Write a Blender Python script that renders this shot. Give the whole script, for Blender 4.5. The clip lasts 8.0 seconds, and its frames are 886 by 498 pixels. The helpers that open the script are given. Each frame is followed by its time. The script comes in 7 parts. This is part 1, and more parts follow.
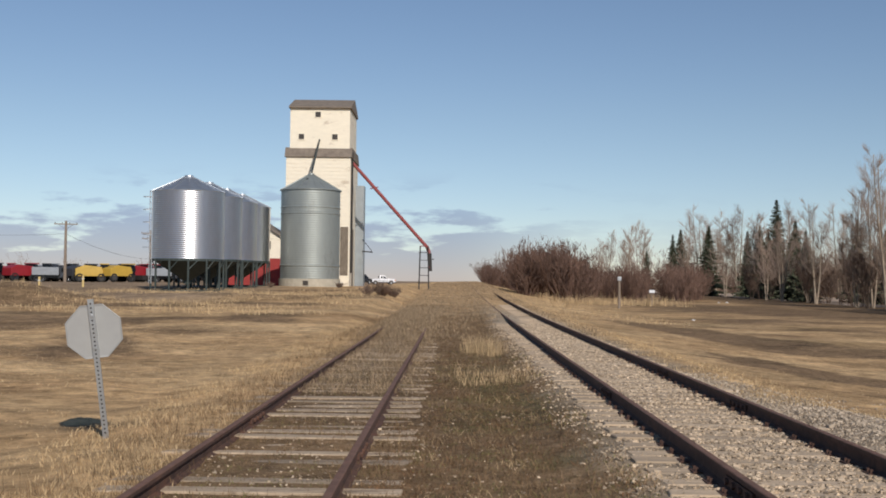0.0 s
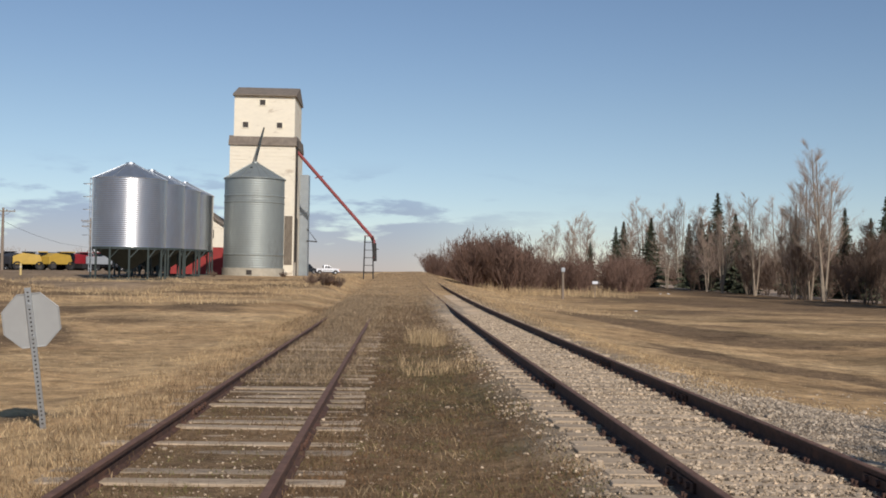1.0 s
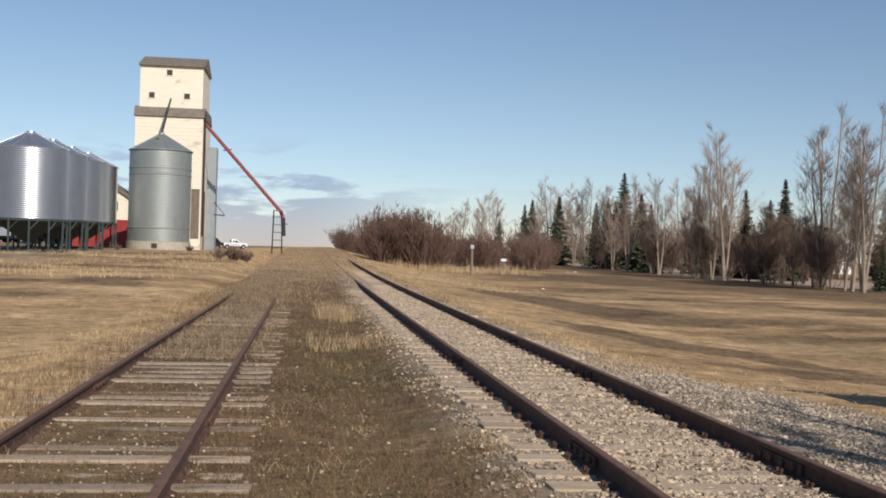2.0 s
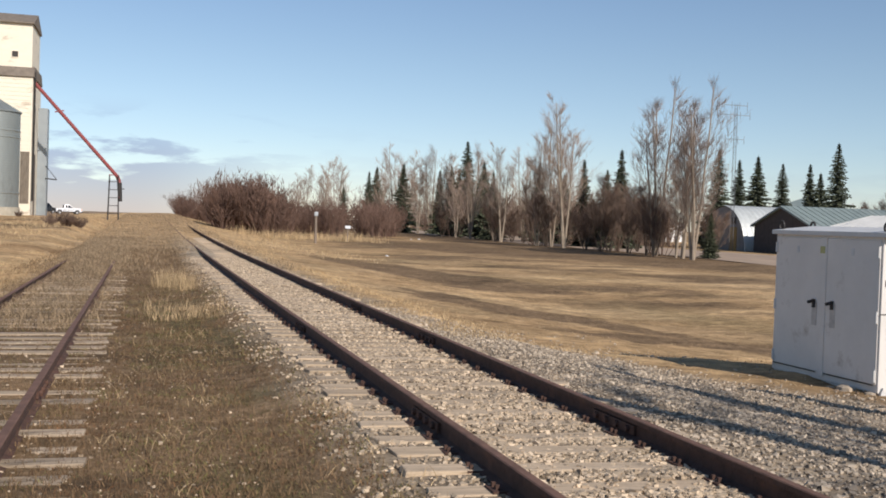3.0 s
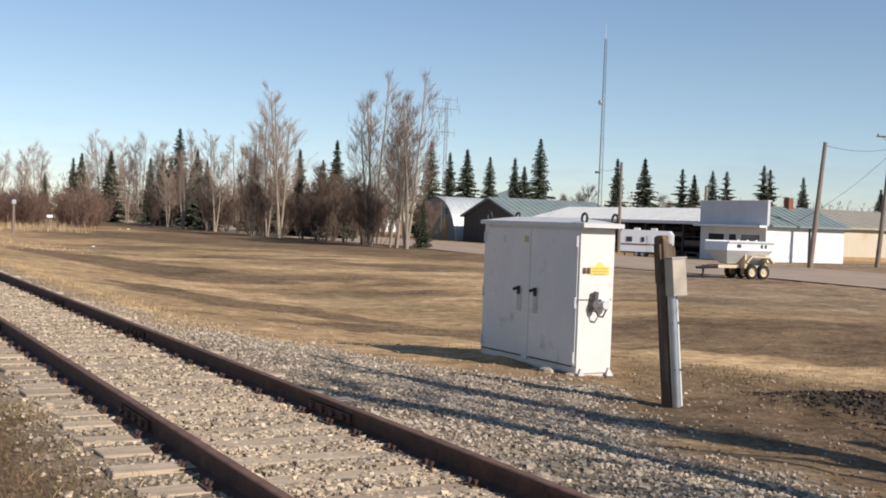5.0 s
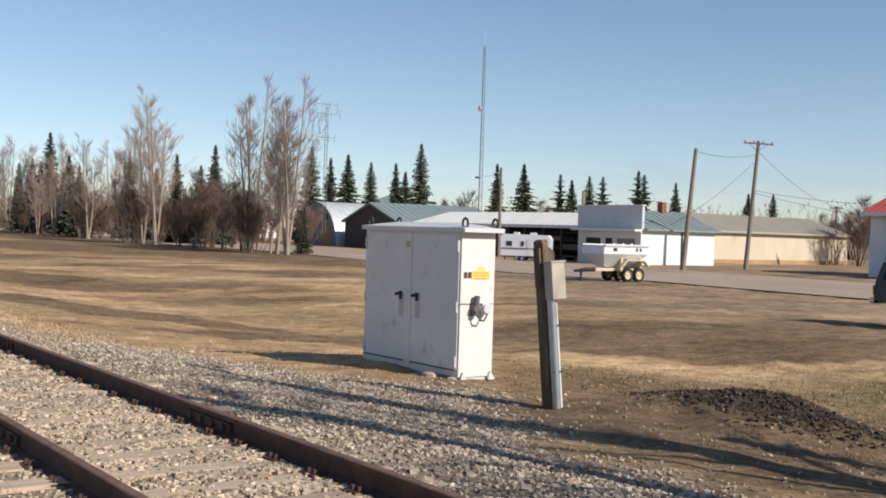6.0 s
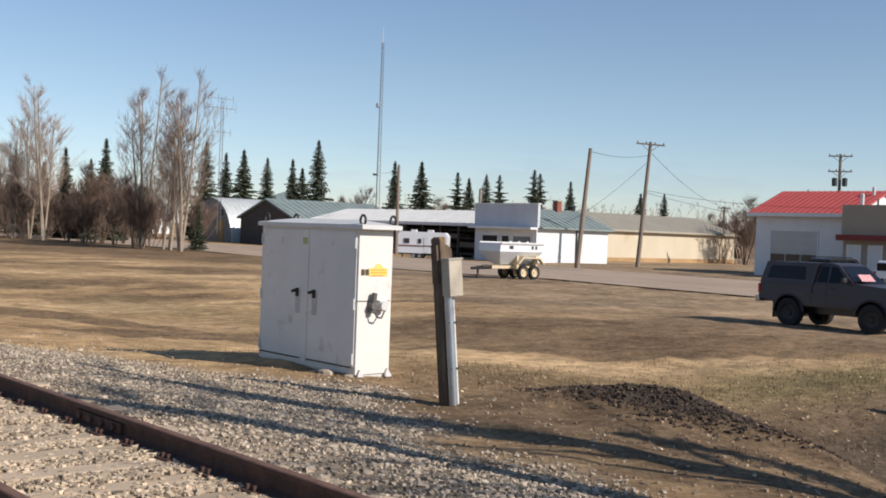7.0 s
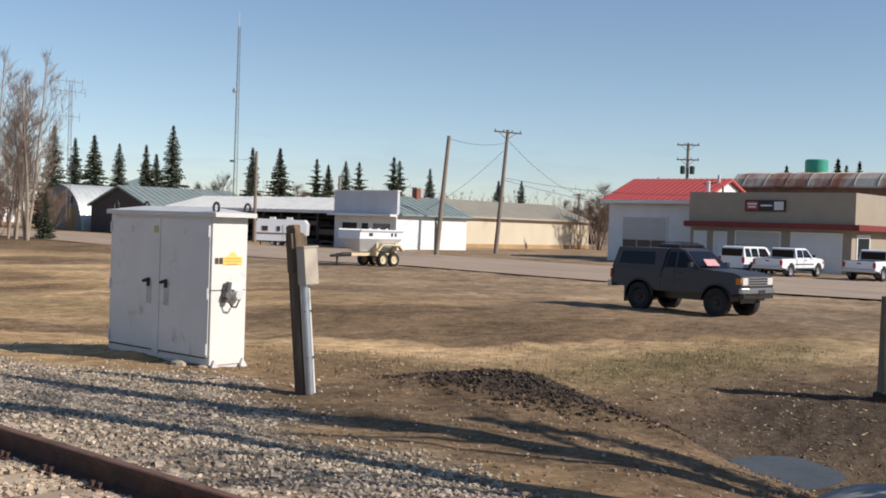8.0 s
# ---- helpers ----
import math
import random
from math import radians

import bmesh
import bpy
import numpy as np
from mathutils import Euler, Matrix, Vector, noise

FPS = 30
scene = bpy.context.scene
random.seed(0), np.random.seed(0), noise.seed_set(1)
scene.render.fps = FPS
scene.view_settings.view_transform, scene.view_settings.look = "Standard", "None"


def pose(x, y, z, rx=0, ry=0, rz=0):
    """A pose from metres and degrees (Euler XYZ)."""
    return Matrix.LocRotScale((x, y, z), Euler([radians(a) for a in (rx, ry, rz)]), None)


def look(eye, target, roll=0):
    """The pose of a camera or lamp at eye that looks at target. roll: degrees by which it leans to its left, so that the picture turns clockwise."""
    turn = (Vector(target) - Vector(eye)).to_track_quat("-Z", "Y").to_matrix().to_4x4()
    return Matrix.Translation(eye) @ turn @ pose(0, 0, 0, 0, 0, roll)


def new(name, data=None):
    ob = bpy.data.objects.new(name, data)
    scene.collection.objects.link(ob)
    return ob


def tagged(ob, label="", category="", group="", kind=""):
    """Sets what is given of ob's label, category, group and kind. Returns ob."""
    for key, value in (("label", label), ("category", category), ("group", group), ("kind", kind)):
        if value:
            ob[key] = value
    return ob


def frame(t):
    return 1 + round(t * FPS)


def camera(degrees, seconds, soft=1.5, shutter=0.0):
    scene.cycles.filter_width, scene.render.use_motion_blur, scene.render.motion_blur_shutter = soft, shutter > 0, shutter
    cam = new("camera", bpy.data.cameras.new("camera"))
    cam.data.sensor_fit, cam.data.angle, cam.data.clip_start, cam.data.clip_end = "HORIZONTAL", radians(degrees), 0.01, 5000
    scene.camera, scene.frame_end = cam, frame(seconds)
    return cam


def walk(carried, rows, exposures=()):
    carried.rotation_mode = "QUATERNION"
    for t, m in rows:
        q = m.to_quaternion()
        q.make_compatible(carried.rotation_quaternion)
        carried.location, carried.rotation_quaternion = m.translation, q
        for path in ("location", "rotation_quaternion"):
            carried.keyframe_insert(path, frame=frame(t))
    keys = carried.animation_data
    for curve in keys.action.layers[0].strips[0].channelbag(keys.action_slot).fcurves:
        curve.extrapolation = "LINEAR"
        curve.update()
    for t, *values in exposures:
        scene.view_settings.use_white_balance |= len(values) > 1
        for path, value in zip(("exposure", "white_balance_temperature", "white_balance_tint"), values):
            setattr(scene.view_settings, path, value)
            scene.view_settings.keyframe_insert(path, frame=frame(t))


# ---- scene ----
cam = camera(44.13, 8.0, soft=1.8)
PATH = [
    (0.0, pose(-0.028, -0.068, 1.774, 91.70, -0.66, 0.55)),
    (0.5, pose(-0.030, -0.060, 1.770, 91.53, -0.99, -0.79)),
    (1.0, pose(-0.030, -0.041, 1.774, 91.23, -0.98, -2.35)),
    (2.5, pose(-0.020, -0.028, 1.773, 89.36, -1.95, -10.75)),
    (3.0, pose(-0.020, -0.019, 1.776, 88.63, -1.93, -15.24)),
    (3.5, pose(-0.012, -0.002, 1.775, 88.21, -1.82, -19.32)),
    (4.0, pose(0.002, 0.014, 1.780, 88.37, -1.92, -22.87)),
    (4.5, pose(0.004, 0.019, 1.777, 88.50, -2.09, -26.12)),
    (5.0, pose(0.007, 0.032, 1.777, 88.61, -2.08, -30.05)),
    (6.5, pose(0.017, 0.048, 1.776, 89.22, -1.89, -38.85)),
    (7.0, pose(0.016, 0.052, 1.775, 89.13, -2.12, -41.64)),
    (7.5, pose(0.036, 0.032, 1.777, 88.87, -1.55, -45.05)),
    (8.0, pose(0.061, 0.028, 1.782, 88.71, -1.93, -48.96)),
]
EXPOSURES = [(0.0, -0.42, 6350, 14), (1.0, -0.42, 6350, 14), (2.5, -0.18, 6350, 14), (3.5, -0.04, 6350, 14), (5.0, 0.03, 6350, 14), (6.5, 0.04, 6350, 14), (8.0, 0.04, 6350, 14)]
walk(cam, PATH, EXPOSURES)

# ---- sky, sun ----
SUN_AZ, SUN_EL = radians(159), radians(33)
world = bpy.data.worlds.new("sky")
scene.world = world
world.use_nodes = True
wn, wl = world.node_tree.nodes, world.node_tree.links
wn.clear()
w_out, w_bg, w_sky = wn.new("ShaderNodeOutputWorld"), wn.new("ShaderNodeBackground"), wn.new("ShaderNodeTexSky")
w_sky.sky_type, w_sky.sun_disc = "NISHITA", False
w_sky.sun_elevation, w_sky.sun_rotation = SUN_EL, SUN_AZ
w_sky.air_density, w_sky.dust_density, w_sky.ozone_density = 1.0, 0.0, 2.3
w_bg.inputs["Strength"].default_value = 0.105
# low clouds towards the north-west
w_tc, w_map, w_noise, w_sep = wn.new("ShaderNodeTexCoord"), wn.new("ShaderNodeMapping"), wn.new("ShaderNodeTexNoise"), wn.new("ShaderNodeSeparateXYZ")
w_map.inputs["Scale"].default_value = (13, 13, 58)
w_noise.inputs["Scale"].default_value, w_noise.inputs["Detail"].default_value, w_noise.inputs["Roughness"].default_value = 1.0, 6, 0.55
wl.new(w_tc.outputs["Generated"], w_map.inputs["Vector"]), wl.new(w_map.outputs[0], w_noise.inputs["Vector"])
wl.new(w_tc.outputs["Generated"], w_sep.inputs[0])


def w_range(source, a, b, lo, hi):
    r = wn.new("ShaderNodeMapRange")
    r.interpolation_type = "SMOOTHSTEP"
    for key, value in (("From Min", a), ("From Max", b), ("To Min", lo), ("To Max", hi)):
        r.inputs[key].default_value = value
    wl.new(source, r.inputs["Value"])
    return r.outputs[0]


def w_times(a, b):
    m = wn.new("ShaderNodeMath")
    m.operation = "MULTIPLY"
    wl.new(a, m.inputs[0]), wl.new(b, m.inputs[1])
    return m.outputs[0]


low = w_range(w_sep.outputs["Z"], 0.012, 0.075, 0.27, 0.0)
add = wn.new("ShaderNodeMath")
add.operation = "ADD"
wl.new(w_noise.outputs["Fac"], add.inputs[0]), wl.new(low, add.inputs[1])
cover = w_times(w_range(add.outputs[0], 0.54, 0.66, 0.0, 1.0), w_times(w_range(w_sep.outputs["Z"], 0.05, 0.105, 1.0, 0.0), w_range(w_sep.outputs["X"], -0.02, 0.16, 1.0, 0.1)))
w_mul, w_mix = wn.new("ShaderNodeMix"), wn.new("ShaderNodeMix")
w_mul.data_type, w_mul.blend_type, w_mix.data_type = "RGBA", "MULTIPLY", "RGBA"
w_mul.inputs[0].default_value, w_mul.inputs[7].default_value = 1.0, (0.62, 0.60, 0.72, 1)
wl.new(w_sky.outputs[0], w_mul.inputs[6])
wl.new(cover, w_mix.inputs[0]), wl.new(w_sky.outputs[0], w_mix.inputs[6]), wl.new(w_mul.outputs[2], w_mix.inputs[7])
# pale cool haze low over the plain
w_haze, w_cool = wn.new("ShaderNodeMix"), wn.new("ShaderNodeMix")
w_haze.data_type, w_haze.blend_type, w_cool.data_type = "RGBA", "MULTIPLY", "RGBA"
w_haze.inputs[0].default_value, w_haze.inputs[7].default_value = 1.0, (0.90, 0.97, 1.12, 1)
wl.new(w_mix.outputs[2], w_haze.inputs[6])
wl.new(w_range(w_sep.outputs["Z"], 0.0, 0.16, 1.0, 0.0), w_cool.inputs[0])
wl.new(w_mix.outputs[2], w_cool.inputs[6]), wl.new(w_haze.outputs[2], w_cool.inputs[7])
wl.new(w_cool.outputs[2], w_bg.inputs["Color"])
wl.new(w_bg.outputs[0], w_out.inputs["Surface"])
sun = new("sun", bpy.data.lights.new("sun", "SUN"))
sun.data.energy, sun.data.angle, sun.data.color = 5.0, radians(0.53), (1.0, 0.93, 0.82)
sun.matrix_world = look((0, 0, 60), (-60 * math.sin(SUN_AZ) * math.cos(SUN_EL), -60 * math.cos(SUN_AZ) * math.cos(SUN_EL), 60 - 60 * math.sin(SUN_EL)))


# ---- materials ----
def mat(name, colour, rough=0.8, metal=0.0, var=0.15, scale=4.0, bump=0.0, bscale=None, stain=None, stain_amt=0.0, stain_scale=1.0,
        spec=0.4, stretch=(1, 1, 1), per_object=0.0, island=0.0):
    m = bpy.data.materials.new(name)
    m.use_nodes = True
    n, l = m.node_tree.nodes, m.node_tree.links
    b = n["Principled BSDF"]
    b.inputs["Roughness"].default_value, b.inputs["Metallic"].default_value = rough, metal
    b.inputs["Specular IOR Level"].default_value = spec
    tc, mp = n.new("ShaderNodeTexCoord"), n.new("ShaderNodeMapping")
    mp.inputs["Scale"].default_value = stretch
    l.new(tc.outputs["Object"], mp.inputs["Vector"])
    t = n.new("ShaderNodeTexNoise")
    t.inputs["Scale"].default_value, t.inputs["Detail"].default_value, t.inputs["Roughness"].default_value = scale, 6, 0.65
    l.new(mp.outputs[0], t.inputs["Vector"])
    ramp = n.new("ShaderNodeMapRange")
    ramp.inputs["From Min"].default_value, ramp.inputs["From Max"].default_value = 0.3, 0.7
    ramp.inputs["To Min"].default_value, ramp.inputs["To Max"].default_value = 1 - var, 1 + var
    l.new(t.outputs["Fac"], ramp.inputs["Value"])
    value = ramp.outputs[0]
    for amount, node, out in ((per_object, "ShaderNodeObjectInfo", "Random"), (island, "ShaderNodeNewGeometry", "Random Per Island")):
        if amount:
            info, r2, mu = n.new(node), n.new("ShaderNodeMapRange"), n.new("ShaderNodeMath")
            r2.inputs["To Min"].default_value, r2.inputs["To Max"].default_value = 1 - amount, 1 + amount
            l.new(info.outputs[out], r2.inputs["Value"])
            mu.operation = "MULTIPLY"
            l.new(value, mu.inputs[0]), l.new(r2.outputs[0], mu.inputs[1])
            value = mu.outputs[0]
    mix = n.new("ShaderNodeMix")
    mix.data_type, mix.blend_type = "RGBA", "MULTIPLY"
    mix.inputs[0].default_value = 1.0
    mix.inputs[6].default_value = (*colour, 1)
    l.new(value, mix.inputs[7])
    out = mix.outputs[2]
    if stain:
        t2 = n.new("ShaderNodeTexNoise")
        t2.inputs["Scale"].default_value, t2.inputs["Detail"].default_value = stain_scale, 8
        t2.inputs["Roughness"].default_value = 0.7
        l.new(mp.outputs[0], t2.inputs["Vector"])
        r3 = n.new("ShaderNodeMapRange")
        r3.inputs["From Min"].default_value, r3.inputs["From Max"].default_value = 0.62 - stain_amt * 0.3, 0.78 - stain_amt * 0.3
        l.new(t2.outputs["Fac"], r3.inputs["Value"])
        m2 = n.new("ShaderNodeMix")
        m2.data_type = "RGBA"
        l.new(r3.outputs[0], m2.inputs[0]), l.new(out, m2.inputs[6])
        m2.inputs[7].default_value = (*stain, 1)
        out = m2.outputs[2]
    l.new(out, b.inputs["Base Color"])
    if bump:
        t3, bp = n.new("ShaderNodeTexNoise"), n.new("ShaderNodeBump")
        t3.inputs["Scale"].default_value, t3.inputs["Detail"].default_value = bscale or scale * 5, 5
        l.new(mp.outputs[0], t3.inputs["Vector"])
        bp.inputs["Strength"].default_value, bp.inputs["Distance"].default_value = bump, 0.02
        l.new(t3.outputs["Fac"], bp.inputs["Height"]), l.new(bp.outputs[0], b.inputs["Normal"])
    return m


def glass(name, colour=(0.02, 0.025, 0.03), rough=0.06):
    m = mat(name, colour, rough, 0.0, 0.05, 2.0, spec=0.6)
    return m


RUST = mat("rusty_rail_steel", (0.09, 0.048, 0.034), 0.85, 0.0, 0.35, 9, 0.4, 60, (0.16, 0.075, 0.045), 0.3, 3)
# lighter copy of the rail rust: sunlight on the head put into the colour
RAILTOP = mat("sunlit_rail_head", (0.16, 0.086, 0.058), 0.85, 0.0, 0.3, 7, 0.2, 50)
TIE = mat("weathered_tie_wood", (0.37, 0.285, 0.195), 0.95, 0, 0.35, 3, 0.6, 30, (0.14, 0.11, 0.08), 0.35, 4, stretch=(0.4, 3, 3), per_object=0.3)
DUSTYTIE = mat("dusty_tie_wood", (0.45, 0.345, 0.235), 0.95, 0, 0.25, 3, 0.5, 30, (0.27, 0.20, 0.135), 0.3, 4, stretch=(0.4, 3, 3), per_object=0.2)
STONE = mat("ballast_stone", (0.46, 0.36, 0.25), 0.95, 0, 0.2, 8, island=0.5)
GREYSTONE = mat("grey_gravel", (0.40, 0.325, 0.24), 0.95, 0, 0.2, 8, island=0.5)
WHITE_STEEL = mat("white_painted_steel", (0.73, 0.69, 0.63), 0.6, 0, 0.06, 1.6, 0.05, 20, (0.47, 0.41, 0.34), 0.12, 2.2)
LID_STEEL = mat("pale_lid_steel", (0.62, 0.61, 0.58), 0.55, 0, 0.08, 3)
DARK_STEEL = mat("dark_steel", (0.045, 0.042, 0.04), 0.6, 0.4, 0.3, 12)
GALV = mat("galvanised_steel", (0.52, 0.54, 0.55), 0.38, 0.85, 0.12, 3)
GREYWOOD = mat("weathered_grey_wood", (0.20, 0.165, 0.125), 0.95, 0, 0.35, 3, 0.7, 25, (0.09, 0.075, 0.055), 0.3, 5, stretch=(4, 4, 0.5))
YELLOW = mat("yellow_label", (0.82, 0.60, 0.16), 0.6, 0, 0.05, 6)
GRASSBLADE = mat("dry_grass_blades", (0.45, 0.325, 0.18), 0.9, 0, 0.2, 2, island=0.45)
GREYWEED = mat("grey_brown_dead_weeds", (0.28, 0.205, 0.125), 0.9, 0, 0.25, 2, island=0.5)
WEED = mat("brown_weed_stems", (0.17, 0.108, 0.056), 0.9, 0, 0.25, 2, island=0.5)
REDWEED = mat("red_brown_moss_stems", (0.17, 0.088, 0.042), 0.9, 0, 0.25, 2, island=0.5)
GREENGRASS = mat("dull_green_grass", (0.155, 0.135, 0.05), 0.9, 0, 0.25, 2, island=0.45)
SOIL = mat("dark_turned_soil", (0.062, 0.043, 0.031), 0.95, 0, 0.4, 6, 0.8, 20)
WATER = mat("ditch_water", (0.07, 0.062, 0.052), 0.12, 0, 0.2, 1.5, 0.12, 6, spec=0.03)


# ---- mesh building ----
class Shape:
    """Vertices and faces gathered for one mesh."""

    def __init__(self):
        self.v, self.f, self.smooth = [], [], False

    def add(self, verts, faces):
        k = len(self.v)
        self.v += [tuple(p) for p in verts]
        self.f += [tuple(i + k for i in f) for f in faces]
        return self

    def box(self, x0, x1, y0, y1, z0, z1, m=None):
        p = [Vector(c) for c in ((x0, y0, z0), (x1, y0, z0), (x1, y1, z0), (x0, y1, z0), (x0, y0, z1), (x1, y0, z1), (x1, y1, z1), (x0, y1, z1))]
        if m:
            p = [m @ c for c in p]
        return self.add(p, [(3, 2, 1, 0), (4, 5, 6, 7), (0, 1, 5, 4), (1, 2, 6, 5), (2, 3, 7, 6), (3, 0, 4, 7)])

    def prism(self, outline, a, b, axis="y", m=None):
        """A 2D outline pushed from a to b along an axis. The outline's pair is the other two axes, in order."""
        def at(p, d):
            c = {"x": (d, p[0], p[1]), "y": (p[0], d, p[1]), "z": (p[0], p[1], d)}[axis]
            return m @ Vector(c) if m else Vector(c)
        n = len(outline)
        v = [at(p, a) for p in outline] + [at(p, b) for p in outline]
        return self.add(v, [tuple(range(n))[::-1], tuple(range(n, 2 * n))] + [(i, (i + 1) % n, n + (i + 1) % n, n + i) for i in range(n)])

    def tube(self, a, b, r0, r1=None, n=8, caps=True):
        a, b = Vector(a), Vector(b)
        r1 = r0 if r1 is None else r1
        d = (b - a)
        if d.length < 1e-6:
            return self
        u = d.normalized().orthogonal()
        w = d.normalized().cross(u)
        ring = [(math.cos(i * math.tau / n), math.sin(i * math.tau / n)) for i in range(n)]
        v = [a + (u * c + w * s) * r0 for c, s in ring] + [b + (u * c + w * s) * r1 for c, s in ring]
        f = [(i, (i + 1) % n, n + (i + 1) % n, n + i) for i in range(n)]
        if caps:
            f += [tuple(range(n))[::-1], tuple(range(n, 2 * n))]
        return self.add(v, f)

    def lathe(self, profile, centre=(0, 0, 0), n=24, axis="z", close=False):
        """Rings of (radius, height) turned round an axis."""
        cx, cy, cz = centre
        v = []
        for r, h in profile:
            for i in range(n):
                c, s = r * math.cos(i * math.tau / n), r * math.sin(i * math.tau / n)
                v.append({"z": (cx + c, cy + s, cz + h), "x": (cx + h, cy + c, cz + s), "y": (cx + c, cy + h, cz + s)}[axis])
        f = []
        for k in range(len(profile) - 1):
            f += [(k * n + i, k * n + (i + 1) % n, (k + 1) * n + (i + 1) % n, (k + 1) * n + i) for i in range(n)]
        if close:
            f += [tuple(range(n))[::-1], tuple(range((len(profile) - 1) * n, len(profile) * n))]
        return self.add(v, f)

    def spike(self, a, b, r):
        """A thin three-sided twig that ends in a point."""
        a, b = Vector(a), Vector(b)
        d = (b - a).normalized()
        u = d.orthogonal()
        w = d.cross(u)
        return self.add([a + u * r, a + (w * 0.866 - u * 0.5) * r, a - (w * 0.866 + u * 0.5) * r, b], [(0, 1, 3), (1, 2, 3), (2, 0, 3)])

    def path(self, points, r, n=6):
        for a, b in zip(points, points[1:]):
            self.tube(a, b, r, r, n)
        return self


def mesh_of(name, shape, material, bevel=0.0, smooth=None):
    me = bpy.data.meshes.new(name)
    me.from_pydata(shape.v, [], shape.f)
    me.materials.append(material)
    bm = bmesh.new()
    bm.from_mesh(me)
    if len(shape.f) < 60000:
        bmesh.ops.recalc_face_normals(bm, faces=bm.faces)
    if bevel:
        bmesh.ops.bevel(bm, geom=bm.edges[:], offset=bevel, segments=2, profile=0.5, affect="EDGES", clamp_overlap=True)
    bm.to_mesh(me)
    bm.free()
    if smooth or shape.smooth:
        me.polygons.foreach_set("use_smooth", [True] * len(me.polygons))
        me.set_sharp_from_angle(angle=radians(smooth if smooth and smooth is not True else 40))
    return me


def part(name, shape, material, parent, label="", bevel=0.0, smooth=None):
    ob = new(name, mesh_of(name, shape, material, bevel, smooth))
    ob.parent = parent
    return tagged(ob, label) if label else ob


def thing(name, label, category, m=None, group="", kind=""):
    ob = new(name)
    ob.empty_display_size = 0.2
    if m is not None:
        ob.matrix_world = m
    return tagged(ob, label, category, group, kind)


def solid(name, shape, material, label, category="", group="", kind="", m=None, bevel=0.0, smooth=None):
    ob = new(name, mesh_of(name, shape, material, bevel, smooth))
    if m is not None:
        ob.matrix_world = m
    return tagged(ob, label, category, group, kind)


# ---- ground ----
def smooth_step(a, b, x):
    t = min(1.0, max(0.0, (x - a) / (b - a)))
    return t * t * (3 - 2 * t)


def bump_at(x, y, cx, cy, sx, sy, turn=0.0):
    dx, dy = x - cx, y - cy
    c, s = math.cos(turn), math.sin(turn)
    u, w = dx * c + dy * s, -dx * s + dy * c
    return math.exp(-(u / sx) ** 2 - (w / sy) ** 2)


def rise(y):
    """How far the line climbs towards the far crest."""
    return 1.55 * smooth_step(35, 210, y)


def ground_z(x, y):
    left = smooth_step(-3.2, -5.2, x)
    edge = 8.6 - 3.4 * smooth_step(12.8, 17.5, y)
    right = smooth_step(edge, edge + 8.4, x)
    z = rise(y) * (1 - left) * (1 - right)
    z += 0.142 * smooth_step(0.9, 1.7, x) * (1 - smooth_step(4.6, 6.2, x))
    z += left * (1.25 * smooth_step(16, 110, y) - 0.13)
    z += right * (0.3 * rise(y) - 0.72)
    z += -0.10 * smooth_step(5.0, 7.5, x) * (1 - right) - 0.12 * smooth_step(13.8, 17, y) * smooth_step(4.8, 6.0, x) * (1 - right)
    z += -1.02 * bump_at(x, y, 14.2, 5.5, 2.8, 3.6, radians(-20)) - 0.6 * bump_at(x, y, 16.0, 5.2, 0.8, 0.55, radians(-15)) - 0.32 * bump_at(x, y, 9.7, 3.3, 1.9, 1.9)
    z += -0.35 * bump_at(x, y, 11.8, 1.0, 2.2, 5.0)
    z += 0.32 * bump_at(x, y, 10.8, 7.9, 1.5, 0.8, radians(-30)) + 0.22 * bump_at(x, y, 10.5, 6.4, 0.7, 1.1)
    z += 1.05 * bump_at(x, y, -25.0, 61, 4.0, 2.2, radians(-10)) - 0.3 * bump_at(x, y, -24, 56, 6.0, 1.2) + 0.25 * bump_at(x, y, -15, 70, 9, 2.0)
    # soil and sod drifted over the far rails
    z += 0.19 * smooth_step(31, 41, y) * smooth_step(-3.1, -2.6, x) * (1 - smooth_step(-0.6, 0.3, x))
    z += 0.15 * smooth_step(40, 52, y) * smooth_step(-0.6, 0.3, x) * (1 - smooth_step(2.3, 2.9, x)) + 0.17 * smooth_step(85, 105, y) * smooth_step(2.3, 2.9, x) * (1 - smooth_step(4.2, 5.2, x))
    amp = 0.05 * smooth_step(5, 30, math.hypot(x, y)) * (smooth_step(-4, -8, x) + smooth_step(8, 14, x))
    z += amp * noise.noise(Vector((x * 0.12, y * 0.08, 1.3))) * 2
    rough = (smooth_step(-2.9, -3.8, x) + smooth_step(5.5, 8.0, x)) * (1 - smooth_step(60, 120, y))
    z += (0.012 + 0.03 * rough) * noise.noise(Vector((x * 1.5, y * 1.5, 4.0))) + 0.035 * rough * noise.noise(Vector((x * 0.55, y * 0.7, 9.0)))
    z += 0.022 * rough * noise.noise(Vector((x * 4.2, y * 4.2, 2.0)))
    return z


def spread(dense, far, step, grow):
    """Grid lines: even across the dense stretch, then wider and wider."""
    a, b = dense
    out = list(np.arange(a, b + 1e-6, step))
    s, p = step, b
    while p < far:
        s *= grow
        p += s
        out.append(p)
    s, p = step, a
    while p > -far:
        s *= grow
        p -= s
        out.insert(0, p)
    return out


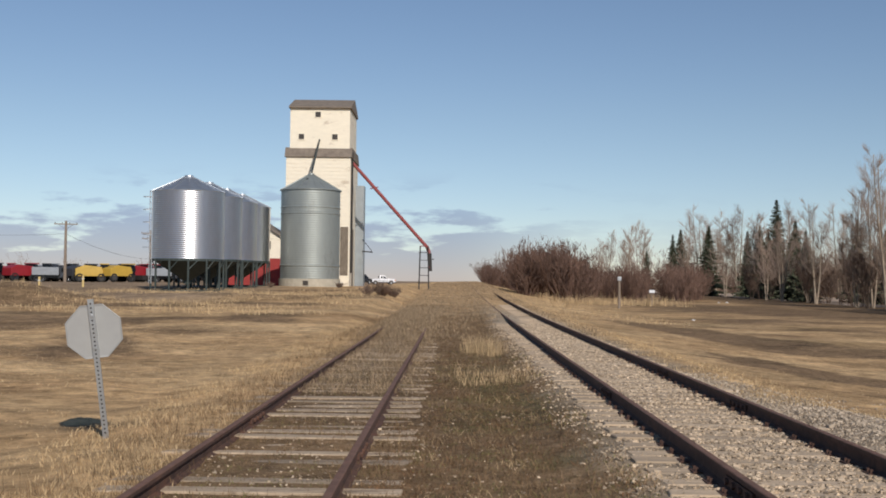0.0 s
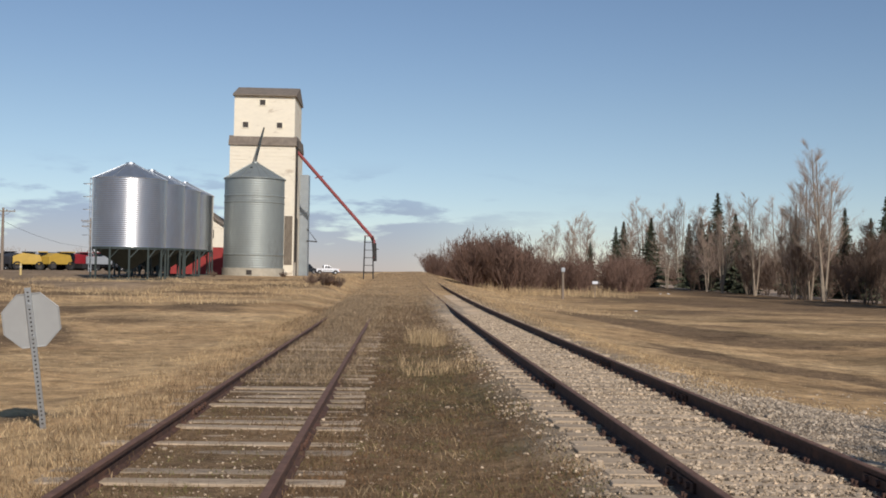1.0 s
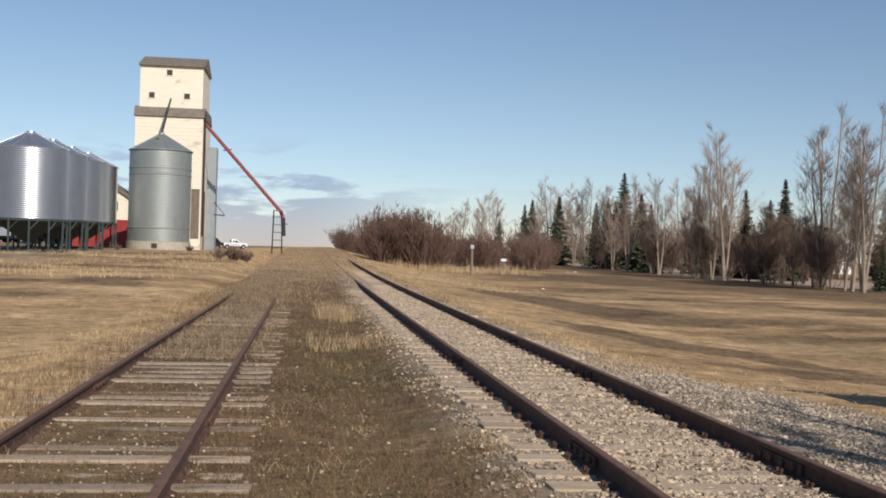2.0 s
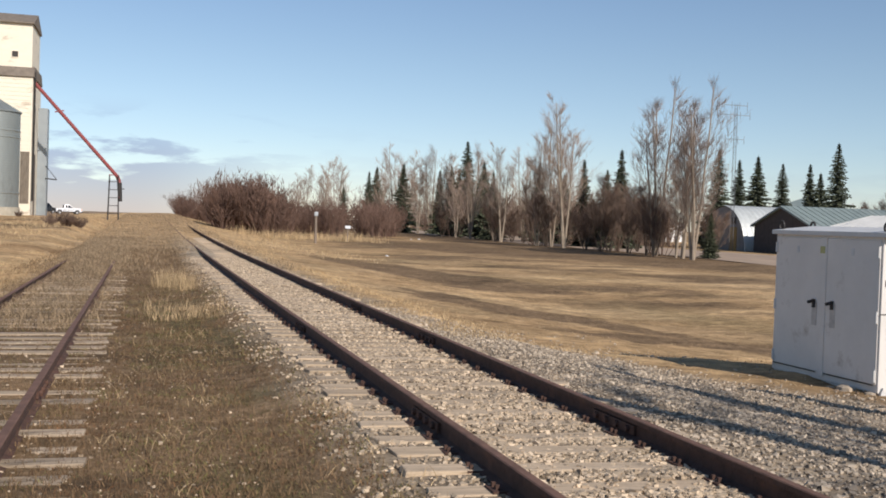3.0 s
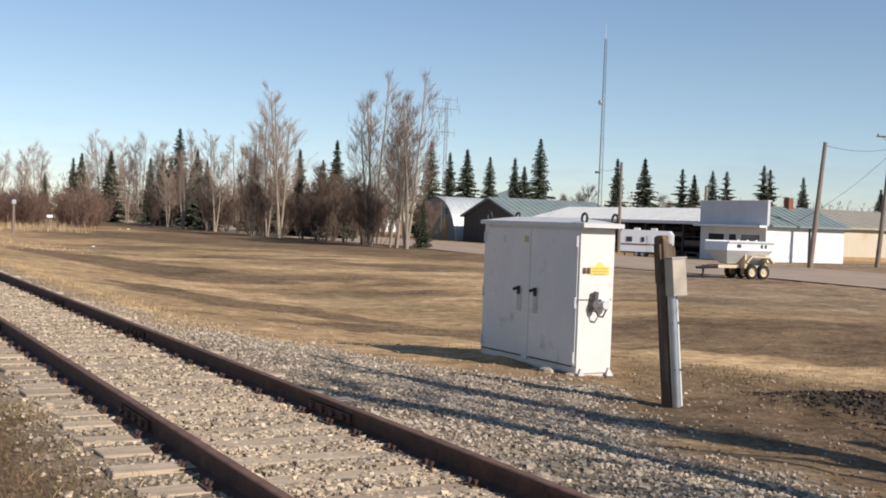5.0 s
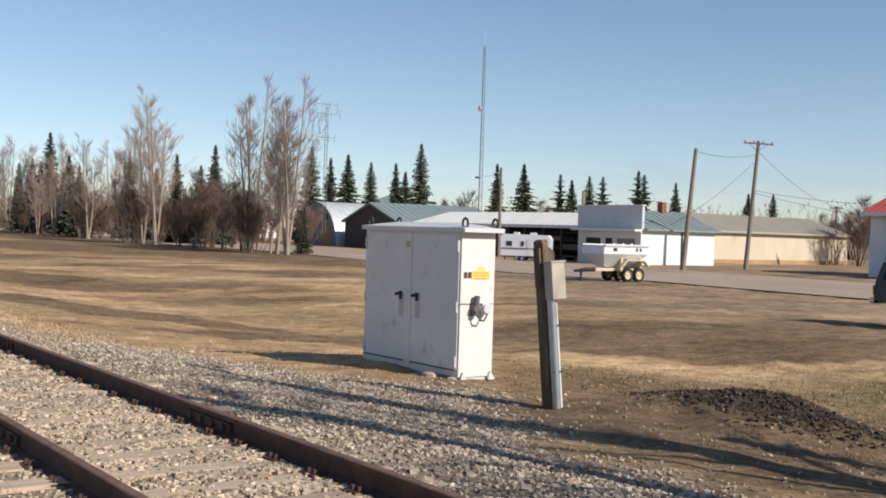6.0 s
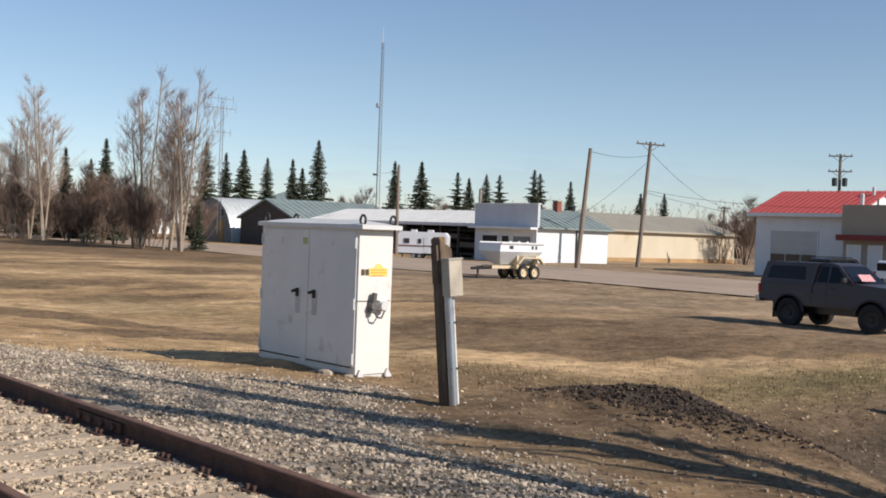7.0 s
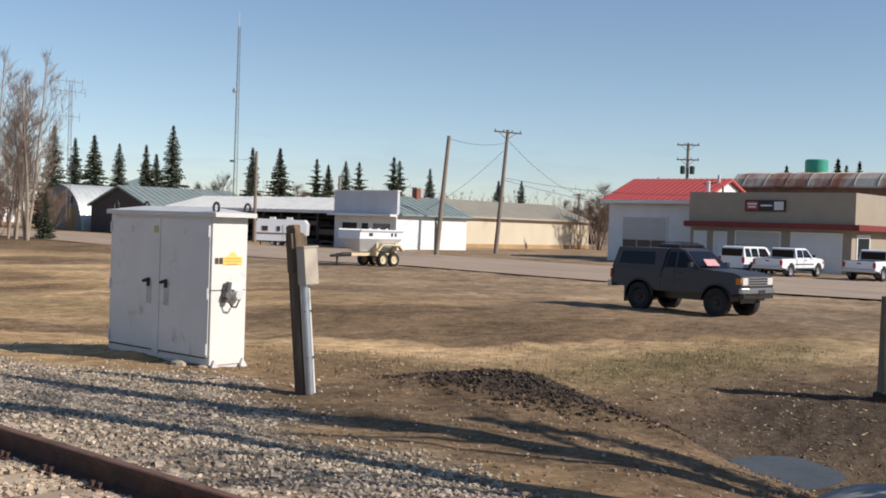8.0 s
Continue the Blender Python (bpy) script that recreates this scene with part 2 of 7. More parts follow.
# worn brown swathes and pale straw swathes on the fields: centre, half length, half width, heading
BROWN_SWATHES = [(12.5, 50, 16, 2.6, 100), (16, 41, 6, 1.6, 5), (9.5, 28, 8, 1.3, 110), (12.5, 20.5, 5, 1.2, -12), (31, 95, 30, 10, 108), (40, 66, 14, 7, 108), (24, 30, 6, 1.0, -8),
                 (31, 27, 5, 1.2, -30), (26, 17, 13, 6, -25), (20, 15.5, 7, 1.4, -20), (-10, 30, 6, 1.1, 100), (-8, 46, 4, 2.2, 95), (-16, 44, 7, 2.0, 8), (-7.5, 73, 5, 3.0, 90), (-12, 22, 5, 0.9, 75), (-20, 57, 9, 2.2, 5)]
STRAW_SWATHES = [(18, 57, 7, 2.2, 102), (15.5, 37, 6, 1.2, -8), (6.6, 34, 22, 1.0, 91), (20.6, 36, 4, 1.2, -10), (17, 26, 6, 1.6, -14), (14, 17, 5, 0.9, -20), (26, 42, 7, 1.5, -15),
                 (-6, 51, 8, 1.1, 91), (-7.3, 31, 7, 1.0, 95), (-6.2, 20, 5, 0.9, 98), (-13, 36, 7, 1.3, 60), (-18, 50, 5, 1.2, 12), (20, 13.5, 6, 0.7, -22)]


def swathe(x, y, rows):
    wob = 0.9 * noise.noise(Vector((x * 0.3, y * 0.25, 31))) + 0.5 * noise.noise(Vector((x * 0.9, y * 0.9, 33)))
    return max((bump_at(x + wob, y + wob, cx, cy, a, b, radians(h)) for cx, cy, a, b, h in rows if abs(x - cx) < 1.2 * a + 3 and abs(y - cy) < 1.2 * a + 3), default=0.0)


def zones(x, y):
    """Shares of ballast, grey gravel, dark soil (with the sign's painted shadow), green and bare lot on the ground."""
    nz = noise.noise(Vector((x * 0.7, y * 0.7, 0.0))) * 0.5
    n2 = noise.noise(Vector((x * 0.22, y * 0.16, 7.0)))
    n3 = noise.noise(Vector((x * 0.10 + 0.05 * y, y * 0.17, 3.0))) + 0.5 * noise.noise(Vector((x * 0.35, y * 0.4, 5.0)))
    ballast = smooth_step(1.15, 1.75, x + nz * 0.5) * (1 - smooth_step(4.1, 4.9, x + nz * 0.6)) * (1 - smooth_step(45, 75, y))
    grey = smooth_step(4.0, 4.8, x + nz * 0.5) * (1 - smooth_step(5.6, 6.8, x + nz * 1.4 - 1.6 * bump_at(x, y, 7.5, 10.0, 9.0, 2.2))) * (1 - smooth_step(13.0, 19.0, y + nz * 6)) * 0.95
    soil = min(1, 1.1 * bump_at(x, y, 10.5, 7.3, 0.8, 2.0, radians(20)) * (1 + nz))
    # the road sign's cast shadow, painted as a dark spot through the soil share
    soil = max(soil, 0.9 * bump_at(x, y, -4.45, 13.6, 0.55, 0.35))
    mid = smooth_step(-3.0, -2.4, x) * (1 - smooth_step(1.2, 1.9, x))
    n4 = noise.noise(Vector((x * 0.055 + 0.02 * y, y * 0.075, 13.0))) + 0.6 * noise.noise(Vector((x * 0.16, y * 0.21, 17.0)))
    green = mid * smooth_step(-0.2, 0.4, x + n2) * smooth_step(-0.25, 0.25, nz * 2 + n2) * (1 - smooth_step(18, 30, y)) * 0.75
    green = max(green, 0.8 * bump_at(x, y, 18.5, 10.6, 6.0, 1.6, radians(-8)) + 0.4 * n2 * smooth_step(11, 14, x) * (1 - smooth_step(18, 26, x)))
    brown = mid * 0.9 * (1 - smooth_step(40, 90, y))
    brown = max(brown, smooth_step(8, 20, x) * min(0.95, max(0, 0.14 + 1.6 * n3 + 1.5 * n4)) * smooth_step(12, 20, y))
    brown = max(brown, smooth_step(4.3, 8, x) * (1 - smooth_step(12, 22, x)) * (1 - smooth_step(8, 16, y)) * 0.85)
    brown = max(brown, smooth_step(30, 38, x) * (1 - smooth_step(46, 60, x)) * smooth_step(45, 65, y) * 0.95)
    brown = max(brown, min(1, 1.4 * bump_at(x, y, 14.5, 5.2, 7.0, 5.6)))
    soil = max(soil, min(0.8, 1.2 * bump_at(x, y, 15.5, 5.6, 5.2, 3.6)))
    brown = max(brown, smooth_step(-5, -9, x) * min(0.85, max(0, 0.1 + 1.5 * n3 + 1.5 * n4)) * smooth_step(9, 24, y))
    brown = max(brown, 0.9 * bump_at(x, y, -25.5, 60, 5.5, 3.0), 0.8 * bump_at(x, y, -14, 70, 10, 1.6))
    soil = max(soil, 0.36 * smooth_step(6.4, 8.0, x) * (1 - smooth_step(11, 15, x)) * (1 - smooth_step(7.5, 11, y)), 0.42 * mid * (1 - smooth_step(25, 45, y)) * max(0, 0.7 + 1.4 * n2))
    lot = smooth_step(22, 34, x) * (1 - smooth_step(44, 56, y - (x - 34) * 0.6)) * 0.75
    if not -3.4 < x < 4.6 and math.hypot(x, y) < 140 and y > 8:
        brown = max(brown, 0.95 * smooth_step(0.18, 0.6, swathe(x, y, BROWN_SWATHES)))
        straw = smooth_step(0.3, 0.75, swathe(x, y, STRAW_SWATHES))
        brown *= 1 - 0.85 * straw
        lot *= 1 - 0.6 * straw
    lot = max(lot, smooth_step(-12, -18, x) * smooth_step(58, 68, y + nz * 5) * 0.95)
    return ballast, grey, max(0, soil), max(0, min(1, green)), max(0, min(1, brown)), max(0, min(1, lot))


def ground_material():
    m = bpy.data.materials.new("prairie_ground")
    m.use_nodes = True
    n, l = m.node_tree.nodes, m.node_tree.links
    b = n["Principled BSDF"]
    b.inputs["Roughness"].default_value = 1.0
    b.inputs["Specular IOR Level"].default_value = 0.1
    tc = n.new("ShaderNodeTexCoord")

    def noise_tex(scale, detail=6, stretch=(1, 1, 1), rough=0.65):
        mp, t = n.new("ShaderNodeMapping"), n.new("ShaderNodeTexNoise")
        mp.inputs["Scale"].default_value = stretch
        l.new(tc.outputs["Object"], mp.inputs["Vector"]), l.new(mp.outputs[0], t.inputs["Vector"])
        t.inputs["Scale"].default_value, t.inputs["Detail"].default_value, t.inputs["Roughness"].default_value = scale, detail, rough
        return t.outputs["Fac"]

    def ramp(fac, stops):
        r = n.new("ShaderNodeValToRGB")
        l.new(fac, r.inputs[0])
        e = r.color_ramp.elements
        e[0].position, e[0].color = stops[0][0], (*stops[0][1], 1)
        e[1].position, e[1].color = stops[-1][0], (*stops[-1][1], 1)
        for p, c in stops[1:-1]:
            k = e.new(p)
            k.color = (*c, 1)
        return r.outputs[0]

    def blend(fac, a, c):
        x = n.new("ShaderNodeMix")
        x.data_type = "RGBA"
        l.new(fac, x.inputs[0]), l.new(a, x.inputs[6]), l.new(c, x.inputs[7])
        return x.outputs[2]

    fine = noise_tex(11, 10, rough=0.8)
    mid = noise_tex(0.5, 6, (1, 0.6, 1))
    streak = noise_tex(0.16, 6, (0.5, 1.1, 1))
    dry = blend(fine, ramp(streak, [(0.32, (0.36, 0.225, 0.112)), (0.47, (0.54, 0.36, 0.185)), (0.62, (0.72, 0.515, 0.285))]),
                ramp(mid, [(0.3, (0.34, 0.205, 0.10)), (0.7, (0.62, 0.42, 0.21))]))
    brown = ramp(fine, [(0.30, (0.075, 0.044, 0.024)), (0.5, (0.20, 0.13, 0.072)), (0.70, (0.40, 0.28, 0.162))])
    green = ramp(fine, [(0.25, (0.06, 0.055, 0.025)), (0.5, (0.135, 0.12, 0.05)), (0.75, (0.22, 0.19, 0.095))])
    stones = noise_tex(30, 4, rough=0.8)
    ballast = ramp(stones, [(0.3, (0.17, 0.13, 0.09)), (0.5, (0.38, 0.30, 0.21)), (0.7, (0.56, 0.465, 0.34))])
    grey = ramp(stones, [(0.3, (0.13, 0.108, 0.082)), (0.5, (0.29, 0.24, 0.18)), (0.7, (0.50, 0.43, 0.34))])
    # dark earth colour, which also paints the road sign's shadow
    soil = ramp(fine, [(0.3, (0.03, 0.024, 0.02)), (0.7, (0.10, 0.08, 0.06))])
    lot = ramp(mid, [(0.3, (0.25, 0.175, 0.108)), (0.7, (0.37, 0.27, 0.175))])
    out = dry
    for name, c in (("brown", brown), ("lot", lot), ("green", green), ("grey", grey), ("ballast", ballast), ("soil", soil)):
        at = n.new("ShaderNodeAttribute")
        at.attribute_name = name
        out = blend(at.outputs["Fac"], out, c)
    clump = n.new("ShaderNodeMapRange")
    clump.inputs["From Min"].default_value, clump.inputs["From Max"].default_value = 0.33, 0.67
    clump.inputs["To Min"].default_value, clump.inputs["To Max"].default_value = 0.42, 1.42
    l.new(noise_tex(2.1, 10, (1, 1.25, 1), 0.78), clump.inputs["Value"])
    tint = n.new("ShaderNodeMix")
    tint.data_type, tint.blend_type = "RGBA", "MULTIPLY"
    tint.inputs[0].default_value = 1.0
    drift = n.new("ShaderNodeMapRange")
    drift.inputs["From Min"].default_value, drift.inputs["From Max"].default_value = 0.36, 0.64
    drift.inputs["To Min"].default_value, drift.inputs["To Max"].default_value = 0.66, 1.24
    l.new(noise_tex(0.3, 8, (0.7, 1.0, 1), 0.7), drift.inputs["Value"])
    both = n.new("ShaderNodeMath")
    both.operation = "MULTIPLY"
    l.new(clump.outputs[0], both.inputs[0]), l.new(drift.outputs[0], both.inputs[1])
    l.new(out, tint.inputs[6]), l.new(both.outputs[0], tint.inputs[7])
    l.new(tint.outputs[2], b.inputs["Base Color"])
    bp = n.new("ShaderNodeBump")
    bp.inputs["Strength"].default_value, bp.inputs["Distance"].default_value = 0.55, 0.03
    l.new(fine, bp.inputs["Height"]), l.new(bp.outputs[0], b.inputs["Normal"])
    return m


def build_ground():
    xs = spread((-12.0, 24.0), 2600, 0.24, 1.09)
    ys = spread((2.0, 40.0), 2600, 0.27, 1.08)
    nx = len(xs)
    v = [(x, y, ground_z(x, y)) for y in ys for x in xs]
    f = [(j * nx + i, j * nx + i + 1, (j + 1) * nx + i + 1, (j + 1) * nx + i) for j in range(len(ys) - 1) for i in range(nx - 1)]
    me = bpy.data.meshes.new("ground")
    me.from_pydata(v, [], f)
    shares = [zones(p[0], p[1]) for p in v]
    for k, name in enumerate(("ballast", "grey", "soil", "green", "brown", "lot")):
        a = me.attributes.new(name, "FLOAT", "POINT")
        a.data.foreach_set("value", [s[k] for s in shares])
    me.polygons.foreach_set("use_smooth", [True] * len(me.polygons))
    me.materials.append(ground_material())
    return tagged(new("ground", me), "dry autumn prairie grass with bare earth and gravel patches", "ground", kind="structure")


build_ground()

# ---- railway tracks ----
def track_z(side, y):
    return rise(y) + (0.15 if side == "right" else 0.0)


RAIL_OUTLINE = [(-0.07, 0), (0.07, 0), (0.07, 0.012), (0.012, 0.03), (0.010, 0.115), (0.036, 0.125), (0.036, 0.158), (0.028, 0.165),
                (-0.028, 0.165), (-0.036, 0.158), (-0.036, 0.125), (-0.010, 0.115), (-0.012, 0.03), (-0.07, 0.012)]


def rail_shape(x, side, ys):
    s = Shape()
    n = len(RAIL_OUTLINE)
    v = [(x + p[0], y, track_z(side, y) - 0.005 + p[1]) for y in ys for p in RAIL_OUTLINE]
    f = [(k * n + i, k * n + (i + 1) % n, (k + 1) * n + (i + 1) % n, (k + 1) * n + i) for k in range(len(ys) - 1) for i in range(n)]
    return s.add(v, f + [tuple(range(n)), tuple(range((len(ys) - 1) * n, len(ys) * n))[::-1]])


RAIL_YS = [-12, -4, 4, 12, 20, 28, 36] + list(range(44, 260, 8))
left_track = thing("railway_track", "rusty disused siding track on weathered ties in weeds", "railway track", group="tracks")
right_track = thing("railway_track", "rusty main track with dark rails on pale ballast", "railway track", group="tracks")
for track, side, centre in ((left_track, "left", -1.71), (right_track, "right", 2.95)):
    for sx in (-0.7525, 0.7525):
        rail = part("rail", rail_shape(centre + sx, side, RAIL_YS), RUST, track)
        rail.data.materials.append(RAILTOP)
        # upward faces of the head get the painted sunlit rust
        for face in rail.data.polygons:
            face.material_index = 1 if face.normal.z > 0.6 and face.center.z > track_z(side, face.center.y) + 0.13 else 0


def stand(x, y, turn=0.0, sink=0.0):
    """A pose on the ground."""
    return pose(x, y, ground_z(x, y) - sink, 0, 0, turn)


def polar(bearing, d):
    a = radians(bearing)
    return d * math.sin(a), d * math.cos(a)


# ---- rail joints, plates ----
def joint_bar():
    s = Shape().box(-0.012, 0.012, -0.4, 0.4, 0.03, 0.105)
    for y in (-0.3, -0.1, 0.1, 0.3):
        s.tube((0.012, y, 0.07), (0.04, y, 0.07), 0.02, 0.02, 6)
    return s


for x, y, side, track, turn in ((2.1975, 8.35, "right", right_track, 180), (3.7025, 8.1, "right", right_track, 180), (2.1975, 15.6, "right", right_track, 180),
                                (3.7025, 19.3, "right", right_track, 180), (3.7025, 14.2, "right", right_track, 180), (-0.9575, 11.0, "left", left_track, 0), (-2.4625, 13.5, "left", left_track, 0)):
    ob = part("joint_bar", joint_bar(), RUST, track)
    ob.matrix_world = pose(x + (-0.025 if turn else 0.025), y, track_z(side, y), 0, 0, turn)

# ---- signal cabinet beside the main track ----
cab = thing("signal_cabinet", "white painted steel railway signal cabinet with double doors", "signal cabinet", pose(8.43, 11.1, -0.13))
W, D, H = 2.27, 0.55, 1.93
part("body", Shape().box(0, D, 0, W, 0.05, H), WHITE_STEEL, cab, bevel=0.008)
part("plinth", Shape().box(0.02, D - 0.02, 0.02, W - 0.02, -0.05, 0.06), LID_STEEL, cab)
lid = part("lid", Shape().add([(-0.05, -0.12, H - 0.02), (D + 0.05, -0.12, H - 0.02), (D + 0.05, W + 0.05, H - 0.02), (-0.05, W + 0.05, H - 0.02),
                              (-0.05, -0.12, H + 0.035), (D + 0.05, -0.12, H + 0.035), (D + 0.05, W + 0.05, H + 0.035), (-0.05, W + 0.05, H + 0.035),
                              (D / 2, 0.35, H + 0.10), (D / 2, W - 0.4, H + 0.10)],
                             [(3, 2, 1, 0), (0, 1, 5, 4), (1, 2, 6, 5), (2, 3, 7, 6), (3, 0, 4, 7), (4, 5, 8), (5, 6, 9, 8), (6, 7, 9), (7, 4, 8, 9)]), LID_STEEL, cab, "pale grey sloping lid")
for y in (-0.02, W - 0.06):
    for x in (0.03, D - 0.03):
        ring = Shape()
        pts = [(x, y + 0.055 * math.sin(a), H + 0.095 + 0.062 * math.cos(a)) for a in np.linspace(0, math.tau, 15)]
        ring.path(pts, 0.012, 6).box(x - 0.02, x + 0.02, y - 0.03, y + 0.03, H + 0.03, H + 0.05)
        part("lifting_eye", ring, DARK_STEEL, cab)
for y0, y1, hinge, grip in ((0.03, W / 2 - 0.06, 0.05, W / 2 - 0.22), (W / 2 + 0.06, W - 0.03, W - 0.05, W / 2 + 0.17)):
    door = part("door", Shape().box(-0.018, 0.006, y0, y1, 0.15, H - 0.06), WHITE_STEEL, cab, bevel=0.006)
    for z in (0.25, 0.95, H - 0.2):
        part("hinge", Shape().tube((-0.022, hinge, z - 0.07), (-0.022, hinge, z + 0.07), 0.014, 0.014, 8), LID_STEEL, door)
    part("handle_plate", Shape().box(-0.026, -0.017, grip - 0.05, grip + 0.05, 0.74, 1.04), mat("grubby_grey_plate", (0.53, 0.495, 0.45), 0.6, 0, 0.2, 8), door, "grubby grey latch plate")
    part("handle", Shape().box(-0.05, -0.024, grip - 0.02, grip + 0.02, 0.97, 1.08).tube((-0.04, grip - 0.01, 1.06), (-0.075, grip + 0.07, 1.035), 0.017, 0.014, 8), DARK_STEEL, door, "dark steel latch handle")
    part("vent_plate", Shape().box(-0.024, -0.016, (y0 + y1) / 2 - 0.025, (y0 + y1) / 2 + 0.025, H - 0.26, H - 0.17), LID_STEEL, door)
    part("drip_rail", Shape().box(-0.026, -0.016, y0 + 0.04, y1 - 0.02, 0.135, 0.147), DARK_STEEL, door)
part("centre_strip", Shape().box(-0.024, -0.002, W / 2 - 0.055, W / 2 + 0.055, 0.1, H - 0.05), WHITE_STEEL, cab, bevel=0.004)
part("number_plate", Shape().box(-0.03, -0.022, W / 2 - 0.02, W / 2 + 0.075, H - 0.25, H - 0.16), mat("faded_yellow_plate", (0.5, 0.47, 0.2), 0.7), cab, "small faded yellow plate")
sticker = part("warning_label", Shape().box(0.17, 0.47, -0.006, 0.002, 1.31, 1.415).prism([(0.24, 1.415), (0.40, 1.415), (0.35, 1.47), (0.29, 1.47)], -0.006, 0.002, "y"), YELLOW, cab, "yellow warning sticker with small print")
for k, (x0, x1) in enumerate(((0.20, 0.44), (0.19, 0.45), (0.22, 0.40))):
    part("text_bar", Shape().box(x0, x1, -0.0085, -0.0065, 1.385 - k * 0.035, 1.397 - k * 0.035), mat("orange_print", (0.62, 0.33, 0.03), 0.7), sticker)
mark = Shape().box(0.045, 0.095, -0.0085, -0.0065, 1.325, 1.40).box(0.11, 0.16, -0.0085, -0.0065, 1.325, 1.40)
part("emblem", mark, mat("dark_ochre_ink", (0.10, 0.06, 0.02), 0.7), sticker, "dark company emblem")
part("seam", Shape().box(-0.004, D * 0.95, -0.004, 0.003, 0.985, 0.997), DARK_STEEL, cab)
meter = part("cable_inlet", Shape().tube((0.20, 0.0, 0.93), (0.20, -0.10, 0.93), 0.036, 0.032, 14).tube((0.20, -0.05, 0.84), (0.23, -0.06, 1.10), 0.032, 0.026, 10).box(0.165, 0.235, -0.04, 0, 0.84, 1.02), mat("dull_grey_fitting", (0.15, 0.14, 0.13), 0.6, 0.3, 0.2, 8), cab, "dull grey cable inlet fitting", bevel=0.004)
part("plug", Shape().tube((0.37, 0, 0.93), (0.37, -0.10, 0.93), 0.045, 0.04, 12).box(0.33, 0.46, -0.05, 0, 0.89, 1.0), LID_STEEL, cab, "grey plug socket")
part("cable", Shape().path([(0.20, -0.09, 0.86), (0.24, -0.11, 0.79), (0.31, -0.11, 0.78), (0.37, -0.09, 0.86), (0.42, -0.08, 0.9)], 0.008), DARK_STEEL, cab)
for y in (0.04, D - 0.06):
    part("foot_bracket", Shape().prism([(y - 0.02, -0.05), (y + 0.08, -0.05), (y + 0.08, 0.02), (y + 0.01, 0.12), (y - 0.02, 0.05)], -0.04, 0.0, "y"), LID_STEEL, cab)
for k, (x, y, r) in enumerate(((8.27, 11.5, 0.1), (8.37, 11.15, 0.055), (8.24, 11.75, 0.045))):
    s = Shape().lathe([(0.0, -0.05), (r, -0.02), (r * 0.9, r * 0.5), (r * 0.4, r * 0.75), (0, r * 0.7)], n=7)
    s.v = [(a + 0.03 * noise.noise(Vector((a * 9, b * 9, c * 9 + k))), b * 1.4, c) for a, b, c in s.v]
    solid("rock", s, GREYSTONE, "grey field stone on gravel beside the white cabinet", "rock", group="stones at the cabinet", m=stand(x, y, 30 * k, 0.01))

# ---- timber meter post ----
post = thing("meter_post", "leaning weathered timber post with grey meter box and conduit", "utility post", pose(8.05, 8.93, ground_z(8.05, 8.93) - 0.05, -3.2, -3.6, 0))
s = Shape().box(-0.08, 0.09, -0.12, 0.03, 0, 1.82)
s.v[4:8] = [(-0.08, -0.12, 1.86), (0.09, -0.12, 1.76), (0.09, 0.03, 1.74), (-0.08, 0.03, 1.88)]
POSTWOOD = mat("dark_split_post_wood", (0.135, 0.095, 0.062), 0.95, 0, 0.4, 3, 0.8, 25, (0.25, 0.19, 0.13), 0.25, 5, stretch=(4, 4, 0.4))
part("timber", s, POSTWOOD, post, bevel=0.012)
part("split_cap", Shape().box(-0.075, 0.02, -0.11, 0.025, 1.80, 1.89).box(0.02, 0.08, -0.1, 0.02, 1.72, 1.80), mat("rotten_wood_top", (0.24, 0.15, 0.08), 1, 0, 0.5, 14, 0.8, 40), post, "crumbling brown post top", bevel=0.02)
part("side_board", Shape().box(-0.11, -0.08, -0.09, 0.0, 1.38, 1.80), POSTWOOD, post)
box = part("meter_box", Shape().box(-0.08, 0.11, -0.25, -0.12, 1.24, 1.64), mat("grey_beige_box_paint", (0.50, 0.43, 0.33), 0.6, 0, 0.08, 6, 0, None, (0.26, 0.2, 0.14), 0.1, 6), post, "beige steel meter box", bevel=0.008)
part("hood", Shape().box(-0.09, 0.12, -0.26, -0.12, 1.635, 1.655), mat("box_hood_paint", (0.36, 0.33, 0.28), 0.6), box)
part("conduit", Shape().tube((-0.03, -0.16, 0.0), (-0.03, -0.16, 1.24), 0.034, 0.034, 12), GALV, post, "bright galvanised conduit pipe", smooth=True)
part("conduit", Shape().tube((0.03, -0.155, 0.0), (0.03, -0.155, 1.24), 0.016, 0.016, 10), LID_STEEL, post, smooth=True)
for z in (0.45, 0.95):
    part("strap", Shape().box(-0.068, 0.05, -0.196, -0.115, z, z + 0.014), DARK_STEEL, post)

# ---- back of a stop sign ----
SIGNGREY = mat("bare_aluminium_sign_back", (0.36, 0.36, 0.345), 0.55, 0.25, 0.06, 3)
sx, sy = polar(-17.7, 13.1)
sign = thing("road_sign", "octagonal sign seen from its bare grey back on a perforated post", "road sign", pose(sx, sy, ground_z(sx, sy) - 0.04, 4, -7.0, 12))
R8 = 0.325
oct8 = [(R8 * math.cos(radians(22.5 + 45 * k)), 1.285 + R8 * math.sin(radians(22.5 + 45 * k))) for k in range(8)]
part("plate", Shape().prism(oct8, 0.03, 0.034, "y"), SIGNGREY, sign)
rim = Shape()
for k in range(8):
    (a, b), (c, d) = oct8[k], oct8[(k + 1) % 8]
    rim.tube((a, 0.03, b), (c, 0.03, d), 0.006, 0.006, 5)
part("rim", rim, SIGNGREY, sign)
